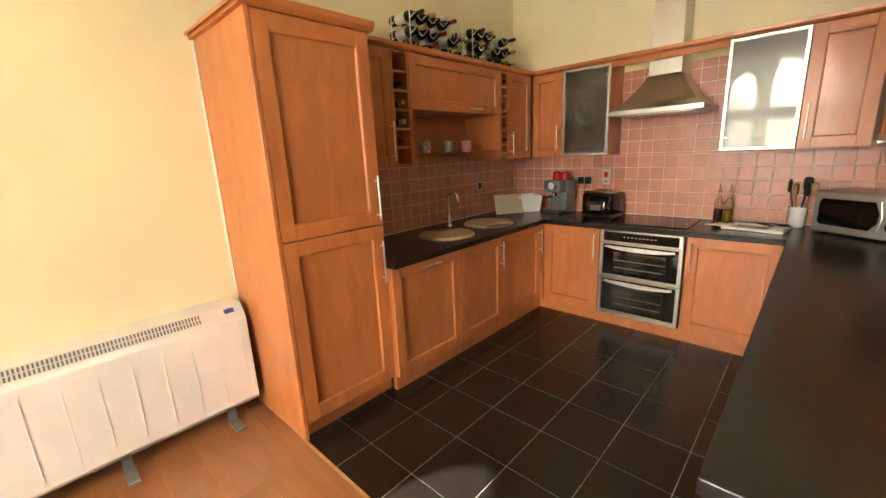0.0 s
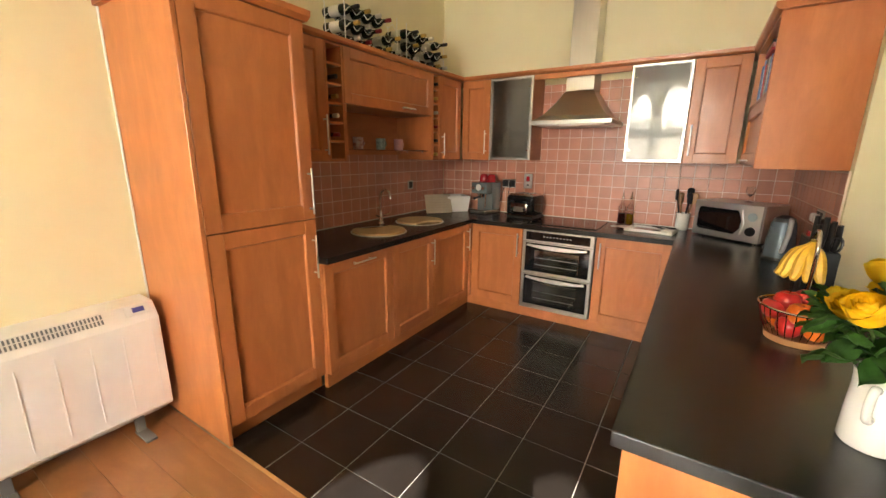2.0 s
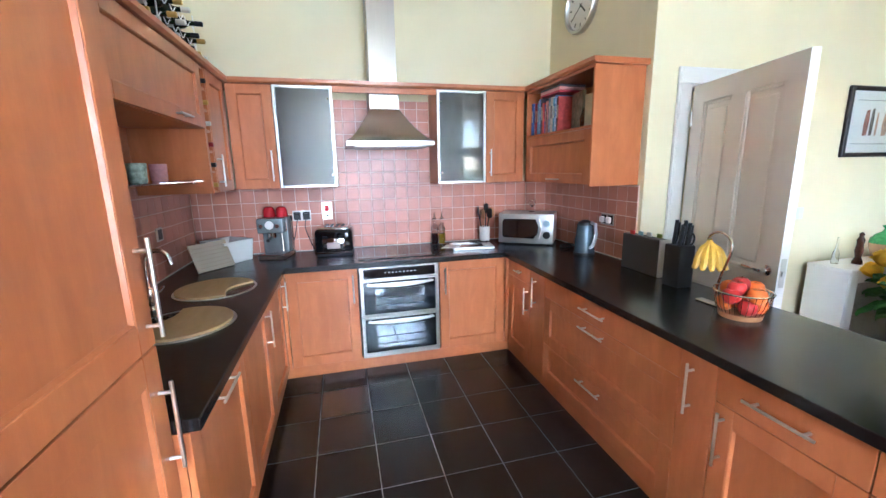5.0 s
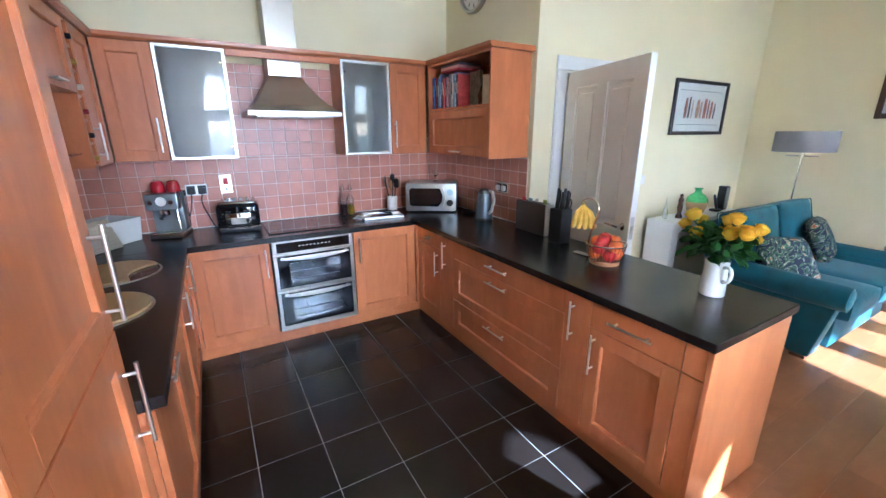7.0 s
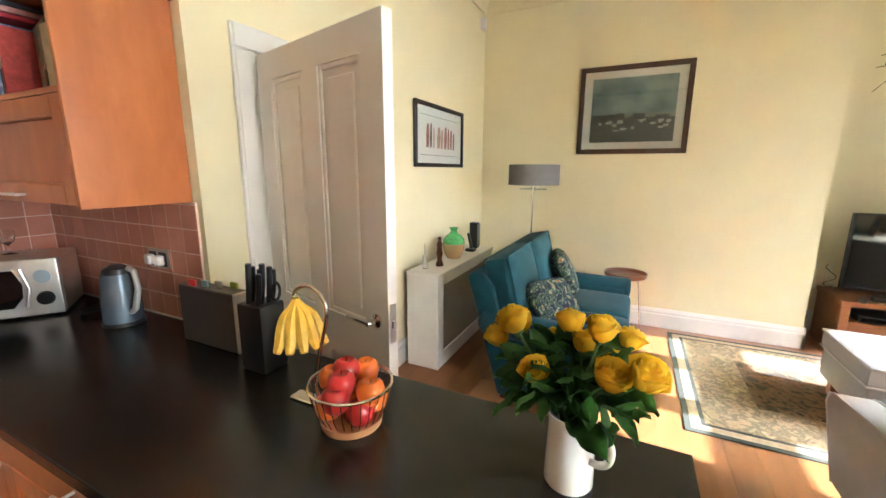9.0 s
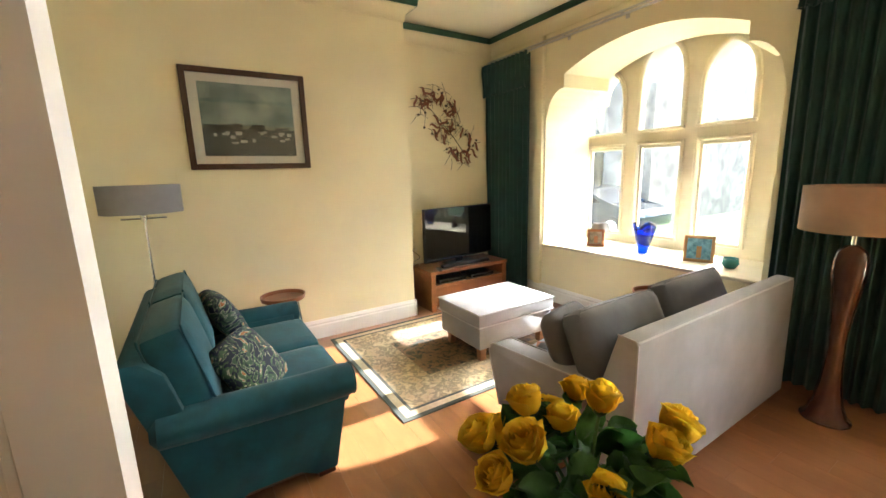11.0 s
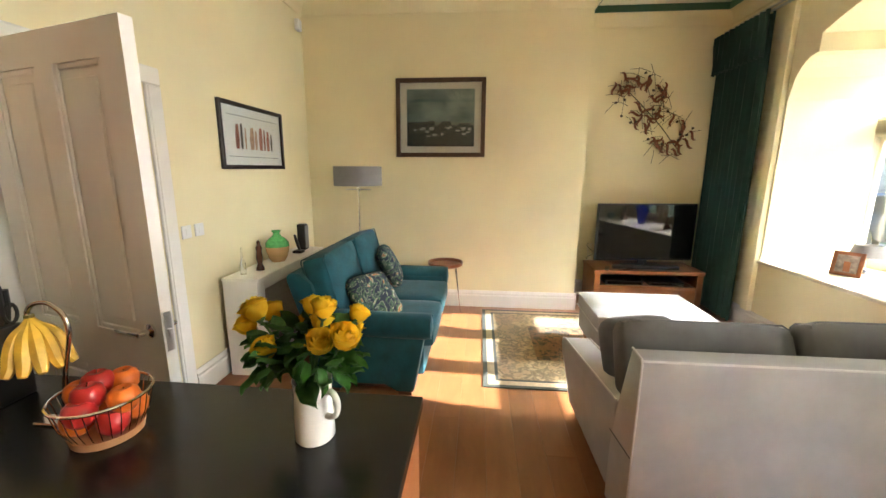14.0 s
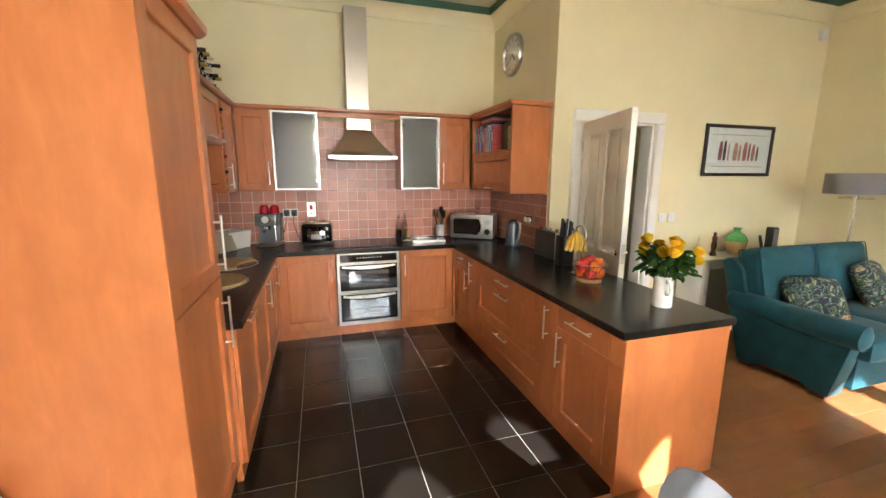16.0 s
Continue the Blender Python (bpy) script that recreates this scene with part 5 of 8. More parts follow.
part("handset", cushion((0.045, 0.025, 0.15), 0.8, 0.1, pose(3.2, 2.56, 0.865, -14, 0, 20), 3), M_BLACK, v, smooth=True)
v = thing("glass_bottle", (2.42, 2.62, 0.766), "tall thin clear glass ornament", "ornament")
part("body", lathe([(0.0, 0), (0.022, 0), (0.02, 0.08), (0.006, 0.12), (0.006, 0.2), (0.0, 0.2)], 2.42, 2.62, 0.767, 14, cap=False), M_GLASS, v, smooth=True)


# pictures
def picture_frame(p, face, u0, u1, z0, z1, w, mat_, depth=0.025):
    bm = bmesh.new()
    for a, b, c, d in ((u0, u0 + w, z0, z1), (u1 - w, u1, z0, z1), (u0 + w, u1 - w, z0, z0 + w), (u0 + w, u1 - w, z1 - w, z1)):
        slab(face, a, b, 0.001, depth, c, d, 0.004, bm)
    return part("frame", bm, mat_, p)


M_FRAME = wood("dark_brown_frame", (0.09, 0.04, 0.018), (0.035, 0.015, 0.008), "z", 0.3, 0.2, 5)
M_FRAMEB = plain("black_brown_frame", (0.022, 0.012, 0.009), 0.3)
M_MAT = plain("cream_mount_board", (0.74, 0.70, 0.60), 0.8, vary=0.03)
M_MATW = plain("white_mount_board", (0.80, 0.79, 0.75), 0.8, vary=0.03)
FB = ("x", XB, -1)
pic = thing("harbour_painting", (XB, 1.29, 1.68), "framed painting of a dark harbour under a stormy teal sky", "painting")
U0, U1, V0, V1 = 0.816, 1.766, 1.682, 2.486
picture_frame(pic, FB, U0, U1, V0, V1, 0.045, M_FRAME, 0.03)
part("mount", slab(FB, U0 + 0.04, U1 - 0.04, 0.002, 0.010, V0 + 0.04, V1 - 0.04), M_MAT, pic)
iu0, iu1, iv0, iv1 = U0 + 0.115, U1 - 0.115, V0 + 0.11, V1 - 0.11
M_SKYP = plain("painted_storm_sky", (0.24, 0.31, 0.27), 0.5, vary=0.4, scale=5, grain=60, relief=0.2, tone=(0.06, 0.11, 0.11))
M_SEAP = plain("painted_dark_shore", (0.035, 0.045, 0.04), 0.5, vary=0.5, scale=16, grain=60, relief=0.3)
M_PAINTW = plain("painted_white", (0.42, 0.42, 0.38), 0.5, vary=0.3, scale=30)
M_PAINTD = plain("painted_dusk_band", (0.22, 0.25, 0.20), 0.5, vary=0.5, scale=12)
part("sky", slab(FB, iu0, iu1, 0.0102, 0.0125, iv0 + 0.25, iv1), M_SKYP, pic)
part("dusk_band", slab(FB, iu0, iu1, 0.0102, 0.0124, iv0 + 0.22, iv0 + 0.2498), M_PAINTD, pic)
part("shore", slab(FB, iu0, iu1, 0.0102, 0.0123, iv0, iv0 + 0.2198), M_SEAP, pic)
r = random.Random(6)
bm = bmesh.new()
for k in range(17):
    u = iu0 + 0.03 + (iu1 - iu0 - 0.1) * r.random()
    z = iv0 + 0.10 + 0.10 * r.random()
    slab(FB, u, u + 0.015 + 0.045 * r.random(), 0.0126, 0.0136, z, z + 0.012 + 0.02 * r.random(), 0, bm)
part("houses", bm, M_PAINTW, pic)
bm = bmesh.new()
for k in range(14):
    u = iu0 + 0.02 + (iu1 - iu0 - 0.12) * r.random()
    z = iv0 + 0.20 + 0.02 * r.random()
    slab(FB, u, u + 0.05 + 0.05 * r.random(), 0.0126, 0.0137, z, z + 0.02 + 0.03 * r.random(), 0, bm)
part("skyline", bm, M_SEAP, pic)
gl = part("glazing", slab(FB, U0 + 0.042, U1 - 0.042, 0.015, 0.0165, V0 + 0.042, V1 - 0.042), M_GLASS, pic)
gl.visible_shadow = False
FD = ("y", YD, -1)
pic = thing("abstract_print", (2.95, YD, 1.55), "framed print of narrow red and brown strokes on a white mount", "picture")
U0, U1, V0, V1 = 2.505, 3.440, 1.545, 2.052
picture_frame(pic, FD, U0, U1, V0, V1, 0.032, M_FRAMEB, 0.028)
part("mount", slab(FD, U0 + 0.03, U1 - 0.03, 0.002, 0.010, V0 + 0.03, V1 - 0.03), M_MATW, pic)
part("rule_line", slab(FD, U0 + 0.10, U1 - 0.10, 0.0102, 0.0106, V0 + 0.095, V0 + 0.099), M_BLACK, pic)
part("rule_line", slab(FD, U0 + 0.10, U1 - 0.10, 0.0102, 0.0106, V1 - 0.099, V1 - 0.095), M_BLACK, pic)
STROKE = [plain("print_ink", c, 0.7, vary=0.5, scale=40) for c in ((0.28, 0.06, 0.035), (0.05, 0.035, 0.04), (0.50, 0.27, 0.17), (0.40, 0.10, 0.07))]
for k, (du, w, hh, ci) in enumerate(((0.0, 0.05, 0.19, 0), (0.065, 0.035, 0.20, 1), (0.125, 0.02, 0.17, 2), (0.20, 0.06, 0.18, 2), (0.27, 0.035, 0.16, 2), (0.335, 0.055, 0.19, 3), (0.405, 0.03, 0.18, 0), (0.455, 0.045, 0.17, 3), (0.52, 0.03, 0.15, 1))):
    u = U0 + 0.20 + du
    z = V0 + 0.155
    out = [(u, z), (u + w * 0.8, z + 0.004), (u + w, z + hh * 0.5), (u + w * 0.85, z + hh), (u + w * 0.2, z + hh * 0.97), (u - w * 0.1, z + hh * 0.45)]
    part("stroke", prism(out, "y", YD - 0.0112, YD - 0.0102), STROKE[ci], pic)
gl = part("glazing", slab(FD, U0 + 0.03, U1 - 0.03, 0.015, 0.0165, V0 + 0.03, V1 - 0.03), M_GLASS, pic)
gl.visible_shadow = False

# metal wall sculpture in the alcove
sc = thing("wall_sculpture", (XE, -1.08, 2.15), "openwork metal wall sculpture of rusty curls, rods and small beads", "wall sculpture")
M_RUST = plain("rusty_copper", (0.22, 0.075, 0.035), 0.45, 0.5, vary=0.4, scale=30)
M_IRON = plain("dark_iron", (0.05, 0.035, 0.025), 0.5, 0.6)
r = random.Random(21)


def in_shape():
    while True:
        py, pz = r.uniform(-1.60, -0.60), r.uniform(1.64, 2.70)
        one = ((py + 0.92) / 0.31) ** 2 + ((pz - 2.36) / 0.30) ** 2
        two = ((py + 1.27) / 0.28) ** 2 + ((pz - 1.97) / 0.30) ** 2
        if 0.12 < min(one, two) < 1:
            return py, pz


for k in range(58):
    y, z = in_shape()
    a, L = r.uniform(0, 6.28), r.uniform(0.12, 0.3)
    d = r.uniform(0.02, 0.06)
    part("rod", tube([(XE - d, y - L / 2 * math.cos(a), z - L / 2 * math.sin(a)), (XE - d - 0.02, y, z + 0.02), (XE - d, y + L / 2 * math.cos(a), z + L / 2 * math.sin(a))], 0.0028, 6), M_IRON, sc)
for k in range(48):
    y, z = in_shape()
    a, L = r.uniform(0, 6.28), r.uniform(0.10, 0.17)
    c, s = math.cos(a), math.sin(a)
    pts = [(XE - 0.055, y + c * L * t - s * 0.03 * math.sin(t * 5), z + s * L * t + c * 0.03 * math.sin(t * 5)) for t in [-0.5 + q / 6 for q in range(7)]]
    part("curl", tube(pts, [0.004, 0.011, 0.014, 0.014, 0.014, 0.011, 0.004], 7), M_RUST, sc, smooth=True)
for k in range(22):
    y, z = in_shape()
    part("bead", lathe([(0.0, -0.016), (0.013, -0.009), (0.016, 0), (0.013, 0.009), (0.0, 0.016)], XE - 0.06, y, z, 10, cap=False), M_IRON, sc, smooth=True)
part("spine", tube([(XE - 0.002, -0.75, 2.5), (XE - 0.03, -0.95, 2.3), (XE - 0.03, -1.2, 2.05), (XE - 0.002, -1.42, 1.8)], 0.005, 6), M_IRON, sc)


# things on the window sill
def photo_frame(x, y, w, hh, rz, mats, tilt=-14):
    m = pose(x, y, SILL + 0.001, tilt, 0, rz)
    p = thing("photo_frame", (x, y, SILL), "wooden photo frame standing on the window sill", "photo frame", "photo frames")
    bm = bmesh.new()
    t = 0.028
    for a, b, c, d in ((-w / 2, -w / 2 + t, 0, hh), (w / 2 - t, w / 2, 0, hh), (-w / 2 + t, w / 2 - t, 0, t), (-w / 2 + t, w / 2 - t, hh - t, hh)):
        box(a, b, -0.009, 0.009, c, d, 0.003, bm)
    bm.transform(m)
    part("frame", bm, mats[0], p)
    bm = box(-w / 2 + t, w / 2 - t, -0.004, 0.004, t, hh - t)
    bm.transform(m)
    part("photo", bm, mats[1], p)
    bm = prism([(0.0, 0.0), (-0.10, 0.02), (0.0, hh * 0.6)], "x", -0.02, 0.02)
    bm.transform(pose(x, y - 0.006, SILL + 0.001, 0, 0, rz))
    part("strut", bm, mats[0], p)


M_PHOTOB = plain("blue_beach_photo", (0.22, 0.45, 0.60), 0.3, vary=0.7, scale=22, tone=(0.03, 0.14, 0.30))
M_PHOTOG = plain("grey_photo", (0.25, 0.22, 0.2), 0.3, vary=0.6, scale=26)
photo_frame(3.10, -2.13, 0.19, 0.20, 36, (M_TEAK, M_PHOTOG), 14)
photo_frame(2.0, -2.17, 0.25, 0.25, 22, (M_OAK, M_PHOTOB), 14)
v = thing("blue_vase", (2.54, -2.16, SILL), "cobalt blue art-glass vase with a wavy rim on the sill", "vase")
M_BLUE = glass("cobalt_glass", (0.02, 0.10, 0.75), 0.03)
bm = bmesh.new()
rings = []
for j in range(9):
    t = j / 8
    ring = []
    for k in range(28):
        a = 2 * math.pi * k / 28
        rr = (0.045 + 0.055 * t ** 0.8) * (1 + 0.20 * t * math.sin(5 * a + t))
        ring.append(bm.verts.new((2.54 + rr * math.cos(a), -2.16 + rr * math.sin(a), SILL + 0.002 + 0.30 * t + 0.03 * t * math.sin(3 * a))))
    rings.append(ring)
for a, b in zip(rings, rings[1:]):
    for k in range(28):
        bm.faces.new((a[k], a[(k + 1) % 28], b[(k + 1) % 28], b[k]))
bm.faces.new(rings[0])
vs = part("bowl", bm, M_BLUE, v, smooth=True)
sol = vs.modifiers.new("wall", "SOLIDIFY")
sol.thickness = 0.006
v = thing("teal_bowl", (1.72, -2.14, SILL), "small turquoise ceramic pot on the sill", "pot")
part("pot", lathe([(0.0, 0), (0.04, 0), (0.065, 0.04), (0.06, 0.09), (0.054, 0.09), (0.055, 0.04), (0.0, 0.01)], 1.72, -2.14, SILL + 0.001, 20, cap=False), plain("turquoise_glaze", (0.03, 0.30, 0.32), 0.15, coat=0.5), v, smooth=True)
v = thing("table_lamp", (3.22, -2.38, SILL), "small table lamp with a grey shade on the sill", "table lamp")
part("base", lathe([(0.0, 0), (0.045, 0), (0.04, 0.015), (0.012, 0.03), (0.012, 0.14), (0.0, 0.14)], 3.22, -2.38, SILL + 0.001, 16, cap=False), M_CHROME, v, smooth=True)
part("shade", lathe([(0.115, 0.14), (0.085, 0.24), (0.082, 0.24), (0.111, 0.14), (0.115, 0.14)], 3.22, -2.38, SILL, 24, cap=False), M_SHADE2, v, smooth=True)

# door and its frame
arch = bmesh.new()
prof = ((0.99, 1.098, 0, 2.02), (1.882, 1.99, 0, 2.02), (0.99, 1.99, 2.0205, 2.118))
for a, b, c, d in prof:
    box(a, b, YD - 0.022, YD - 0.001, c, d, 0.004, arch)
    box(a + 0.008, b - 0.008, YD - 0.030, YD - 0.0225, c, d - 0.008, 0.003, arch)
solid("door_frame", arch, M_WHITE, "white painted moulded door architrave", "door frame")
lin = bmesh.new()
for a, b, c, d in ((1.1005, 1.122, 0, 2.0), (1.858, 1.8795, 0, 2.0), (1.1005, 1.8795, 2.0005, 2.0195)):
    box(a, b, YD, YD + 0.139, c, d, 0.002, lin)
solid("door_lining", lin, M_WHITE, "white painted door lining", "door frame")
door = thing("door_1", (1.085, 2.70, 0), "white painted four-panel door standing open into the room", "door", kind="structure")
dm = Matrix.Translation((1.085, 2.70, 0)) @ Matrix.Rotation(math.atan2(1.91 - 2.70, 0.865 - 1.085), 4, "Z")
DW, DZ = 0.82, 1.99


def dbox(x0, x1, y0, y1, z0, z1, bev=0.0, bm=None):
    return box(x0, x1, y0, y1, z0, z1, bev, bm)


bm = bmesh.new()
for a, b, c, d in ((0.0, 0.11, 0.008, DZ), (DW - 0.11, DW, 0.008, DZ), (0.11, DW - 0.11, 0.008, 0.21), (0.11, DW - 0.11, DZ - 0.11, DZ), (0.11, DW - 0.11, 0.80, 0.97), (DW / 2 - 0.05, DW / 2 + 0.05, 0.21, 0.80), (DW / 2 - 0.05, DW / 2 + 0.05, 0.97, DZ - 0.11)):
    dbox(a, b, -0.02, 0.02, c, d, 0, bm)
bm.transform(dm)
part("leaf", bm, M_DOOR, door)
for a, b in ((0.11, DW / 2 - 0.05), (DW / 2 + 0.05, DW - 0.11)):
    for c, d in ((0.21, 0.80), (0.97, DZ - 0.11)):
        bm = dbox(a, b, -0.008, 0.008, c, d)
        dbox(a + 0.045, b - 0.045, -0.014, 0.014, c + 0.045, d - 0.045, 0.005, bm)
        for e in (-1, 1):
            for p, q, s, t in ((a, a + 0.02, c, d), (b - 0.02, b, c, d), (a + 0.02, b - 0.02, c, c + 0.02), (a + 0.02, b - 0.02, d - 0.02, d)):
                dbox(p, q, *sorted((e * 0.0082, e * 0.0165)), s, t, 0.004, bm)
        bm.transform(dm)
        part("door_panel", bm, M_DOOR, door)
for e in (-1, 1):
    bm = lathe([(0.0, 0), (0.026, 0), (0.026, 0.006), (0.010, 0.012), (0.009, 0.045), (0.0, 0.046)], 0, 0, 0, 16, cap=False)
    bm.transform(pose(DW - 0.06, e * 0.0205, 1.0, -90 * e, 0, 0))
    tube([(DW - 0.06, e * 0.062, 1.0), (DW - 0.10, e * 0.066, 1.003), (DW - 0.175, e * 0.062, 1.0)], 0.008, 8, bm)
    bm.transform(dm)
    part("door_handle", bm, M_CHROME, door, "chrome lever handle", True)
bm = dbox(DW + 0.0002, DW + 0.002, -0.012, 0.012, 0.93, 1.07)
dbox(DW + 0.002, DW + 0.011, -0.007, 0.007, 0.985, 1.01, 0, bm)
bm.transform(dm)
part("latch_plate", bm, M_STEEL, door)
for z in (0.2, 1.75):
    bm = tube([(-0.004, -0.022, z), (-0.004, -0.022, z + 0.09)], 0.006, 8)
    bm.transform(dm)
    part("hinge", bm, M_STEEL, door)

# wall switches by the door, motion sensor in the corner
for x in (2.075, 2.195):
    s = thing("light_switch", (x, YD, 1.10), "square white light switch by the door", "light switch", "light switches")
    part("plate", box(x - 0.043, x + 0.043, YD - 0.010, YD - 0.0005, 1.095, 1.181, 0.003), M_WHITEPLAST, s)
    part("rocker", box(x - 0.012, x + 0.012, YD - 0.014, YD - 0.0102, 1.118, 1.158, 0.002), M_WHITEPLAST, s)
s = thing("alarm_sensor", (3.93, YD - 0.03, 2.95), "small white corner alarm sensor", "sensor")
part("case", box(3.89, 3.97, YD - 0.05, YD - 0.0005, 2.93, 3.04, 0.012, seg=2), M_WHITEPLAST, s, smooth=True)

# dining table and shell chairs
tb = thing("dining_table", (-0.25, -0.68, 0), "pale oak dining table with rounded corners", "dining table")
rx, ry, rad = 0.50, 0.80, 0.30
out = []
for cx, cy, a0 in ((rx - rad, ry - rad, 0), (-rx + rad, ry - rad, 90), (-rx + rad, -ry + rad, 180), (rx - rad, -ry + rad, 270)):
    out += [(-0.25 + cx + rad * math.cos(radians(a0 + k * 10)), -0.68 + cy + rad * math.sin(radians(a0 + k * 10))) for k in range(10)]
part("tabletop", prism(out, "z", 0.72, 0.75, bev=0.006), M_OAK, tb)
for sx in (-1, 1):
    for sy in (-1, 1):
        x, y = -0.25 + sx * 0.30, -0.68 + sy * 0.55
        part("leg", tube([(x, y, 0.72), (x + sx * 0.07, y + sy * 0.08, 0.0)], [0.032, 0.018], 12), M_OAK, tb, smooth=True)


M_SHELL = plain("grey_shell_fabric", (0.10, 0.105, 0.115), 0.8, vary=0.2, scale=8, grain=400, relief=0.25)


def shell_chair(m):
    """A moulded chair with a wrapped back, facing +x before m."""
    o = m.translation
    ch = thing("dining_chair", (o.x, o.y, 0), "grey upholstered shell dining chair on splayed wooden legs", "dining chair", "chairs round the table")
    bm = bmesh.new()
    rows = []
    prof = [(0.24, 0.425), (0.20, 0.445), (0.08, 0.44), (-0.06, 0.435), (-0.15, 0.45), (-0.20, 0.51), (-0.225, 0.62), (-0.24, 0.74), (-0.25, 0.85), (-0.252, 0.895)]
    for j, (px, pz) in enumerate(prof):
        t = j / (len(prof) - 1)
        half = 0.22 + 0.03 * math.sin(min(1, t * 1.4) * math.pi) - 0.03 * max(0, t - 0.7) / 0.3
        row = []
        for k in range(13):
            u = k / 6 - 1
            wrap = 0.12 * u * u * (0.25 + 0.75 * max(0, min(1, (t - 0.35) / 0.3)))
            lift = 0.05 * u * u * (1 - t) - 0.17 * u * u * max(0, (t - 0.5) / 0.5) ** 1.3
            row.append(bm.verts.new((px + wrap, half * u, pz + lift)))
        rows.append(row)
    for a, b in zip(rows, rows[1:]):
        for k in range(12):
            bm.faces.new((a[k], a[k + 1], b[k + 1], b[k]))
    bmesh.ops.solidify(bm, geom=bm.faces[:], thickness=0.03)
    bm.transform(m)
    part("shell", bm, M_SHELL, ch, smooth=True)
    for sx in (-1, 1):
        for sy in (-1, 1):
            bm = tube([(sx * 0.13, sy * 0.13, 0.425), (sx * 0.2, sy * 0.22, 0.0)], [0.019, 0.011], 10)
            bm.transform(m)
            part("leg", bm, M_BEECH, ch, smooth=True)
    bm = box(-0.15, 0.15, -0.15, 0.15, 0.405, 0.425, 0.004)
    bm.transform(m)
    part("seat_frame", bm, M_BLACK, ch)


shell_chair(pose(0.21, -0.74, 0, 0, 0, 176))
shell_chair(pose(-0.40, 0.02, 0, 0, 0, -86))
shell_chair(pose(-0.66, -0.50, 0, 0, 0, 0))

# storage heater
ht = thing("storage_heater", (-2.14, 0.42, 0.10), "white slimline storage heater with a vented top and ribbed front", "heater")
HY0, HY1 = -0.14, 1.00
part("body", prism([(-2.268, 0.11), (-2.075, 0.11), (-2.068, 0.125), (-2.068, 0.615), (-2.085, 0.64), (-2.12, 0.695), (-2.268, 0.70)], "y", HY0, HY1, bev=0.004), plain("heater_enamel", (0.80, 0.77, 0.74), 0.35, vary=0.05), ht)
for k in range(9):
    y = HY0 + 0.10 + k * 0.125
    part("rib", box(-2.0685, -2.0655, y - 0.003, y + 0.003, 0.17, 0.56, 0.001), M_WHITEPLAST, ht)
for row_z in (0.646, 0.669):
    for k in range(62):
        y = HY0 + 0.03 + k * 0.0145
        x0, x1 = -2.085 - (row_z - 0.64) * 0.636, -2.085 - (row_z - 0.622) * 0.636
        part("vent_slot", prism([(x0 + 0.001, row_z), (x0 + 0.003, row_z + 0.001), (x1 + 0.003, row_z + 0.019), (x1 + 0.001, row_z + 0.019)], "y", y, y + 0.007), M_GREYPLAST, ht)
part("control_panel", prism([(-2.088, 0.648), (-2.083, 0.6515), (-2.110, 0.6925), (-2.115, 0.689)], "y", HY1 - 0.13, HY1 - 0.02), M_WHITEPLAST, ht)
part("display", prism([(-2.0885, 0.662), (-2.0875, 0.6625), (-2.1025, 0.684), (-2.104, 0.683)], "y", HY1 - 0.10, HY1 - 0.05), plain("blue_display", (0.10, 0.10, 0.35), 0.2), ht)
for y in (HY0 + 0.15, 0.36, HY1 - 0.15):
    part("foot", box(-2.13, -1.985, y - 0.025, y + 0.025, 0.0, 0.012, 0.002), M_GREYPLAST, ht)
    part("foot_post", box(-2.13, -2.10, y - 0.02, y + 0.02, 0.0125, 0.112, 0.002), M_GREYPLAST, ht)

# ---- things on the worktop ----
def local(bm, m):
    bm.transform(m)
    return bm


# coffee machine with two red cups on top
cm = thing("coffee_machine", (-1.64, 3.88, TOP), "grey espresso machine with a pressure dial and chrome tray", "coffee machine")
mm = pose(-1.64, 3.89, TOP, 0, 0, -12)
M_GREYMET = plain("grey_enamel", (0.36, 0.41, 0.43), 0.25, 0.6)
part("body", local(box(-0.10, 0.10, -0.02, 0.12, 0.03, 0.315, 0.012, seg=2), mm), M_GREYMET, cm, smooth=True)
part("head", local(box(-0.10, 0.10, -0.12, -0.0205, 0.20, 0.315, 0.012, seg=2), mm), M_GREYMET, cm, smooth=True)
part("base", local(box(-0.10, 0.10, -0.14, 0.12, 0.0, 0.029, 0.006), mm), M_STEEL, cm)
part("drip_tray", local(box(-0.085, 0.085, -0.135, -0.03, 0.0295, 0.036, 0.002), mm), M_CHROME, cm)
dial = lathe([(0.0, 0), (0.032, 0), (0.032, 0.008), (0.026, 0.010), (0.0, 0.010)], 0, 0, 0, 20, cap=False)
part("pressure_dial", local(local(dial, pose(0, -0.1205, 0.265, 90, 0, 0)), mm), M_WHITEPLAST, cm, "round white pressure dial")
for u in (-0.06, 0.06):
    part("knob", local(local(lathe([(0.0, 0), (0.016, 0), (0.014, 0.014), (0.0, 0.014)], 0, 0, 0, 14, cap=False), pose(u, -0.1205, 0.258, 90, 0, 0)), mm), M_CHROME, cm)
part("group_head", local(lathe([(0.032, 0.165), (0.032, 0.20), (0.0, 0.2)], 0, -0.075, 0, 16), mm), M_CHROME, cm, smooth=True)
part("portafilter", local(tube([(0, -0.075, 0.17), (0, -0.12, 0.168), (0.01, -0.20, 0.160)], [0.012, 0.011, 0.013], 10), mm), M_BLACK, cm, "black portafilter handle", True)
part("steam_wand", local(tube([(0.085, -0.11, 0.20), (0.09, -0.12, 0.12), (0.095, -0.13, 0.07)], 0.004, 8), mm), M_CHROME, cm)
M_RED = plain("red_glaze", (0.42, 0.012, 0.02), 0.15, coat=0.5)
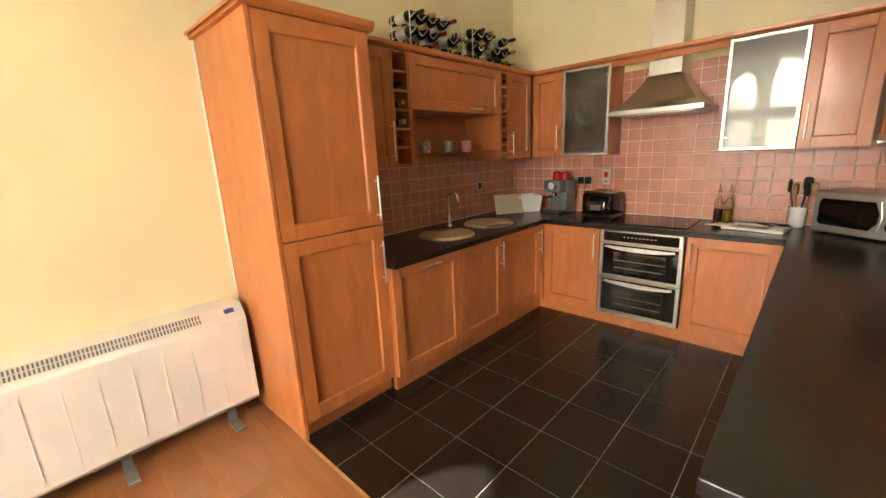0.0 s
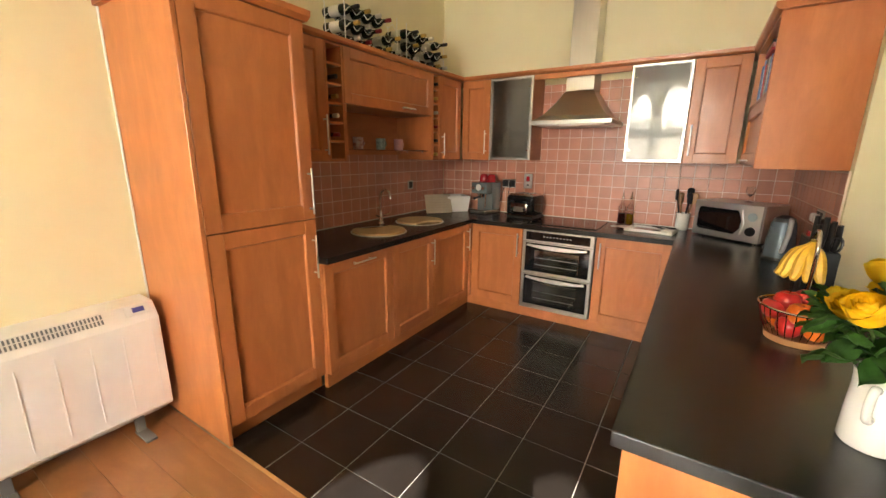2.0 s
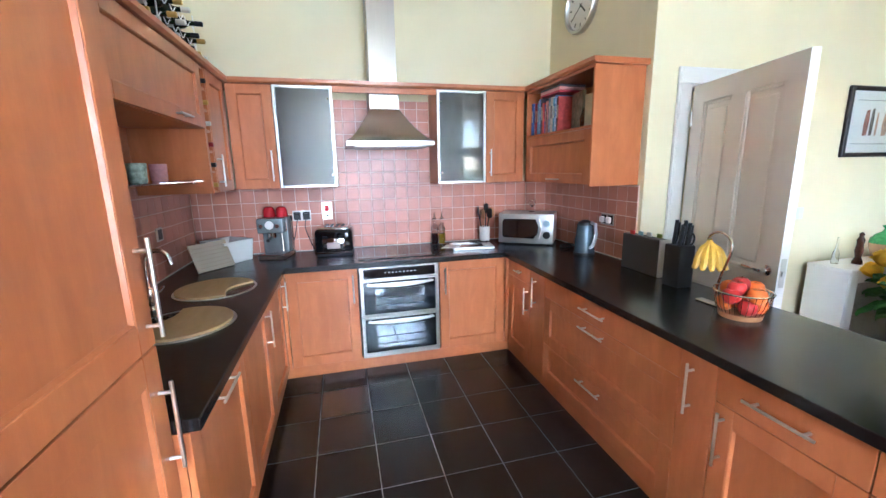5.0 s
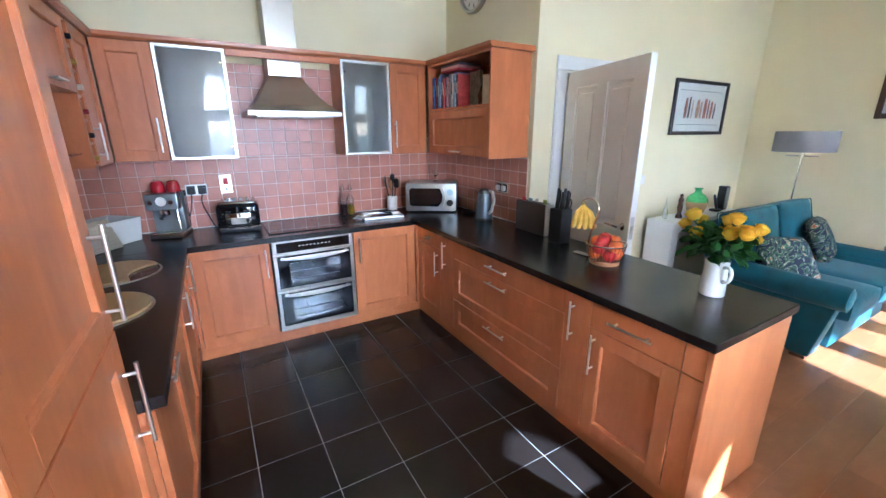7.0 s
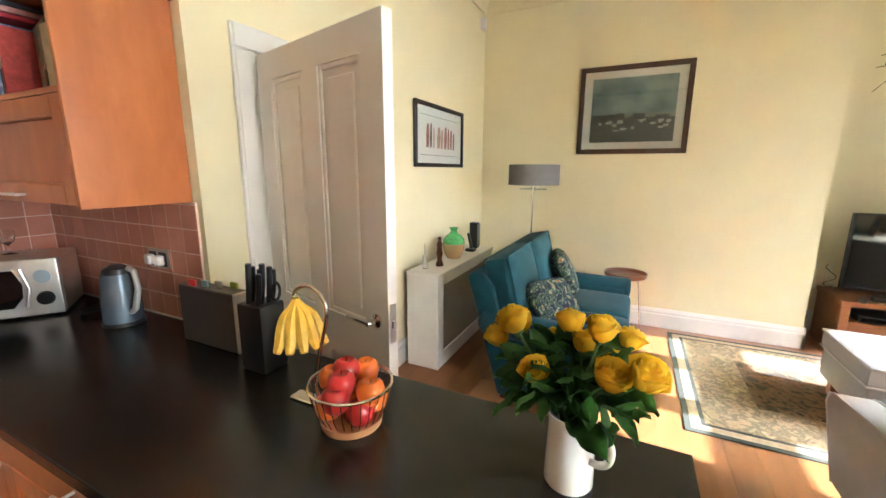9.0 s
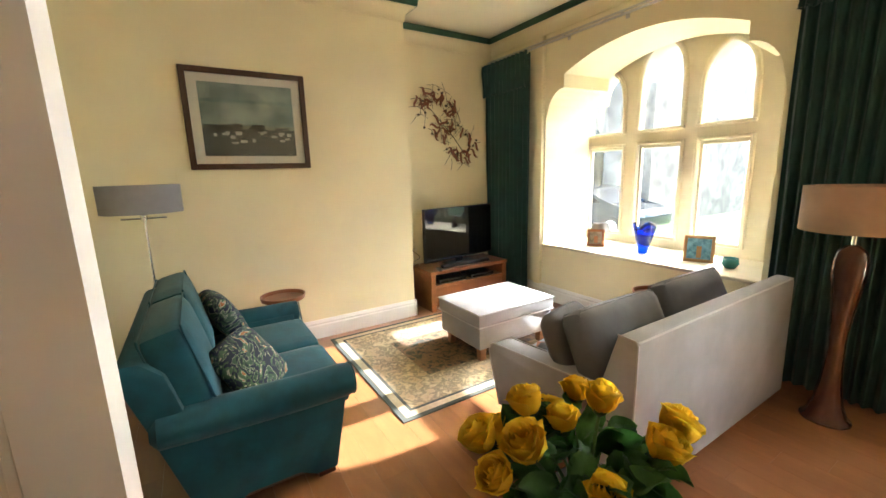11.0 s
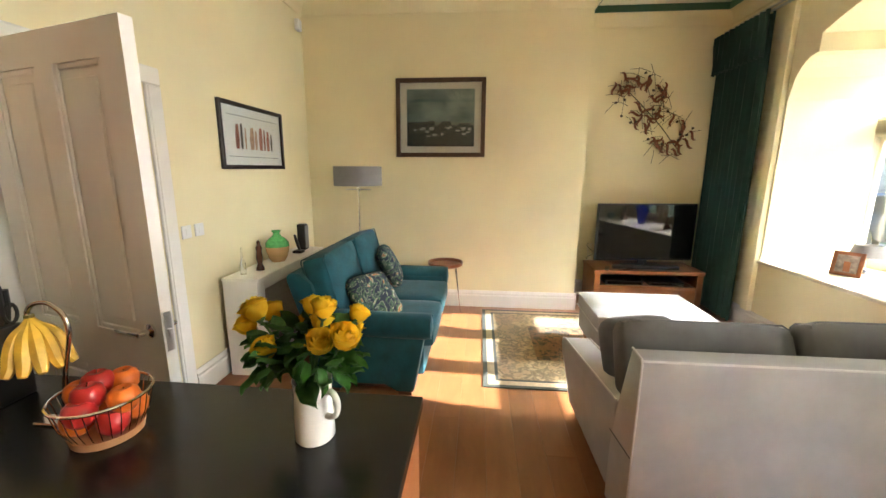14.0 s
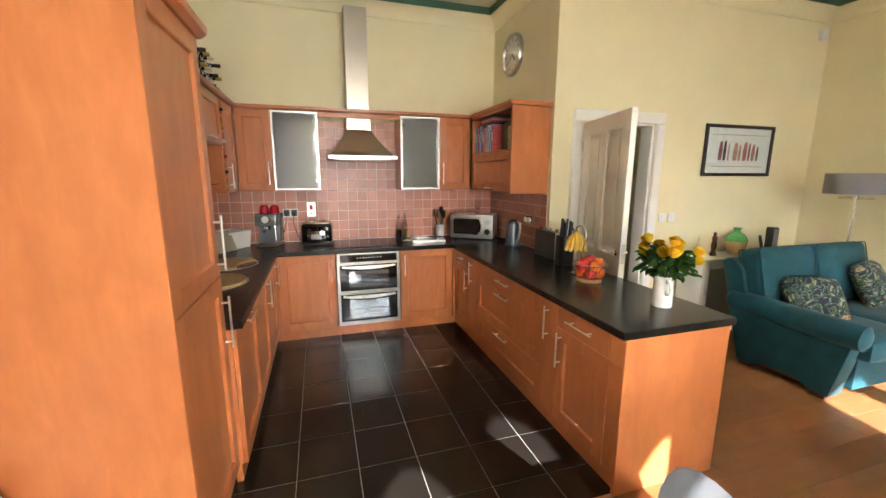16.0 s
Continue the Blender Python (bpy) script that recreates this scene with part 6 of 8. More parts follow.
for u in (-0.047, 0.05):
    p = mm @ Vector((u, 0.02, 0.3155))
    r = thing("red_cup", p, "glossy red espresso cup upside down on the coffee machine", "cup", "red cups")
    part("cup", lathe([(0.044, 0), (0.046, 0.01), (0.043, 0.05), (0.032, 0.074), (0.018, 0.08), (0.0, 0.08)], p.x, p.y, p.z, 20), M_RED, r, smooth=True)

# toaster
to = thing("toaster", (-1.19, 3.85, TOP), "black and chrome four-slice toaster", "toaster")
mm = pose(-1.19, 3.85, TOP, 0, 0, -6) @ Matrix.Diagonal((1.0, 1.0, 1.08, 1.0))
part("body", local(box(-0.145, 0.145, -0.13, 0.13, 0.02, 0.20, 0.035, seg=4), mm), M_BLACKGLOSS, to, smooth=True)
part("base", local(box(-0.135, 0.135, -0.12, 0.12, 0.0, 0.022, 0.004), mm), M_BLACK, to)
part("top_plate", local(box(-0.125, 0.125, -0.11, 0.11, 0.178, 0.212, 0.016, seg=3), mm), M_CHROME, to, "polished chrome slotted top", True)
for u in (-0.065, -0.022, 0.022, 0.065):
    part("slot", local(box(u - 0.011, u + 0.011, -0.085, 0.085, 0.2122, 0.2135), mm), M_BLACK, to)
fp = part("front_panel", local(box(-0.085, 0.085, -0.139, -0.1305, 0.045, 0.135, 0.006, seg=2), mm), M_CHROME, to, "chrome control panel", True)
part("panel_inset", local(box(-0.05, 0.05, -0.1425, -0.1392, 0.06, 0.105, 0.003), mm), M_STEEL, fp)
for u in (-0.062, 0.062):
    part("lever", local(box(u - 0.018, u + 0.018, -0.165, -0.1395, 0.140, 0.154, 0.004), mm), M_BLACK, to)
    part("knob", local(local(lathe([(0.0, 0), (0.014, 0), (0.012, 0.012), (0.0, 0.012)], 0, 0, 0, 14, cap=False), pose(u, -0.1395, 0.082, 90, 0, 0)), mm), M_BLACK, to)
part("foot_trim", local(box(-0.14, 0.14, -0.134, -0.1305, 0.022, 0.034, 0.001), mm), M_CHROME, to)

# oil and vinegar bottles, half full
for x, y, ink in ((-0.335, 3.96, (0.06, 0.012, 0.012)), (-0.268, 3.96, (0.40, 0.26, 0.015))):
    b = thing("oil_bottle", (x, y, TOP), "clear glass bottle half full of %s with a steel pourer" % ("dark vinegar" if ink[0] < 0.1 else "yellow oil"), "bottle", "oil bottles")
    part("glass", lathe([(0.0, 0.002), (0.028, 0.002), (0.029, 0.01), (0.029, 0.15), (0.016, 0.175), (0.012, 0.19), (0.012, 0.225), (0.0, 0.225)], x, y, TOP, 16, cap=False), M_GLASS, b, "clear glass", True)
    part("filling", lathe([(0.0, 0.006), (0.0255, 0.006), (0.0262, 0.012), (0.0262, 0.095), (0.0, 0.095)], x, y, TOP, 16, cap=False), plain("bottle_liquid", ink, 0.12), b, smooth=True)
    part("pourer", lathe([(0.0125, 0.2255), (0.0135, 0.235), (0.005, 0.25), (0.003, 0.285), (0.0, 0.285)], x, y, TOP, 12), M_CHROME, b, smooth=True)

# utensil crock
cr = thing("utensil_crock", (0.13, 3.94, TOP), "white ceramic jar of wooden spoons and black utensils", "utensil jar")
part("jar", lathe([(0.0, 0), (0.042, 0), (0.048, 0.02), (0.05, 0.14), (0.045, 0.14), (0.042, 0.015), (0.0, 0.012)], 0.13, 3.94, TOP + 0.001, 22, cap=False), M_CERAMIC, cr, smooth=True)
rr = random.Random(8)
for k in range(6):
    a = k * 1.05
    dx, dy = 0.055 * math.cos(a), 0.045 * math.sin(a)
    mt = M_BLACK if k % 2 else M_OAK
    z1 = TOP + 0.22 + rr.random() * 0.05
    part("utensil_shaft", tube([(0.13 + dx * 0.2, 3.94 + dy * 0.2, TOP + 0.02), (0.13 + dx, 3.94 + dy, z1)], 0.005, 8), mt, cr)
    part("utensil_head", cushion((0.055, 0.012, 0.075), 0.9, 0.2, pose(0.13 + dx * 1.12, 3.94 + dy * 1.12, z1 + 0.03, 0, 0, 25 * k), 3), mt, cr, smooth=True)

# papers and a tray on the worktop
pl = thing("serving_tray", (-0.06, 3.70, TOP), "low silver tray with a brown liner lying on the worktop", "tray")
part("board", local(box(-0.15, 0.15, -0.095, 0.095, 0.0005, 0.012, 0.003), pose(-0.07, 3.72, TOP, 0, 0, -8)), M_WALNUT, pl, "dark brown liner")
tr_m = pose(-0.07, 3.72, TOP, 0, 0, -8)
for a, b, c, d in ((-0.175, 0.175, -0.12, -0.0955), (-0.175, 0.175, 0.0955, 0.12), (-0.175, -0.1505, -0.0955, 0.0955), (0.1505, 0.175, -0.0955, 0.0955)):
    part("rim", local(box(a, b, c, d, 0.0005, 0.024, 0.005), tr_m), M_ALU, pl, "silver raised rim")
for name_, pts_, lift in (("note_paper", [(-0.36, 3.63), (-0.24, 3.60), (-0.17, 3.70), (-0.28, 3.75)], 0.0245), ("note_paper", [(0.0, 3.61), (0.08, 3.61), (0.10, 3.72), (0.03, 3.74)], 0.0245)):
    nb = thing(name_, (pts_[0][0], pts_[0][1], TOP + lift), "folded white sheet of paper lying over the tray", "paper", "papers")
    part("sheet", prism(pts_, "z", TOP + lift, TOP + lift + 0.004, bev=0.001), M_WHITEPLAST, nb)

lead = thing("coiled_lead", (-0.02, 3.76, TOP + 0.024), "thin black lead lying in loops over the tray", "cable")
part("lead", tube([(-0.02 + 0.07 * math.cos(a) + 0.008 * a, 3.77 + 0.035 * math.sin(a), TOP + 0.030 + 0.004 * math.sin(2.3 * a)) for a in [0.35 * k for k in range(34)]], 0.004, 6), M_BLACK, lead, smooth=True)
lead = thing("coiled_lead", (0.66, 3.42, TOP), "thin black kettle lead coiled on the worktop", "cable")
part("lead", tube([(0.66 + 0.055 * math.cos(a), 3.42 + 0.045 * math.sin(a), TOP + 0.006 + 0.0018 * a) for a in [0.4 * k for k in range(36)]], 0.004, 6), M_BLACK, lead, smooth=True)

# microwave across the corner
mw = thing("microwave", (0.45, 3.72, TOP), "silver microwave oven standing across the corner", "microwave")
mm = pose(0.405, 3.665, TOP, 0, 0, -35)
part("body", local(box(-0.235, 0.235, 0.012, 0.285, 0.012, 0.27, 0.006), mm), M_ALU, mw)
part("front", local(box(-0.235, 0.235, -0.012, 0.0115, 0.012, 0.27, 0.008, seg=2), mm), plain("silver_plastic", (0.52, 0.52, 0.52), 0.3, 0.6), mw, smooth=True)
out = [(-0.185, 0.06), (0.07, 0.055), (0.105, 0.10), (0.11, 0.16), (0.085, 0.225), (-0.185, 0.225), (-0.20, 0.2), (-0.20, 0.08)]
part("window", local(prism(out, "y", -0.0155, -0.0125), mm), M_BLACKGLOSS, mw, "black oven window")
part("handle", local(tube([(0.115, -0.02, 0.06), (0.135, -0.026, 0.14), (0.112, -0.02, 0.23)], 0.007, 8), mm), M_ALU, mw, smooth=True)
part("dial", local(local(lathe([(0.0, 0), (0.032, 0), (0.028, 0.016), (0.0, 0.016)], 0, 0, 0, 20, cap=False), pose(0.178, -0.0125, 0.09, 90, 0, 0)), mm), M_BLACK, mw, "round black dial")
part("display", local(local(lathe([(0.0, 0), (0.030, 0), (0.03, 0.003), (0.0, 0.003)], 0, 0, 0, 20, cap=False), pose(0.178, -0.0125, 0.19, 90, 0, 0)), mm), plain("pale_blue_panel", (0.35, 0.45, 0.52), 0.3), mw)
for u in (-0.19, 0.19):
    for v in (0.04, 0.25):
        part("foot", local(lathe([(0.014, 0), (0.014, 0.0118)], u, v, 0, 10), mm), M_BLACK, mw)
wg = thing("wine_glass", (0.53, 3.80, 1.126), "small clear wine glass standing on the microwave", "glass")
gz = TOP + 0.2705
part("bowl", lathe([(0.0, 0), (0.028, 0), (0.004, 0.006), (0.004, 0.04), (0.02, 0.055), (0.03, 0.08), (0.026, 0.11), (0.0245, 0.11), (0.028, 0.08), (0.018, 0.058), (0.0, 0.05)], 0.53, 3.80, gz, 18, cap=False), M_GLASS, wg, smooth=True)

# kettle
ke = thing("kettle", (0.66, 3.17, TOP), "blue-grey cordless kettle with a black lid", "kettle")
kx, ky = 0.655, 3.17
M_KET = plain("slate_blue_enamel", (0.13, 0.17, 0.21), 0.25, 0.3)
part("base", lathe([(0.0, 0), (0.078, 0), (0.078, 0.018), (0.0, 0.018)], kx, ky, TOP + 0.001, 24), M_BLACK, ke)
part("body", lathe([(0.0, 0.019), (0.074, 0.019), (0.072, 0.10), (0.060, 0.21), (0.056, 0.225), (0.0, 0.225)], kx, ky, TOP, 28, cap=False), M_KET, ke, smooth=True)
part("lid", lathe([(0.055, 0.2255), (0.05, 0.245), (0.02, 0.262), (0.0, 0.263)], kx, ky, TOP, 24), M_BLACK, ke, smooth=True)
part("handle", tube([(kx + 0.02, ky - 0.05, TOP + 0.245), (kx + 0.015, ky - 0.10, TOP + 0.24), (kx + 0.01, ky - 0.125, TOP + 0.17), (kx, ky - 0.105, TOP + 0.08), (kx, ky - 0.07, TOP + 0.06)], 0.012, 10), plain("pale_grey_grip", (0.45, 0.47, 0.48), 0.35), ke, "pale grey handle", True)
part("spout", prism([(ky + 0.045, TOP + 0.225), (ky + 0.085, TOP + 0.222), (ky + 0.05, TOP + 0.17)], "x", kx - 0.02, kx + 0.02), M_KET, ke)

# chopping board set, knife block
cb = thing("chopping_board_set", (0.70, 2.6, TOP), "grey case holding four chopping boards with coloured tabs", "chopping boards")
part("case", box(0.665, 0.735, 2.44, 2.765, TOP, TOP + 0.225, 0.004), plain("dark_grey_case", (0.055, 0.052, 0.05), 0.4), cb)
part("rim", box(0.663, 0.737, 2.438, 2.452, TOP + 0.001, TOP + 0.228, 0.003), M_ALU, cb)
for k, (y, col) in enumerate(((2.69, (0.5, 0.03, 0.03)), (2.635, (0.25, 0.40, 0.50)), (2.58, (0.7, 0.68, 0.62)), (2.515, (0.35, 0.40, 0.05)))):
    part("board", box(0.672 + 0.015 * k, 0.682 + 0.015 * k, y - 0.018, y + 0.018, TOP + 0.2255, TOP + 0.25, 0.002), plain("board_tab", col, 0.5), cb, "coloured board tab")
kb = thing("knife_block", (0.65, 2.29, TOP), "tall black knife block full of black-handled knives", "knife block")
part("block", box(0.60, 0.70, 2.235, 2.345, TOP, TOP + 0.232, 0.008, seg=2), M_BLACK, kb, smooth=True)
for k in range(7):
    x = 0.618 + 0.021 * (k % 4)
    y = 2.262 + 0.045 * (k // 4) + 0.008 * (k % 2)
    L = 0.108 + 0.014 * ((k * 5) % 3)
    part("knife_handle", tube([(x, y, TOP + 0.230), (x + 0.004, y - 0.006, TOP + 0.230 + L * 0.5), (x + 0.002, y - 0.012, TOP + 0.230 + L)], [0.008, 0.010, 0.009], 8), M_BLACK, kb, "black riveted handle", True)
bm = tube([(0.68 + 0.018 * math.cos(a), 2.25, TOP + 0.265 + 0.03 * math.sin(a)) for a in [k * math.pi / 6 for k in range(12)]], 0.005, 6, closed=True)
part("scissor_grip", bm, M_BLACK, kb)

# fruit basket with a banana hook
fb_ = thing("fruit_basket", (0.535, 1.83, TOP), "chrome wire fruit basket on a wooden ring with a banana hook", "fruit basket")
bx, by = 0.535, 1.83
part("wooden_ring", lathe([(0.060, 0.0), (0.079, 0.0), (0.083, 0.022), (0.064, 0.022), (0.060, 0.0)], bx, by, TOP + 0.001, 30, cap=False), M_BEECH, fb_, smooth=True)
for k in range(28):
    a = 2 * math.pi * k / 28
    c, s = math.cos(a), math.sin(a)
    part("wire", tube([(bx + c * 0.077, by + s * 0.077, TOP + 0.02), (bx + c * 0.096, by + s * 0.096, TOP + 0.06), (bx + c * 0.108, by + s * 0.108, TOP + 0.115)], 0.0015, 5), M_CHROME, fb_)
part("rim", tube([(bx + 0.109 * math.cos(a), by + 0.109 * math.sin(a), TOP + 0.117) for a in [2 * math.pi * k / 32 for k in range(32)]], 0.004, 8, closed=True), M_CHROME, fb_, smooth=True)
part("floor_disc", lathe([(0.0, 0.012), (0.066, 0.012), (0.066, 0.016), (0.0, 0.016)], bx, by, TOP, 24, cap=False), M_BEECH, fb_)
hook = [(bx + 0.02, by + 0.13, TOP + 0.012), (bx + 0.03, by + 0.15, TOP + 0.06), (bx + 0.035, by + 0.135, TOP + 0.16), (bx + 0.03, by + 0.10, TOP + 0.26), (bx + 0.03, by + 0.105, TOP + 0.315), (bx + 0.035, by + 0.15, TOP + 0.345), (bx + 0.04, by + 0.20, TOP + 0.338), (bx + 0.042, by + 0.225, TOP + 0.315), (bx + 0.042, by + 0.222, TOP + 0.30)]


def smooth_line(p, n=5):
    """A rounder line through the points."""
    q = [Vector(a) for a in p]
    res = []
    for i in range(len(q) - 1):
        a, b, c, d = q[max(i - 1, 0)], q[i], q[i + 1], q[min(i + 2, len(q) - 1)]
        for k in range(n):
            t = k / n
            res.append(0.5 * ((2 * b) + (c - a) * t + (2 * a - 5 * b + 4 * c - d) * t * t + (3 * b - a - 3 * c + d) * t ** 3))
    return res + [q[-1]]


part("banana_hook", tube(smooth_line(hook), 0.0065, 10), M_CHROME, fb_, "curved chrome hook", True)
part("hook_base", box(bx + 0.005, bx + 0.05, by + 0.125, by + 0.235, TOP + 0.0005, TOP + 0.008, 0.003), M_CHROME, fb_)
bn = thing("banana_bunch", (bx + 0.042, by + 0.22, TOP + 0.17), "bunch of ripe yellow bananas hanging from the hook", "bananas")
M_BAN = plain("banana_skin", (0.72, 0.44, 0.035), 0.45, vary=0.18, scale=20, tone=(0.5, 0.30, 0.03))
hx, hy, hz = bx + 0.042, by + 0.222, TOP + 0.300
for k in range(5):
    a = -3.05 + 0.44 * k
    dx, dy = math.cos(a), math.sin(a)
    pts = [(hx, hy, hz), (hx + 0.02 * dx, hy + 0.02 * dy, hz - 0.025), (hx + 0.045 * dx, hy + 0.045 * dy, hz - 0.045), (hx + 0.062 * dx, hy + 0.062 * dy, hz - 0.08), (hx + 0.072 * dx, hy + 0.072 * dy, hz - 0.11), (hx + 0.088 * dx, hy + 0.088 * dy, hz - 0.132)]
    sp = smooth_line(pts, 3)
    n = len(sp) - 1
    part("banana", tube(sp, [0.006 + 0.0130 * math.sin(math.pi * min(1, max(0.03, (i / n - 0.08) / 0.95))) ** 0.6 for i in range(n + 1)], 7), M_BAN, bn, smooth=True)
part("stem", tube([(hx, hy, hz + 0.008), (hx, hy, hz - 0.02)], 0.011, 8), plain("banana_stem", (0.20, 0.16, 0.03), 0.6), bn)
M_APPLE = plain("red_apple_skin", (0.42, 0.012, 0.014), 0.3, vary=0.4, scale=18, coat=0.1, tone=(0.36, 0.03, 0.02))
M_ORANGE = plain("orange_peel", (0.75, 0.17, 0.015), 0.4, vary=0.12, scale=30, grain=260, relief=0.35)
fruit_prof = [(0.0, -0.030), (0.008, -0.034), (0.020, -0.031), (0.033, -0.016), (0.037, 0.004), (0.032, 0.022), (0.020, 0.031), (0.008, 0.030), (0.0, 0.024)]
for k, (dx, dy, dz, kind_) in enumerate(((0.055, 0.03, 0.058, 0), (-0.045, 0.045, 0.058, 1), (-0.03, -0.055, 0.058, 0), (0.045, -0.05, 0.06, 1), (0.0, 0.0, 0.072, 1), (-0.075, -0.005, 0.10, 0), (0.075, 0.0, 0.118, 1), (0.0, 0.07, 0.112, 1), (-0.01, -0.08, 0.112, 1), (0.02, 0.03, 0.135, 0), (-0.04, 0.0, 0.128, 0))):
    x, y, z = bx + dx * 0.88, by + dy * 0.88, TOP + dz
    f_ = thing("apple" if kind_ == 0 else "orange", (x, y, z - 0.034), "ripe red apple in the basket" if kind_ == 0 else "bright orange fruit in the basket", "apple" if kind_ == 0 else "orange", "fruit in the basket")
    part("fruit", lathe(fruit_prof, x, y, z, 18, cap=False), M_APPLE if kind_ == 0 else M_ORANGE, f_, smooth=True)
    part("stalk", tube([(x, y, z + 0.024), (x + 0.003, y, z + 0.038 if kind_ == 0 else z + 0.03)], 0.0016, 5), M_WALNUT, f_)

# jug of yellow roses
jx, jy = 0.577, 1.277
jug = thing("white_jug", (jx, jy, TOP), "white enamel jug with a looped handle", "jug")
part("body", lathe([(0.0, 0), (0.048, 0), (0.0515, 0.006), (0.050, 0.07), (0.0475, 0.13), (0.0485, 0.152), (0.0505, 0.166), (0.0475, 0.166), (0.0445, 0.13), (0.047, 0.012), (0.0, 0.01)], jx, jy, TOP + 0.001, 32, cap=False), M_CERAMIC, jug, smooth=True)
hd = [(jx - dd * 0.45, jy - dd * 0.89, TOP + zz) for dd, zz in ((0.043, 0.140), (0.072, 0.150), (0.090, 0.130), (0.086, 0.098), (0.066, 0.080), (0.044, 0.078))]
part("jug_handle", tube(smooth_line(hd), 0.008, 10), M_CERAMIC, jug, smooth=True)
bq = thing("rose_bouquet", (jx, jy, TOP + 0.02), "bunch of open yellow roses with dark green leaves in the jug", "flowers")
M_ROSE = plain("yellow_rose_petal", (0.95, 0.76, 0.06), 0.55, vary=0.15, scale=30, tone=(0.93, 0.64, 0.03))
M_LEAF = plain("rose_leaf", (0.085, 0.23, 0.045), 0.4, vary=0.4, scale=25, grain=120, relief=0.3)
for thin, share in ((M_ROSE, 0.58), (M_LEAF, 0.35)):
    nt_ = thin.node_tree
    face_ = nt_.nodes["Principled BSDF"]
    glow_, mix_ = nt_.nodes.new("ShaderNodeBsdfTranslucent"), nt_.nodes.new("ShaderNodeMixShader")
    mix_.inputs[0].default_value = share
    nt_.links.new(face_.inputs["Base Color"].links[0].from_socket, glow_.inputs["Color"])
    nt_.links.new(face_.outputs[0], mix_.inputs[1])
    nt_.links.new(glow_.outputs[0], mix_.inputs[2])
    nt_.links.new(mix_.outputs[0], nt_.nodes["Material Output"].inputs["Surface"])
M_STEM = plain("green_stem", (0.08, 0.17, 0.04), 0.5)


def petal(bm, ang, r0, r1, h, width, curl, m):
    """One cupped petal round the middle."""
    grid = []
    for j in range(5):
        t = j / 4
        rad = r0 + (r1 - r0) * math.sin(math.pi * min(1.0, 0.72 * t)) ** 0.8
        row = []
        for i in range(5):
            u = i / 2 - 1
            w = width * math.sin(math.pi * (0.18 + 0.68 * t)) ** 0.7
            a = ang + u * w
            z = h * (t - 0.10 * t * u * u)
            rr_ = rad + curl * max(0, t - 0.7) / 0.3 * (0.4 + 0.6 * u * u)
            row.append(bm.verts.new(m @ Vector((rr_ * math.cos(a), rr_ * math.sin(a), z))))
        grid.append(row)
    for a, b in zip(grid, grid[1:]):
        for i in range(4):
            bm.faces.new((a[i], a[i + 1], b[i + 1], b[i]))


def rose_mesh(name, seed):
    q = random.Random(seed)
    bm = bmesh.new()
    for k in range(24):
        lay = k / 23
        petal(bm, k * 2.4 + q.uniform(-0.2, 0.2), 0.003 + 0.009 * lay, 0.005 + 0.021 * lay ** 0.7, 0.047 - 0.013 * lay ** 1.5 + q.uniform(-0.002, 0.003), 1.5 - 0.35 * lay, 0.001 + 0.010 * lay ** 1.6, Matrix())
    bmesh.ops.solidify(bm, geom=bm.faces[:], thickness=0.0009)
    me = bpy.data.meshes.new(name)
    bmesh.ops.recalc_face_normals(bm, faces=bm.faces)
    bm.to_mesh(me)
    bm.free()
    me.materials.append(M_ROSE)
    me.shade_smooth()
    return me


roses = [rose_mesh("rose_head", s) for s in (1, 2, 3)]
bm = bmesh.new()
ring = []
for j in range(7):
    t = j / 6
    w = 0.030 * math.sin(math.pi * min(1, t * 0.96 + 0.04)) ** 0.75 * (1 - 0.25 * t)
    ring.append([bm.verts.new((t * 0.085, u * w, 0.006 * abs(u) * 2 - 0.02 * t * t + 0.004 * math.sin(t * 9))) for u in (-1, -0.5, 0, 0.5, 1)])
for a, b in zip(ring, ring[1:]):
    for i in range(4):
        bm.faces.new((a[i], a[i + 1], b[i + 1], b[i]))
bmesh.ops.solidify(bm, geom=bm.faces[:], thickness=0.0007)
leaf_me = bpy.data.meshes.new("leaf")
bm.to_mesh(leaf_me)
bm.free()
leaf_me.materials.append(M_LEAF)
leaf_me.shade_smooth()
heads = [(0.02, 0.18, 0.346), (0.10, 0.15, 0.353), (-0.09, 0.065, 0.336), (-0.10, -0.07, 0.36), (0.11, 0.03, 0.37), (0.056, -0.01, 0.347), (0.15, 0.07, 0.30), (-0.09, -0.126, 0.37), (0.10, -0.10, 0.359), (0.14, -0.066, 0.30), (0.0, -0.043, 0.41), (0.0, 0.14, 0.396)]
q = random.Random(31)
base_v = Vector((jx, jy, TOP + 0.155))
heads = [(dx * 0.90, dy * 0.90, 0.16 + (dz - 0.18) * 0.90) for dx, dy, dz in heads]
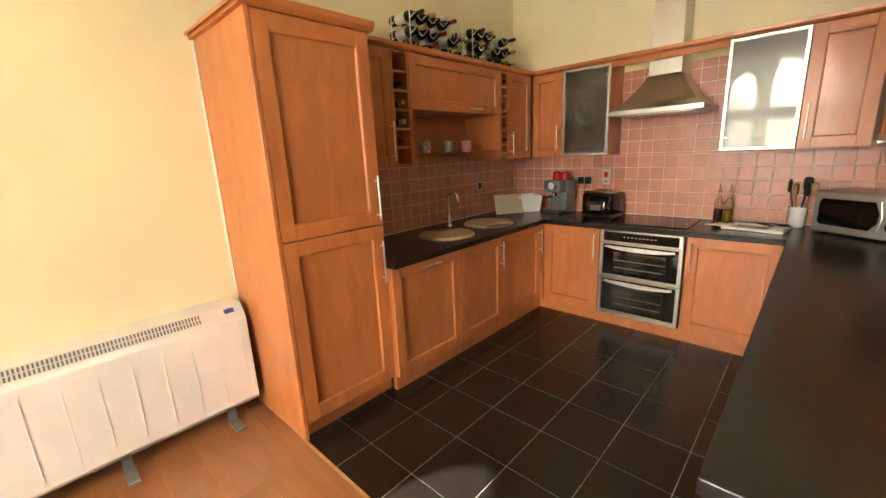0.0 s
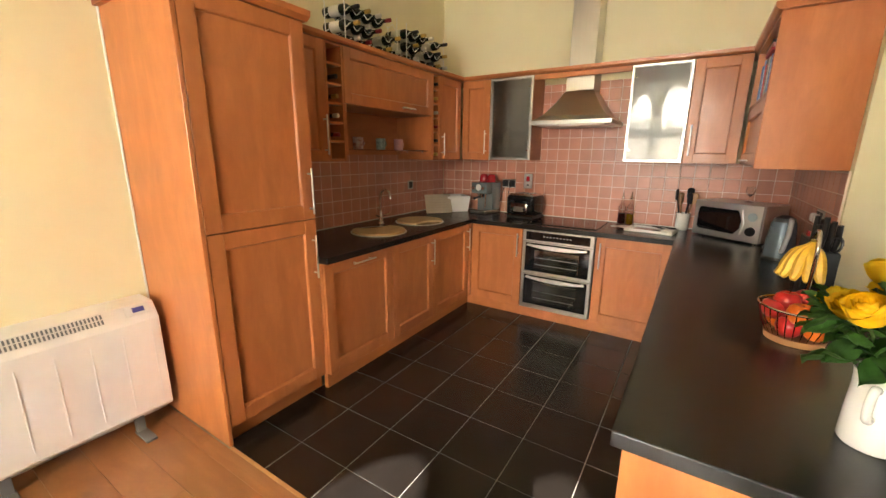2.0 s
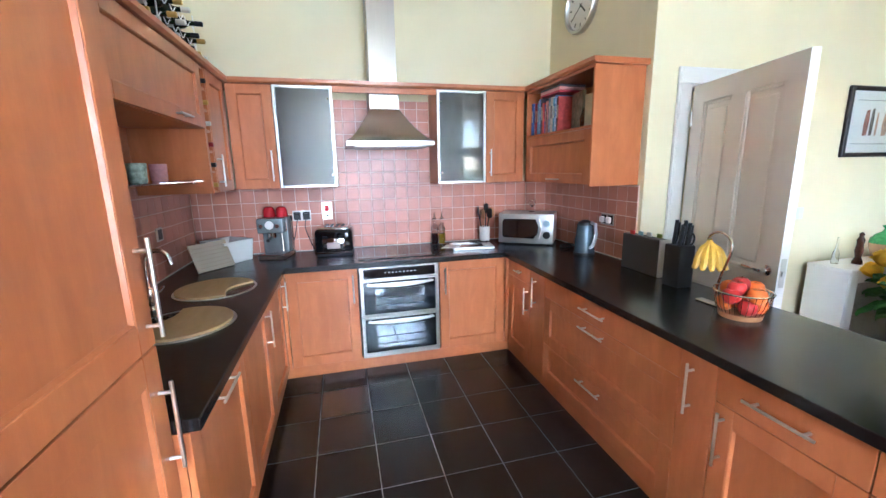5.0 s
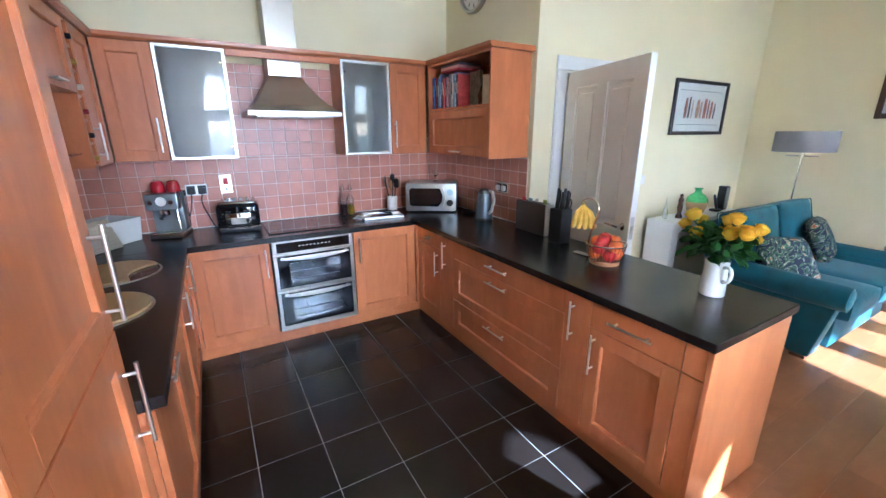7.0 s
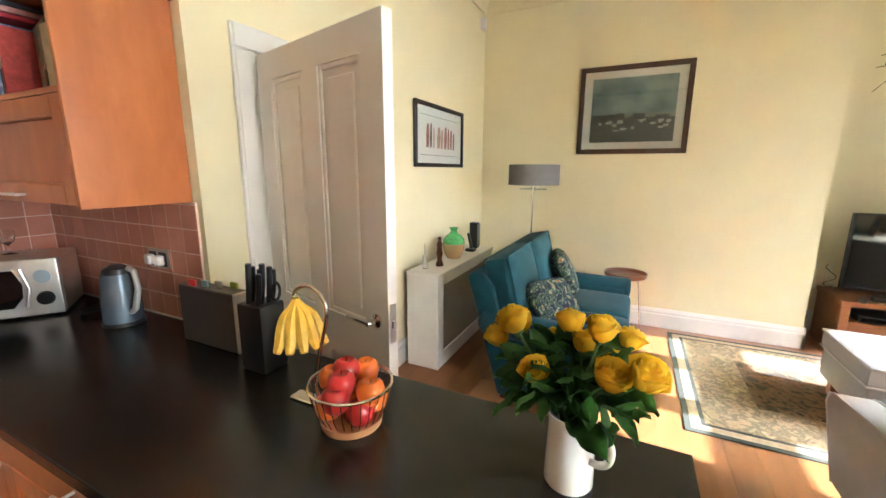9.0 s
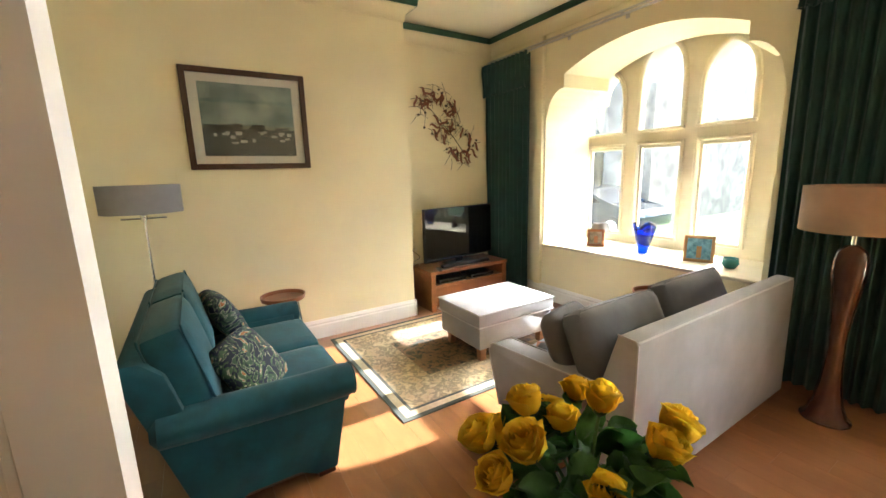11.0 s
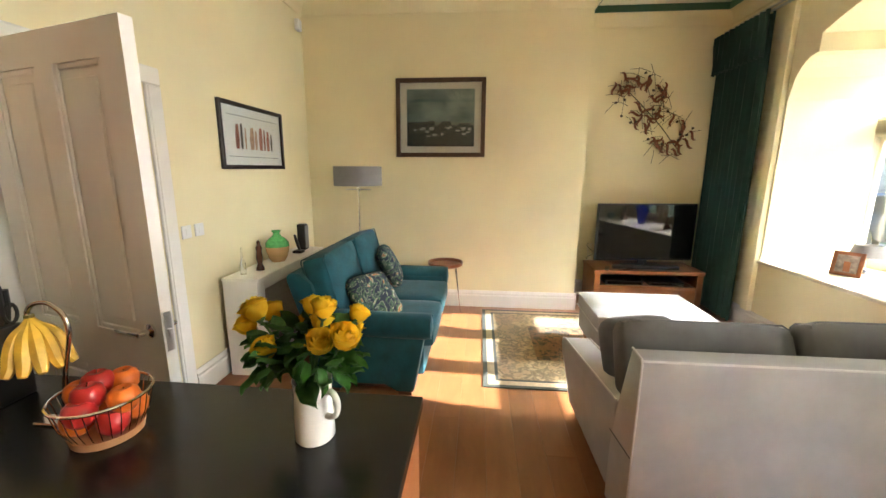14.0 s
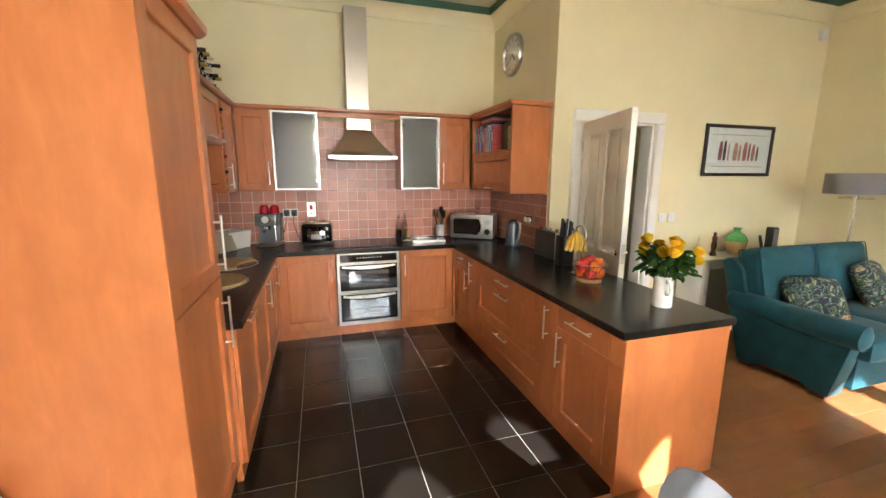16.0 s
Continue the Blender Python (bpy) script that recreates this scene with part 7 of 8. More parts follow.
for k, (dx, dy, dz) in enumerate(heads):
    p = Vector((jx + dx, jy + dy, TOP + dz - 0.032))
    up = (p - base_v).normalized().lerp(Vector((0, 0, 1)), 0.35).normalized()
    m = Matrix.Translation(p - ORIGIN[bq]) @ up.to_track_quat("Z", "Y").to_matrix().to_4x4() @ Matrix.Rotation(q.uniform(0, 6.28), 4, "Z") @ Matrix.Scale(q.uniform(1.04, 1.24), 4)
    ob = new("rose_head", roses[k % 3])
    ob.parent, ob.matrix_basis = bq, m
    mid = base_v.lerp(p, 0.5) + Vector((dx * 0.12, dy * 0.12, 0.015))
    part("stem", tube(smooth_line([(jx + dx * 0.1, jy + dy * 0.1, TOP + 0.03), (jx + dx * 0.16, jy + dy * 0.16, TOP + 0.16), tuple(mid), tuple(p)], 4), 0.0032, 6), M_STEM, bq)
    part("sepal", lathe([(0.003, -0.012), (0.012, -0.002), (0.016, 0.008), (0.0, 0.004)], p.x, p.y, p.z, 8), M_STEM, bq)
for k in range(130):
    a = q.uniform(0, 6.28)
    t = q.random()
    rad = 0.015 + 0.09 * t ** 0.7
    z = TOP + 0.165 + 0.125 * q.random() ** 0.7
    p = Vector((jx + rad * math.cos(a), jy + rad * math.sin(a), z))
    m = Matrix.Translation(p - ORIGIN[bq]) @ Matrix.Rotation(a + q.uniform(-0.7, 0.7), 4, "Z") @ Matrix.Rotation(q.uniform(-0.9, 0.55), 4, "Y") @ Matrix.Rotation(q.uniform(-0.7, 0.7), 4, "X") @ Matrix.Scale(q.uniform(0.6, 1.0), 4)
    ob = new("leaf", leaf_me)
    ob.parent, ob.matrix_basis = bq, m

# ---- sink side ----
sink = thing("sink_cover", (-1.85, 2.55, TOP), "round inset sink closed with a pale wooden board", "sink", "round sinks")
M_BOARD = wood("pale_bamboo_board", (0.56, 0.40, 0.20), (0.44, 0.29, 0.13), "y", 0.5, 0, 4)
for k, (x, y, r) in enumerate(((-1.845, 2.46, 0.205), (-1.86, 3.02, 0.205))):
    s = sink if k == 0 else thing("sink_cover", (x, y, TOP), "round inset sink closed with a pale wooden board", "sink", "round sinks")
    part("rim", lathe([(r, 0.0), (r + 0.012, 0.0), (r + 0.010, 0.004), (r, 0.004), (r, 0.0)], x, y, TOP + 0.0003, 40, cap=False), M_STEEL, s, "thin steel sink rim", True)
    mid_a = (150, -20)[k]
    cut = [(x + (r - 0.002) * math.cos(a), y + (r - 0.002) * math.sin(a)) for a in [radians(mid_a + 42 + j * 6.9) for j in range(41)]]
    bite = [(x + 0.245 * math.cos(radians(mid_a)) + 0.155 * math.cos(a), y + 0.245 * math.sin(radians(mid_a)) + 0.155 * math.sin(a)) for a in [radians(mid_a + 180 + 48 - 9.6 * j) for j in range(1, 10)]]
    cut += bite if math.hypot(bite[0][0] - cut[-1][0], bite[0][1] - cut[-1][1]) < math.hypot(bite[-1][0] - cut[-1][0], bite[-1][1] - cut[-1][1]) else bite[::-1]
    part("bowl_rim", lathe([(0.0, 0.001), (r - 0.004, 0.001), (r - 0.004, 0.003), (0.0, 0.003)], x, y, TOP, 40, cap=False), M_BLACKGLOSS, s, "dark sink bowl under the board")
    part("board", prism(cut, "z", TOP + 0.004, TOP + 0.016, bev=0.002), M_BOARD, s, "pale round wooden board")
tap = thing("mixer_tap", (-2.07, 2.74, TOP), "tall chrome mixer tap with two levers", "tap")
part("body", lathe([(0.0, 0), (0.028, 0), (0.026, 0.012), (0.019, 0.02), (0.018, 0.10), (0.014, 0.11), (0.0, 0.11)], -2.07, 2.74, TOP + 0.0005, 18, cap=False), M_CHROME, tap, smooth=True)
part("spout", tube(smooth_line([(-2.07, 2.74, TOP + 0.10), (-2.07, 2.74, TOP + 0.22), (-2.06, 2.74, TOP + 0.27), (-2.02, 2.74, TOP + 0.295), (-1.975, 2.74, TOP + 0.275), (-1.96, 2.74, TOP + 0.22)]), 0.011, 10), M_CHROME, tap, smooth=True)
part("lever", tube([(-2.07, 2.74, TOP + 0.065), (-2.05, 2.80, TOP + 0.075), (-2.045, 2.83, TOP + 0.09)], 0.008, 8), M_CHROME, tap, smooth=True)
part("lever", tube([(-2.07, 2.74, TOP + 0.065), (-2.05, 2.68, TOP + 0.075), (-2.045, 2.65, TOP + 0.09)], 0.008, 8), M_CHROME, tap, smooth=True)
# draining caddy and grater at the corner
dc = thing("dish_tub", (-2.0, 3.86, TOP), "white plastic dish tub standing in the corner", "tub")
tub_m = pose(-1.99, 3.85, TOP + 0.001, 0, 0, -40)
tub = local(prism([(-0.10, 0.0), (0.10, 0.0), (0.125, 0.16), (0.117, 0.16), (0.092, 0.008), (-0.092, 0.008), (-0.117, 0.16), (-0.125, 0.16)], "x", -0.13, 0.13, bev=0.002), tub_m)
part("tub", tub, M_WHITEPLAST, dc)
for u in (-0.1345, 0.1305):
    part("end_wall", local(prism([(-0.10, 0.0), (0.10, 0.0), (0.125, 0.16), (-0.125, 0.16)], "x", u, u + 0.004), tub_m), M_WHITEPLAST, dc)
gr = thing("draining_board", (-2.04, 3.56, TOP), "beige plastic draining board leaning against the tiles", "draining board")
gm = pose(-1.99, 3.55, TOP + 0.003, 0, 0, -38) @ Matrix.Rotation(radians(-24), 4, "Y")
part("plate", local(box(-0.006, 0.006, -0.14, 0.14, 0.0, 0.20, 0.005, seg=2), gm), plain("beige_plastic", (0.46, 0.40, 0.31), 0.45, vary=0.08), gr)
for j in range(6):
    part("groove_rib", local(box(0.0062, 0.0085, -0.12, 0.12, 0.025 + j * 0.028, 0.030 + j * 0.028, 0.001), gm), plain("beige_rib", (0.42, 0.36, 0.28), 0.45), gr)


# ---- sockets and switches ----
def socket(face, u, z, label, w=0.146, dark=True):
    s = thing("wall_socket", on_face(face, u, 0, z - 0.043), label, "socket", "kitchen sockets")
    part("plate", slab(face, u - w / 2, u + w / 2, 0.0105, 0.019, z - 0.043, z + 0.043, 0.003), M_STEEL if dark else M_WHITEPLAST, s)
    for du in ((-w / 4, w / 4) if w > 0.1 else (0,)):
        part("insert", slab(face, u + du - 0.028, u + du + 0.028, 0.0192, 0.0205, z - 0.032, z + 0.032, 0.001), M_BLACK if dark else M_WHITEPLAST, s)
    return s


WN, WE, WW = ("y", YN, -1), ("x", XK, -1), ("x", XW, 1)
s = socket(WN, -1.45, 1.155, "double steel socket with black plugs above the worktop")
for du in (-0.036, 0.036):
    part("plug", slab(WN, -1.45 + du - 0.022, -1.45 + du + 0.022, 0.021, 0.055, 1.125, 1.175, 0.006), M_BLACK, s, "black plug")
s = thing("cooker_switch", (-1.245, YN, 1.12), "tall steel cooker switch plate with a red rocker", "switch")
part("plate", slab(WN, -1.288, -1.202, 0.0105, 0.019, 1.115, 1.261, 0.003), M_HANDLE, s)
part("rocker", slab(WN, -1.262, -1.228, 0.0192, 0.026, 1.185, 1.235, 0.002), M_RED, s, "red rocker")
part("neon", slab(WN, -1.255, -1.235, 0.0192, 0.021, 1.14, 1.155, 0.001), M_BLACK, s)
s = socket(WE, 3.09, 1.125, "double steel socket beside the kettle")
for du in (-0.036, 0.036):
    part("plug", slab(WE, 3.09 + du - 0.02, 3.09 + du + 0.02, 0.021, 0.05, 1.10, 1.145, 0.006), M_WHITEPLAST, s, "white plug")
s = socket(WW, 3.41, 1.14, "steel socket above the dish tub", 0.086)
flex = thing("power_cord", (-1.4, 3.98, TOP), "black power cords from the plugs to the worktop", "cable")
for x0, x1, y1 in ((-1.485, -1.58, 3.93), (-1.415, -1.36, 3.93)):
    part("cord", tube(smooth_line([(x0, YN - 0.055, 1.13), (x0 - 0.01, YN - 0.075, 1.06), ((x0 + x1) / 2, YN - 0.07, 0.93), (x1, YN - 0.09, TOP + 0.012), (x1, y1, TOP + 0.006)]), 0.004, 6), M_BLACK, flex)

# ---- clock ----
ck = thing("wall_clock", (XK, 3.56, 2.73), "round silver wall clock with a white face", "clock")
cmx = Matrix.Translation((XK - 0.001, 3.56, 2.74)) @ Matrix.Rotation(radians(-90), 4, "Y")
part("rim", local(lathe([(0.175, 0.0), (0.20, 0.0), (0.205, 0.02), (0.195, 0.045), (0.178, 0.045), (0.172, 0.03), (0.172, 0.0)], 0, 0, 0, 44, cap=False), cmx), M_STEEL, ck, "silver rim", True)
part("dial", local(lathe([(0.0, 0.0), (0.1715, 0.0), (0.1715, 0.018), (0.0, 0.018)], 0, 0, 0, 44, cap=False), cmx), M_WHITEPLAST, ck, "white dial")
for k in range(12):
    a = k * math.pi / 6
    part("hour_mark", local(box(-0.005, 0.005, 0.125, 0.155, 0.0184, 0.0195), cmx @ Matrix.Rotation(a, 4, "Z")), M_BLACK, ck)
for a, L, w in ((2.35, 0.085, 0.006), (0.55, 0.125, 0.004)):
    part("clock_hand", local(box(-w, w, -0.02, L, 0.0205, 0.0218), cmx @ Matrix.Rotation(a, 4, "Z")), M_BLACK, ck)

# ---- books ----
rb = random.Random(12)
y = 3.705
BC = [(0.05, 0.12, 0.45), (0.60, 0.30, 0.28), (0.42, 0.03, 0.05), (0.04, 0.10, 0.24), (0.52, 0.48, 0.42), (0.10, 0.28, 0.45), (0.42, 0.52, 0.60), (0.06, 0.06, 0.08), (0.50, 0.07, 0.06)]
k = 0
M_PAGE = plain("book_pages", (0.66, 0.60, 0.48), 0.85)
while y > 3.30:
    t = rb.uniform(0.014, 0.034)
    hh = rb.uniform(0.22, 0.275)
    d = rb.uniform(0.17, 0.21)
    b = thing("cookery_book", (0.55, y - t / 2, 1.77), "upright %s cookery book on the open shelf" % ("dark" if sum(BC[k % 9]) < 0.6 else "pale"), "book", "cookery books")
    x0 = 0.455 + rb.uniform(0, 0.02)
    cloth = plain("book_cloth", BC[k % 9], 0.5, vary=0.35, scale=45, tone=BC[(k * 4 + 3) % 9] if k % 3 == 0 else None)
    bm = box(x0, x0 + 0.004, y - t, y - 0.0005, 1.7705, 1.7705 + hh)
    box(x0 + 0.004, x0 + d, y - t, y - t + 0.0022, 1.7705, 1.7705 + hh, 0, bm)
    box(x0 + 0.004, x0 + d, y - 0.0027, y - 0.0005, 1.7705, 1.7705 + hh, 0, bm)
    cover = part("cover", bm, cloth, b)
    part("spine_title", box(x0 - 0.0006, x0 - 0.0001, y - t * 0.72, y - t * 0.28, 1.80 + 0.3 * hh, 1.775 + 0.75 * hh), M_PAGE if sum(BC[k % 9]) < 0.9 else M_BLACK, cover)
    part("page_block", box(x0 + 0.0042, x0 + d - 0.004, y - t + 0.0024, y - 0.0029, 1.774, 1.766 + hh), M_PAGE, b)
    y -= t + 0.001
    k += 1
for j, (col, t) in enumerate(((2, 0.016), (1, 0.02), (7, 0.014))):
    z = 2.046 + sum((0.016, 0.02, 0.014)[:j]) + 0.001 * j
    if z + t > 2.105:
        break
    b = thing("cookery_book", (0.56, 3.42, z), "large book lying flat on the other books", "book", "cookery books")
    part("cover", box(0.452, 0.66, 3.28 - 0.01 * j, 3.55, z, z + t, 0.002), plain("book_cloth", BC[col], 0.5), b)
b = thing("tall_book", (0.56, 3.20, 1.77), "large book with a garden picture on its cover facing out", "book", "cookery books")
part("cover", local(box(-0.10, 0.10, -0.012, 0.012, 0.0, 0.255, 0.002), pose(0.55, 3.17, 1.7705, 0, 0, 78)), plain("garden_cover", (0.25, 0.24, 0.16), 0.4, vary=0.7, scale=24, tone=(0.05, 0.08, 0.05)), b)
b = thing("glass_jar", (0.52, 3.02, 1.77), "clear glass jar on the open shelf", "jar")
part("jar", lathe([(0.0, 0), (0.05, 0), (0.055, 0.06), (0.04, 0.11), (0.022, 0.14), (0.026, 0.16), (0.0, 0.16)], 0.53, 3.02, 1.7705, 20, cap=False), glass("olive_glass", (0.55, 0.55, 0.40), 0.05), b, smooth=True)
b = thing("cream_box", (0.56, 2.92, 1.77), "cream recipe box on the open shelf", "box")
part("box", box(0.46, 0.60, 2.88, 2.96, 1.7705, 1.97, 0.003), plain("cream_card", (0.62, 0.52, 0.36), 0.7, vary=0.3, scale=12), b)

# ---- wine racks on top of the wall cabinets ----
for r0, n, rows_ in ((2.28, 5, 3), (2.95, 5, 3)):
    rk = thing("wire_wine_rack", (-2.02, r0 + 0.25, 2.165), "white wavy wire wine rack on top of the cabinets", "wine rack", "wire wine racks")
    for x in (-2.12, -1.93):
        for j in range(rows_):
            z = 2.172 + j * 0.098
            pts = [(x, r0 + 0.01 * i, z + 0.018 * (1 - math.cos(2 * math.pi * i / 11))) for i in range(n * 11 + 1)]
            part("wave_wire", tube(pts, 0.0028, 5), M_WHITEPLAST, rk)
        for yy in (r0, r0 + n * 0.11):
            part("upright", tube([(x, yy, 2.1645), (x, yy, 2.46)], 0.0035, 6), M_WHITEPLAST, rk)
    for j in range(rows_):
        for i in range(n):
            if (i * 7 + j * 5 + int(r0 * 10)) % 6 == 0:
                continue
            wine_bottle((-2.175, r0 + 0.11 * i + 0.055, 2.172 + 0.098 * j + 0.034), (1, 0.05, 0.0), CAPS[(i * 5 + j * 3) % 4], 0.31, 0.036)

# ---- outside ----
M_GRASS = plain("lawn_grass", (0.07, 0.13, 0.025), 0.9, vary=0.4, scale=0.8, grain=40, relief=0.6)
M_SANDSTONE = plain("dark_sandstone", (0.36, 0.30, 0.23), 0.9, vary=0.5, scale=2.2, grain=30, relief=0.6, tone=(0.16, 0.13, 0.11))
M_FOL = plain("foliage", (0.07, 0.12, 0.03), 0.7, vary=0.5, scale=3, grain=50, relief=0.4)
M_BARK = plain("bark", (0.08, 0.06, 0.045), 0.9, vary=0.4, scale=6)
M_GRAVEL = plain("pale_gravel", (0.36, 0.33, 0.29), 0.95, vary=0.35, scale=30, grain=90, relief=0.8)
solid("ground", box(-300, 300, -400, -2.985, -0.5, -0.30), M_GRASS, "green lawn outside the windows", "lawn")
solid("pavement", box(-12, 20, -9.6, -2.99, -0.3, -0.285), M_GRAVEL, "pale gravel path under the windows", "path")
hs = thing("stone_house", (11.2, -13.0, -0.3), "dark sandstone building with tall pointed windows across the lawn", "house")
part("wall", box(7.7, 16.5, -18.0, -11.0, -0.3, 6.0), M_SANDSTONE, hs)
part("gable", prism([(7.7, 6.0), (16.5, 6.0), (12.1, 9.6)], "y", -18.0, -11.0), M_SANDSTONE, hs)
part("buttress", box(8.3, 8.9, -11.0, -10.2, -0.3, 4.5, 0.05), M_SANDSTONE, hs)
part("buttress", box(11.4, 12.0, -11.0, -10.2, -0.3, 4.5, 0.05), M_SANDSTONE, hs)
for x in (9.5, 10.4, 12.7, 13.6):
    outl = [(x, 0.6), (x + 0.55, 0.6), (x + 0.55, 2.3), (x + 0.42, 2.75), (x + 0.275, 3.0), (x + 0.13, 2.75), (x, 2.3)]
    wv = part("window", prism(outl, "y", -11.0, -10.96), M_BLACKGLOSS, hs)
    part("sill", box(x - 0.08, x + 0.63, -11.0, -10.88, 0.5, 0.6), M_SANDSTONE, wv)
rt = random.Random(77)


def tree(x, y, hh, spread):
    t = thing("tree", (x, y, -0.3), "leafy green tree beyond the lawn", "tree", "trees outside")
    part("trunk", tube([(x, y, -0.3), (x + 0.1, y, hh * 0.25), (x, y + 0.1, hh * 0.6)], [0.28, 0.22, 0.09], 10), M_BARK, t)
    for k in range(5):
        a = k * 1.3
        part("limb", tube([(x, y, hh * 0.3 + 0.2 * k), (x + spread * 0.6 * math.cos(a), y + spread * 0.6 * math.sin(a), hh * 0.55 + 0.2 * k)], [0.10, 0.03], 7), M_BARK, t)
    vs, fs = [], []
    for c in range(60):
        a, e = rt.uniform(0, 6.28), rt.random()
        rad = spread * rt.random() ** 0.5
        cx, cy, cz = x + rad * math.cos(a), y + rad * math.sin(a), hh * (0.32 + 0.68 * e) - 0.35 * rad
        for _ in range(42):
            d = Vector((rt.gauss(0, 1), rt.gauss(0, 1), rt.gauss(0, 0.8))) * 0.36
            p = Vector((cx, cy, cz)) + d
            u = Vector((rt.gauss(0, 1), rt.gauss(0, 1), rt.gauss(0, 1))).normalized() * 0.13
            w = u.orthogonal().normalized() * 0.09
            i = len(vs)
            vs += [p - u, p + w, p + u, p - w]
            fs.append((i, i + 1, i + 2, i + 3))
    me = bpy.data.meshes.new("crown")
    me.from_pydata([v - Vector((x, y, -0.3)) for v in vs], [], fs)
    me.materials.append(M_FOL)
    ob = new("crown", me)
    ob.parent = t


for x, y, hh, sp in ((2.5, -34, 4.6, 3.2), (-4.5, -36, 5.0, 3.6), (5.0, -30, 4.2, 2.6), (-10, -40, 6.0, 4.0), (10, -42, 6.5, 4.0), (-16, -34, 5.5, 3.5)):
    tree(x, y, hh, sp)
hd_ = thing("hedge", (0, -24, -0.3), "clipped green hedge across the lawn", "hedge")
part("hedge_body", cushion((30, 1.2, 1.4), 0.5, 0.05, pose(-6, -25, 0.4), 9), M_FOL, hd_)
fn = thing("iron_railing", (0, -15, -0.3), "black iron railing across the lawn", "railing")
part("top_rail", box(-12, 6.0, -15.02, -14.98, 0.75, 0.79), M_BLACK, fn)
part("bottom_rail", box(-12, 6.0, -15.02, -14.98, -0.15, -0.11), M_BLACK, fn)
for k in range(90):
    x = -11.9 + k * 0.2
    part("railing_bar", box(x - 0.01, x + 0.01, -15.01, -14.99, -0.3, 0.85), M_BLACK, fn)


def parked_car(x, y, paint, label):
    """A hatchback standing along x, its wheels on the lawn's edge."""
    g = -0.285
    car = thing("parked_car", (x, y, g), label, "car")
    out = [(-2.0, 0.32), (-2.05, 0.62), (-1.95, 0.80), (-1.15, 0.92), (-0.45, 1.36), (0.2, 1.43), (1.1, 1.38), (1.75, 0.98), (1.98, 0.90), (2.02, 0.35)]
    part("body", prism([(x + u, g + v) for u, v in out], "y", y - 0.84, y + 0.84, bev=0.06), paint, car, smooth=True)
    for sd in (-1, 1):
        a, b = sorted((y + sd * 0.841, y + sd * 0.848))
        for win_out in ([(-0.95, 0.95), (-0.42, 1.29), (0.28, 1.34), (0.28, 0.95)], [(0.36, 0.95), (0.36, 1.34), (1.05, 1.30), (1.5, 0.98)]):
            part("side_window", prism([(x + u, g + v) for u, v in win_out], "y", a, b), M_BLACKGLOSS, car)
        for u in (-1.3, 1.25):
            tyre = tube([(x + u, y + sd * 0.70, g + 0.31), (x + u, y + sd * 0.86, g + 0.31)], 0.31, 24)
            w_ = part("wheel", tyre, M_BLACK, car)
            part("rim", tube([(x + u, y + sd * 0.862, g + 0.31), (x + u, y + sd * 0.875, g + 0.31)], 0.20, 16), M_ALU, w_)
        part("lamp", box(x - 2.03, x - 1.90, y + sd * 0.62 - 0.12, y + sd * 0.62 + 0.12, g + 0.62, g + 0.74, 0.02), M_CERAMIC, car)


parked_car(8.1, -8.6, plain("dark_car_paint", (0.05, 0.055, 0.062), 0.25, 0.5, vary=0.05, relief=0, coat=0.6), "dark grey hatchback car parked outside the window")

# ---- floor boards and tiles ----
def shared(name, bm, material_):
    me = bpy.data.meshes.new(name)
    bmesh.ops.recalc_face_normals(bm, faces=bm.faces)
    bm.to_mesh(me)
    bm.free()
    me.materials.append(material_)
    return me


def piece(name, me, parent, m):
    ob = new(name, me)
    ob.parent = parent
    ob.matrix_basis = m
    return ob


# boards run up to the tiles; beside the peninsula they go on to the inner wall
floor_wood = solid("floor", box(XW, XE, YS - 0.02, 1.048, -0.0115, -0.004), M_GROUT, "oak floorboards in long staggered planks", "floor")
bm2 = box(0.795, XB, 1.049, YD, -0.0115, -0.004)
solid("floor_beside", bm2, M_GROUT, "bed under the oak floorboards beside the peninsula", "floor")
PWID = 0.165
rnd = random.Random(11)
lens = (1.1, 1.4, 0.8, 1.25)
plank_me = {L: shared("plank", box(0.0003, L - 0.0003, 0.0003, PWID - 0.0003, -0.012, 0.0, 0.0007), M_PLANK) for L in lens}
y = YS
while y < YD - 0.01:
    runs = [(XW, 0.80, 1.034), (0.80, XE, YD)] if y < 1.0 < y + PWID else [(XW if y < 1.0 else 0.80, XE, YD)]
    for x_lo, x_hi, y_hi in runs:
        x = x_lo - rnd.random() * 0.9
        while x < x_hi:
            L = lens[rnd.randrange(4)]
            a, b = max(x, x_lo), min(x + L, x_hi if y < YB - 0.1 else min(x_hi, XB + 0.01))
            if b - a > 0.02:
                piece("plank", plank_me[L], floor_wood, Matrix.LocRotScale((a, y, 0.0), None, ((b - a) / L, min(1.0, (y_hi - y) / PWID), 1)))
            x += L
    y += PWID

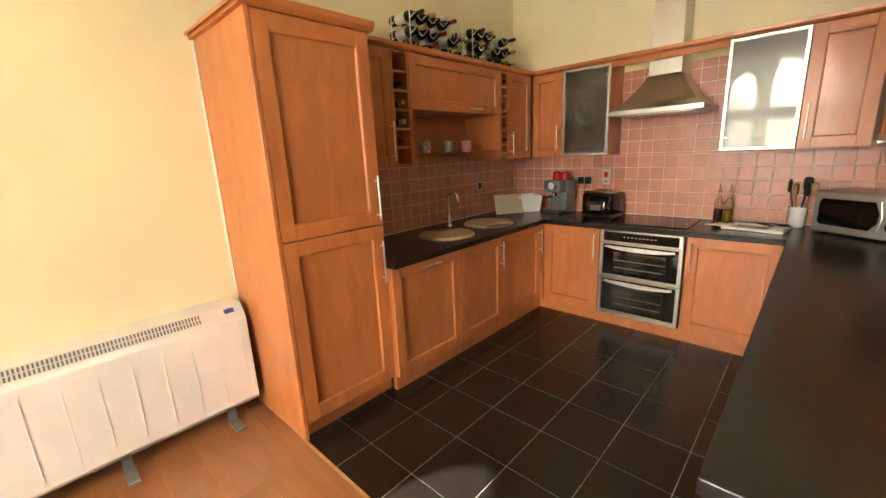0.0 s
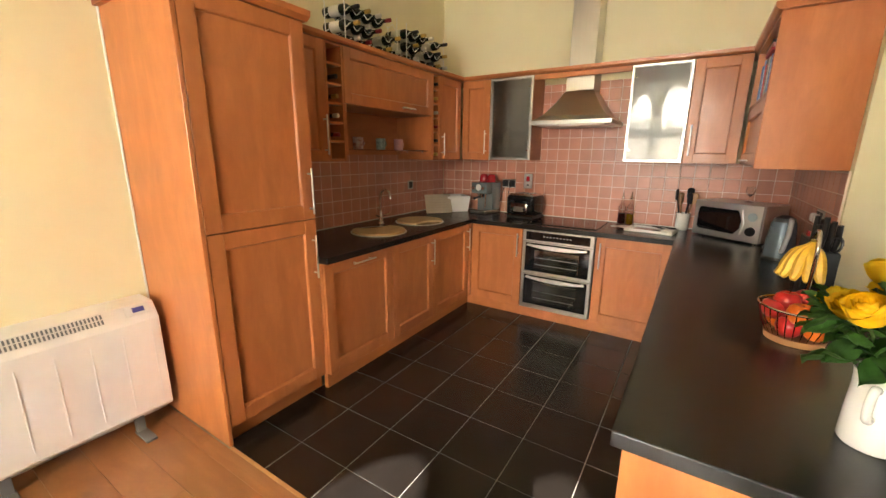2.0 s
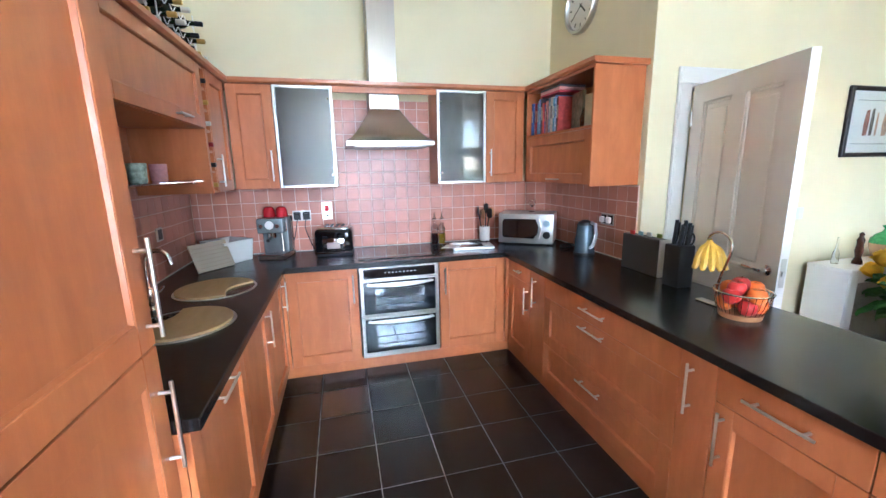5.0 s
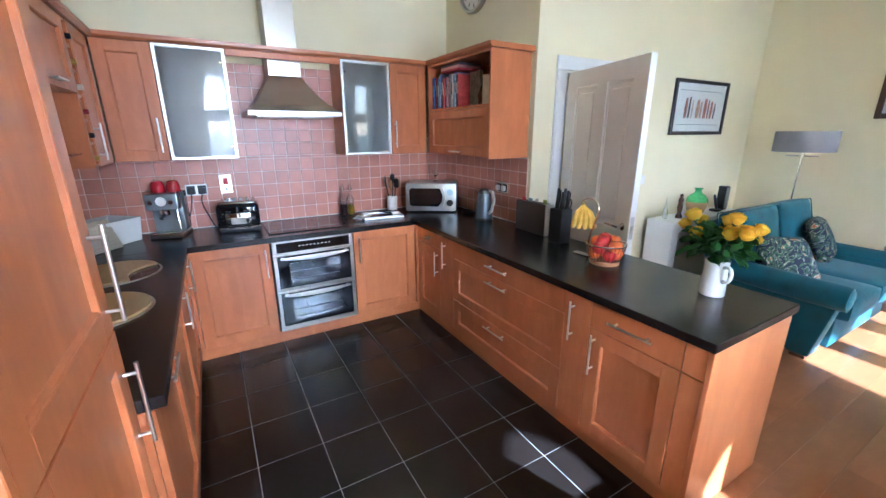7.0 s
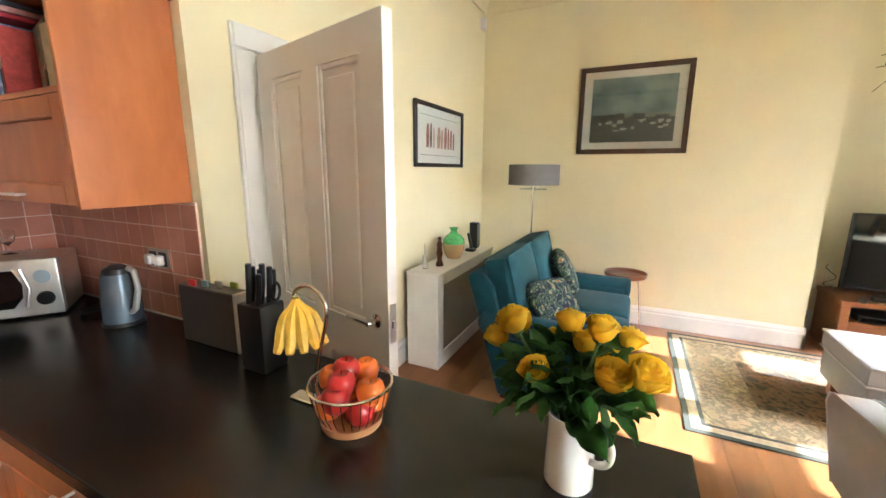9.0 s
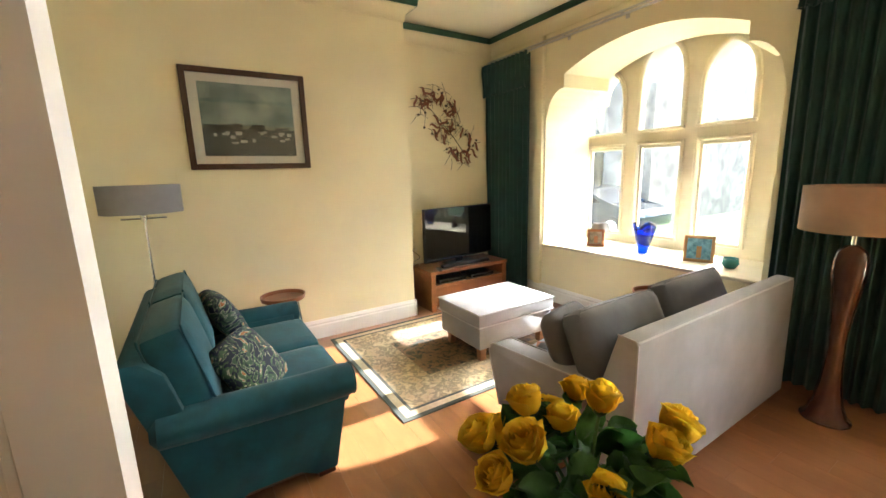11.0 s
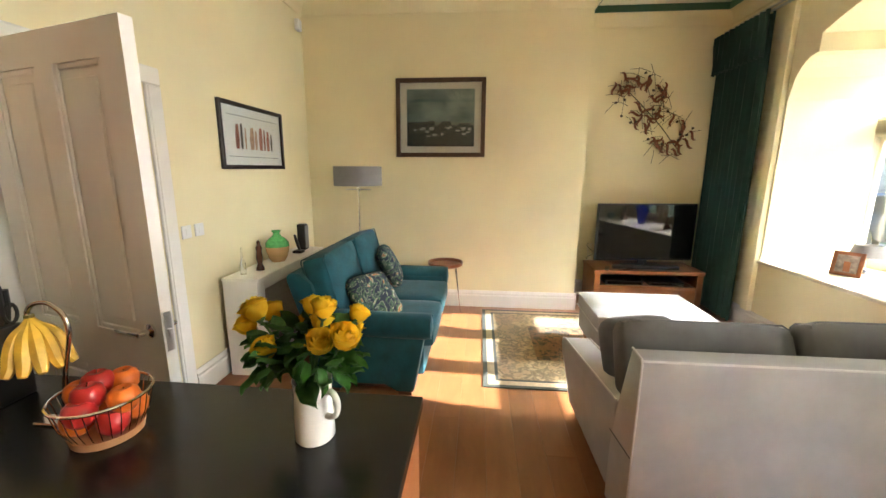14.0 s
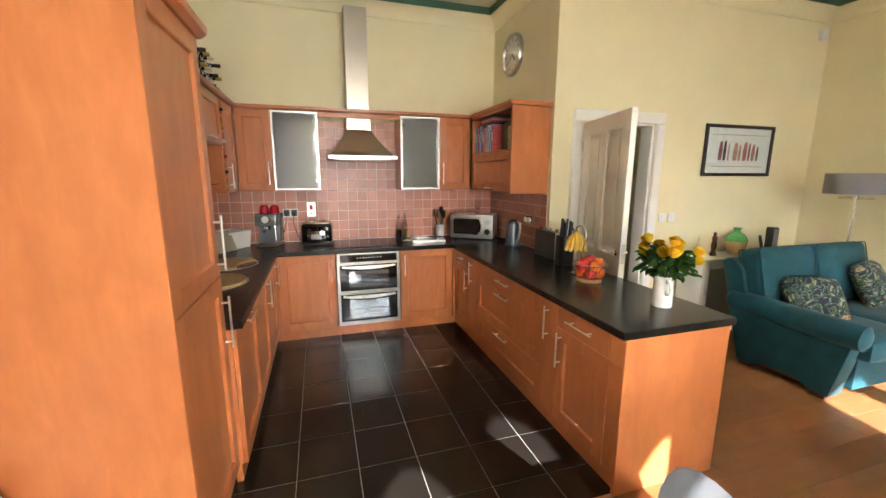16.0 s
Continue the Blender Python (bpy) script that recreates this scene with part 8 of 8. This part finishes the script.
tile_floor = solid("floor_kitchen", box(-2.26, 0.79, 1.049, 4.04, -0.0115, -0.0025), M_GROUT, "dark slate-look floor tiles with pale grout", "floor")
TP, TQ = 0.3155, 0.3255
tx0, ty0 = -0.080 - 6 * TP, 1.588 - 2 * TQ
tile_me = shared("floor_tile", box(-TP / 2 + 0.0022, TP / 2 - 0.0022, -TQ / 2 + 0.0022, TQ / 2 - 0.0022, -0.008, 0.0, 0.0015), M_TILE_FLOOR)
for i in range(9):
    for j in range(10):
        x0, x1 = tx0 + i * TP, tx0 + (i + 1) * TP
        y0, y1 = ty0 + j * TQ, ty0 + (j + 1) * TQ
        x1, y0c, y1c = min(x1, 0.20), max(y0, 1.05), min(y1, 3.52)
        x0 = max(x0, -1.66)
        if x1 - x0 < 0.03 or y1c - y0c < 0.03:
            continue
        piece("floor_tile", tile_me, tile_floor, Matrix.LocRotScale(((x0 + x1) / 2, (y0c + y1c) / 2, rnd.uniform(-0.0006, 0.0006)), Euler((rnd.uniform(-0.0015, 0.0015), rnd.uniform(-0.0015, 0.0015), 0)), ((x1 - x0) / TP, (y1c - y0c) / TQ, 1)))
solid("threshold", prism([(1.034, 0.0005), (1.036, 0.004), (1.050, 0.004), (1.052, 0.0005)], "x", -1.60, 0.135), M_OAK, "slim oak threshold strip at the tiled floor", "threshold")

# wall tiles, each its own piece on a grout bed
WT = 0.1035
M_WTILE = plain("terracotta_pink_tile", (0.51, 0.215, 0.142), 0.32, vary=0.12, scale=9, relief=0)
# each tile a little lighter or browner than the next
nt_, bs_ = M_WTILE.node_tree, M_WTILE.node_tree.nodes["Principled BSDF"]
hsv_, info_, span_ = nt_.nodes.new("ShaderNodeHueSaturation"), nt_.nodes.new("ShaderNodeObjectInfo"), nt_.nodes.new("ShaderNodeMapRange")
span_.inputs["To Min"].default_value, span_.inputs["To Max"].default_value = 0.88, 1.12
nt_.links.new(info_.outputs["Random"], span_.inputs["Value"])
nt_.links.new(span_.outputs[0], hsv_.inputs["Value"])
nt_.links.new(bs_.inputs["Base Color"].links[0].from_socket, hsv_.inputs["Color"])
nt_.links.new(hsv_.outputs["Color"], bs_.inputs["Base Color"])
h = WT / 2 - 0.0022
wt_me = shared("wall_tile", box(-h, h, -0.0035, 0.0035, -h, h, 0.0016), M_WTILE)


def splash(name, label, turn, at, spans):
    """Tiles over spans (u0, u1, z0, z1) of a wall; turn in degrees about z, at: the wall's origin."""
    m0 = pose(at[0], at[1], 0, 0, 0, turn)
    bm = bmesh.new()
    for u0, u1, z0, z1 in spans:
        box(u0, u1, 0.0, 0.0088, z0, z1, 0, bm)
    bm.transform(m0)
    bed = solid(name, bm, M_GROUT_WALL, label, "wall tiles")
    for u0, u1, z0, z1 in spans:
        nz = max(1, math.ceil((z1 - z0) / WT - 0.02))
        nu = max(1, math.ceil((u1 - u0) / WT - 0.02))
        for i in range(nu):
            for j in range(nz):
                a, b = u0 + i * WT, min(u0 + (i + 1) * WT, u1)
                c, d = z0 + j * WT, min(z0 + (j + 1) * WT, z1)
                if b - a < 0.012 or d - c < 0.012:
                    continue
                piece("wall_tile", wt_me, bed, m0 @ Matrix.LocRotScale(((a + b) / 2, 0.0068, (c + d) / 2), Euler((rnd.uniform(-0.006, 0.006), 0, rnd.uniform(-0.006, 0.006))), ((b - a) / WT, 1, (d - c) / WT)))


T0 = TOP + 0.002
splash("wall_tiles_north", "square pinkish terracotta wall tiles with pale grout behind the hob", 180, (XK, YN), [(0.012, 3.06, T0, 1.394), (1.147, 1.935, 1.395, 2.08)])
splash("wall_tiles_west", "square pinkish terracotta wall tiles with pale grout behind the sink", -90, (XW, YN), [(0.012, 2.38, T0, 1.462)])
splash("wall_tiles_east", "square pinkish terracotta wall tiles with pale grout beside the worktop", 90, (XK, YD + 0.03), [(0.0, 1.27, T0, 1.384)])
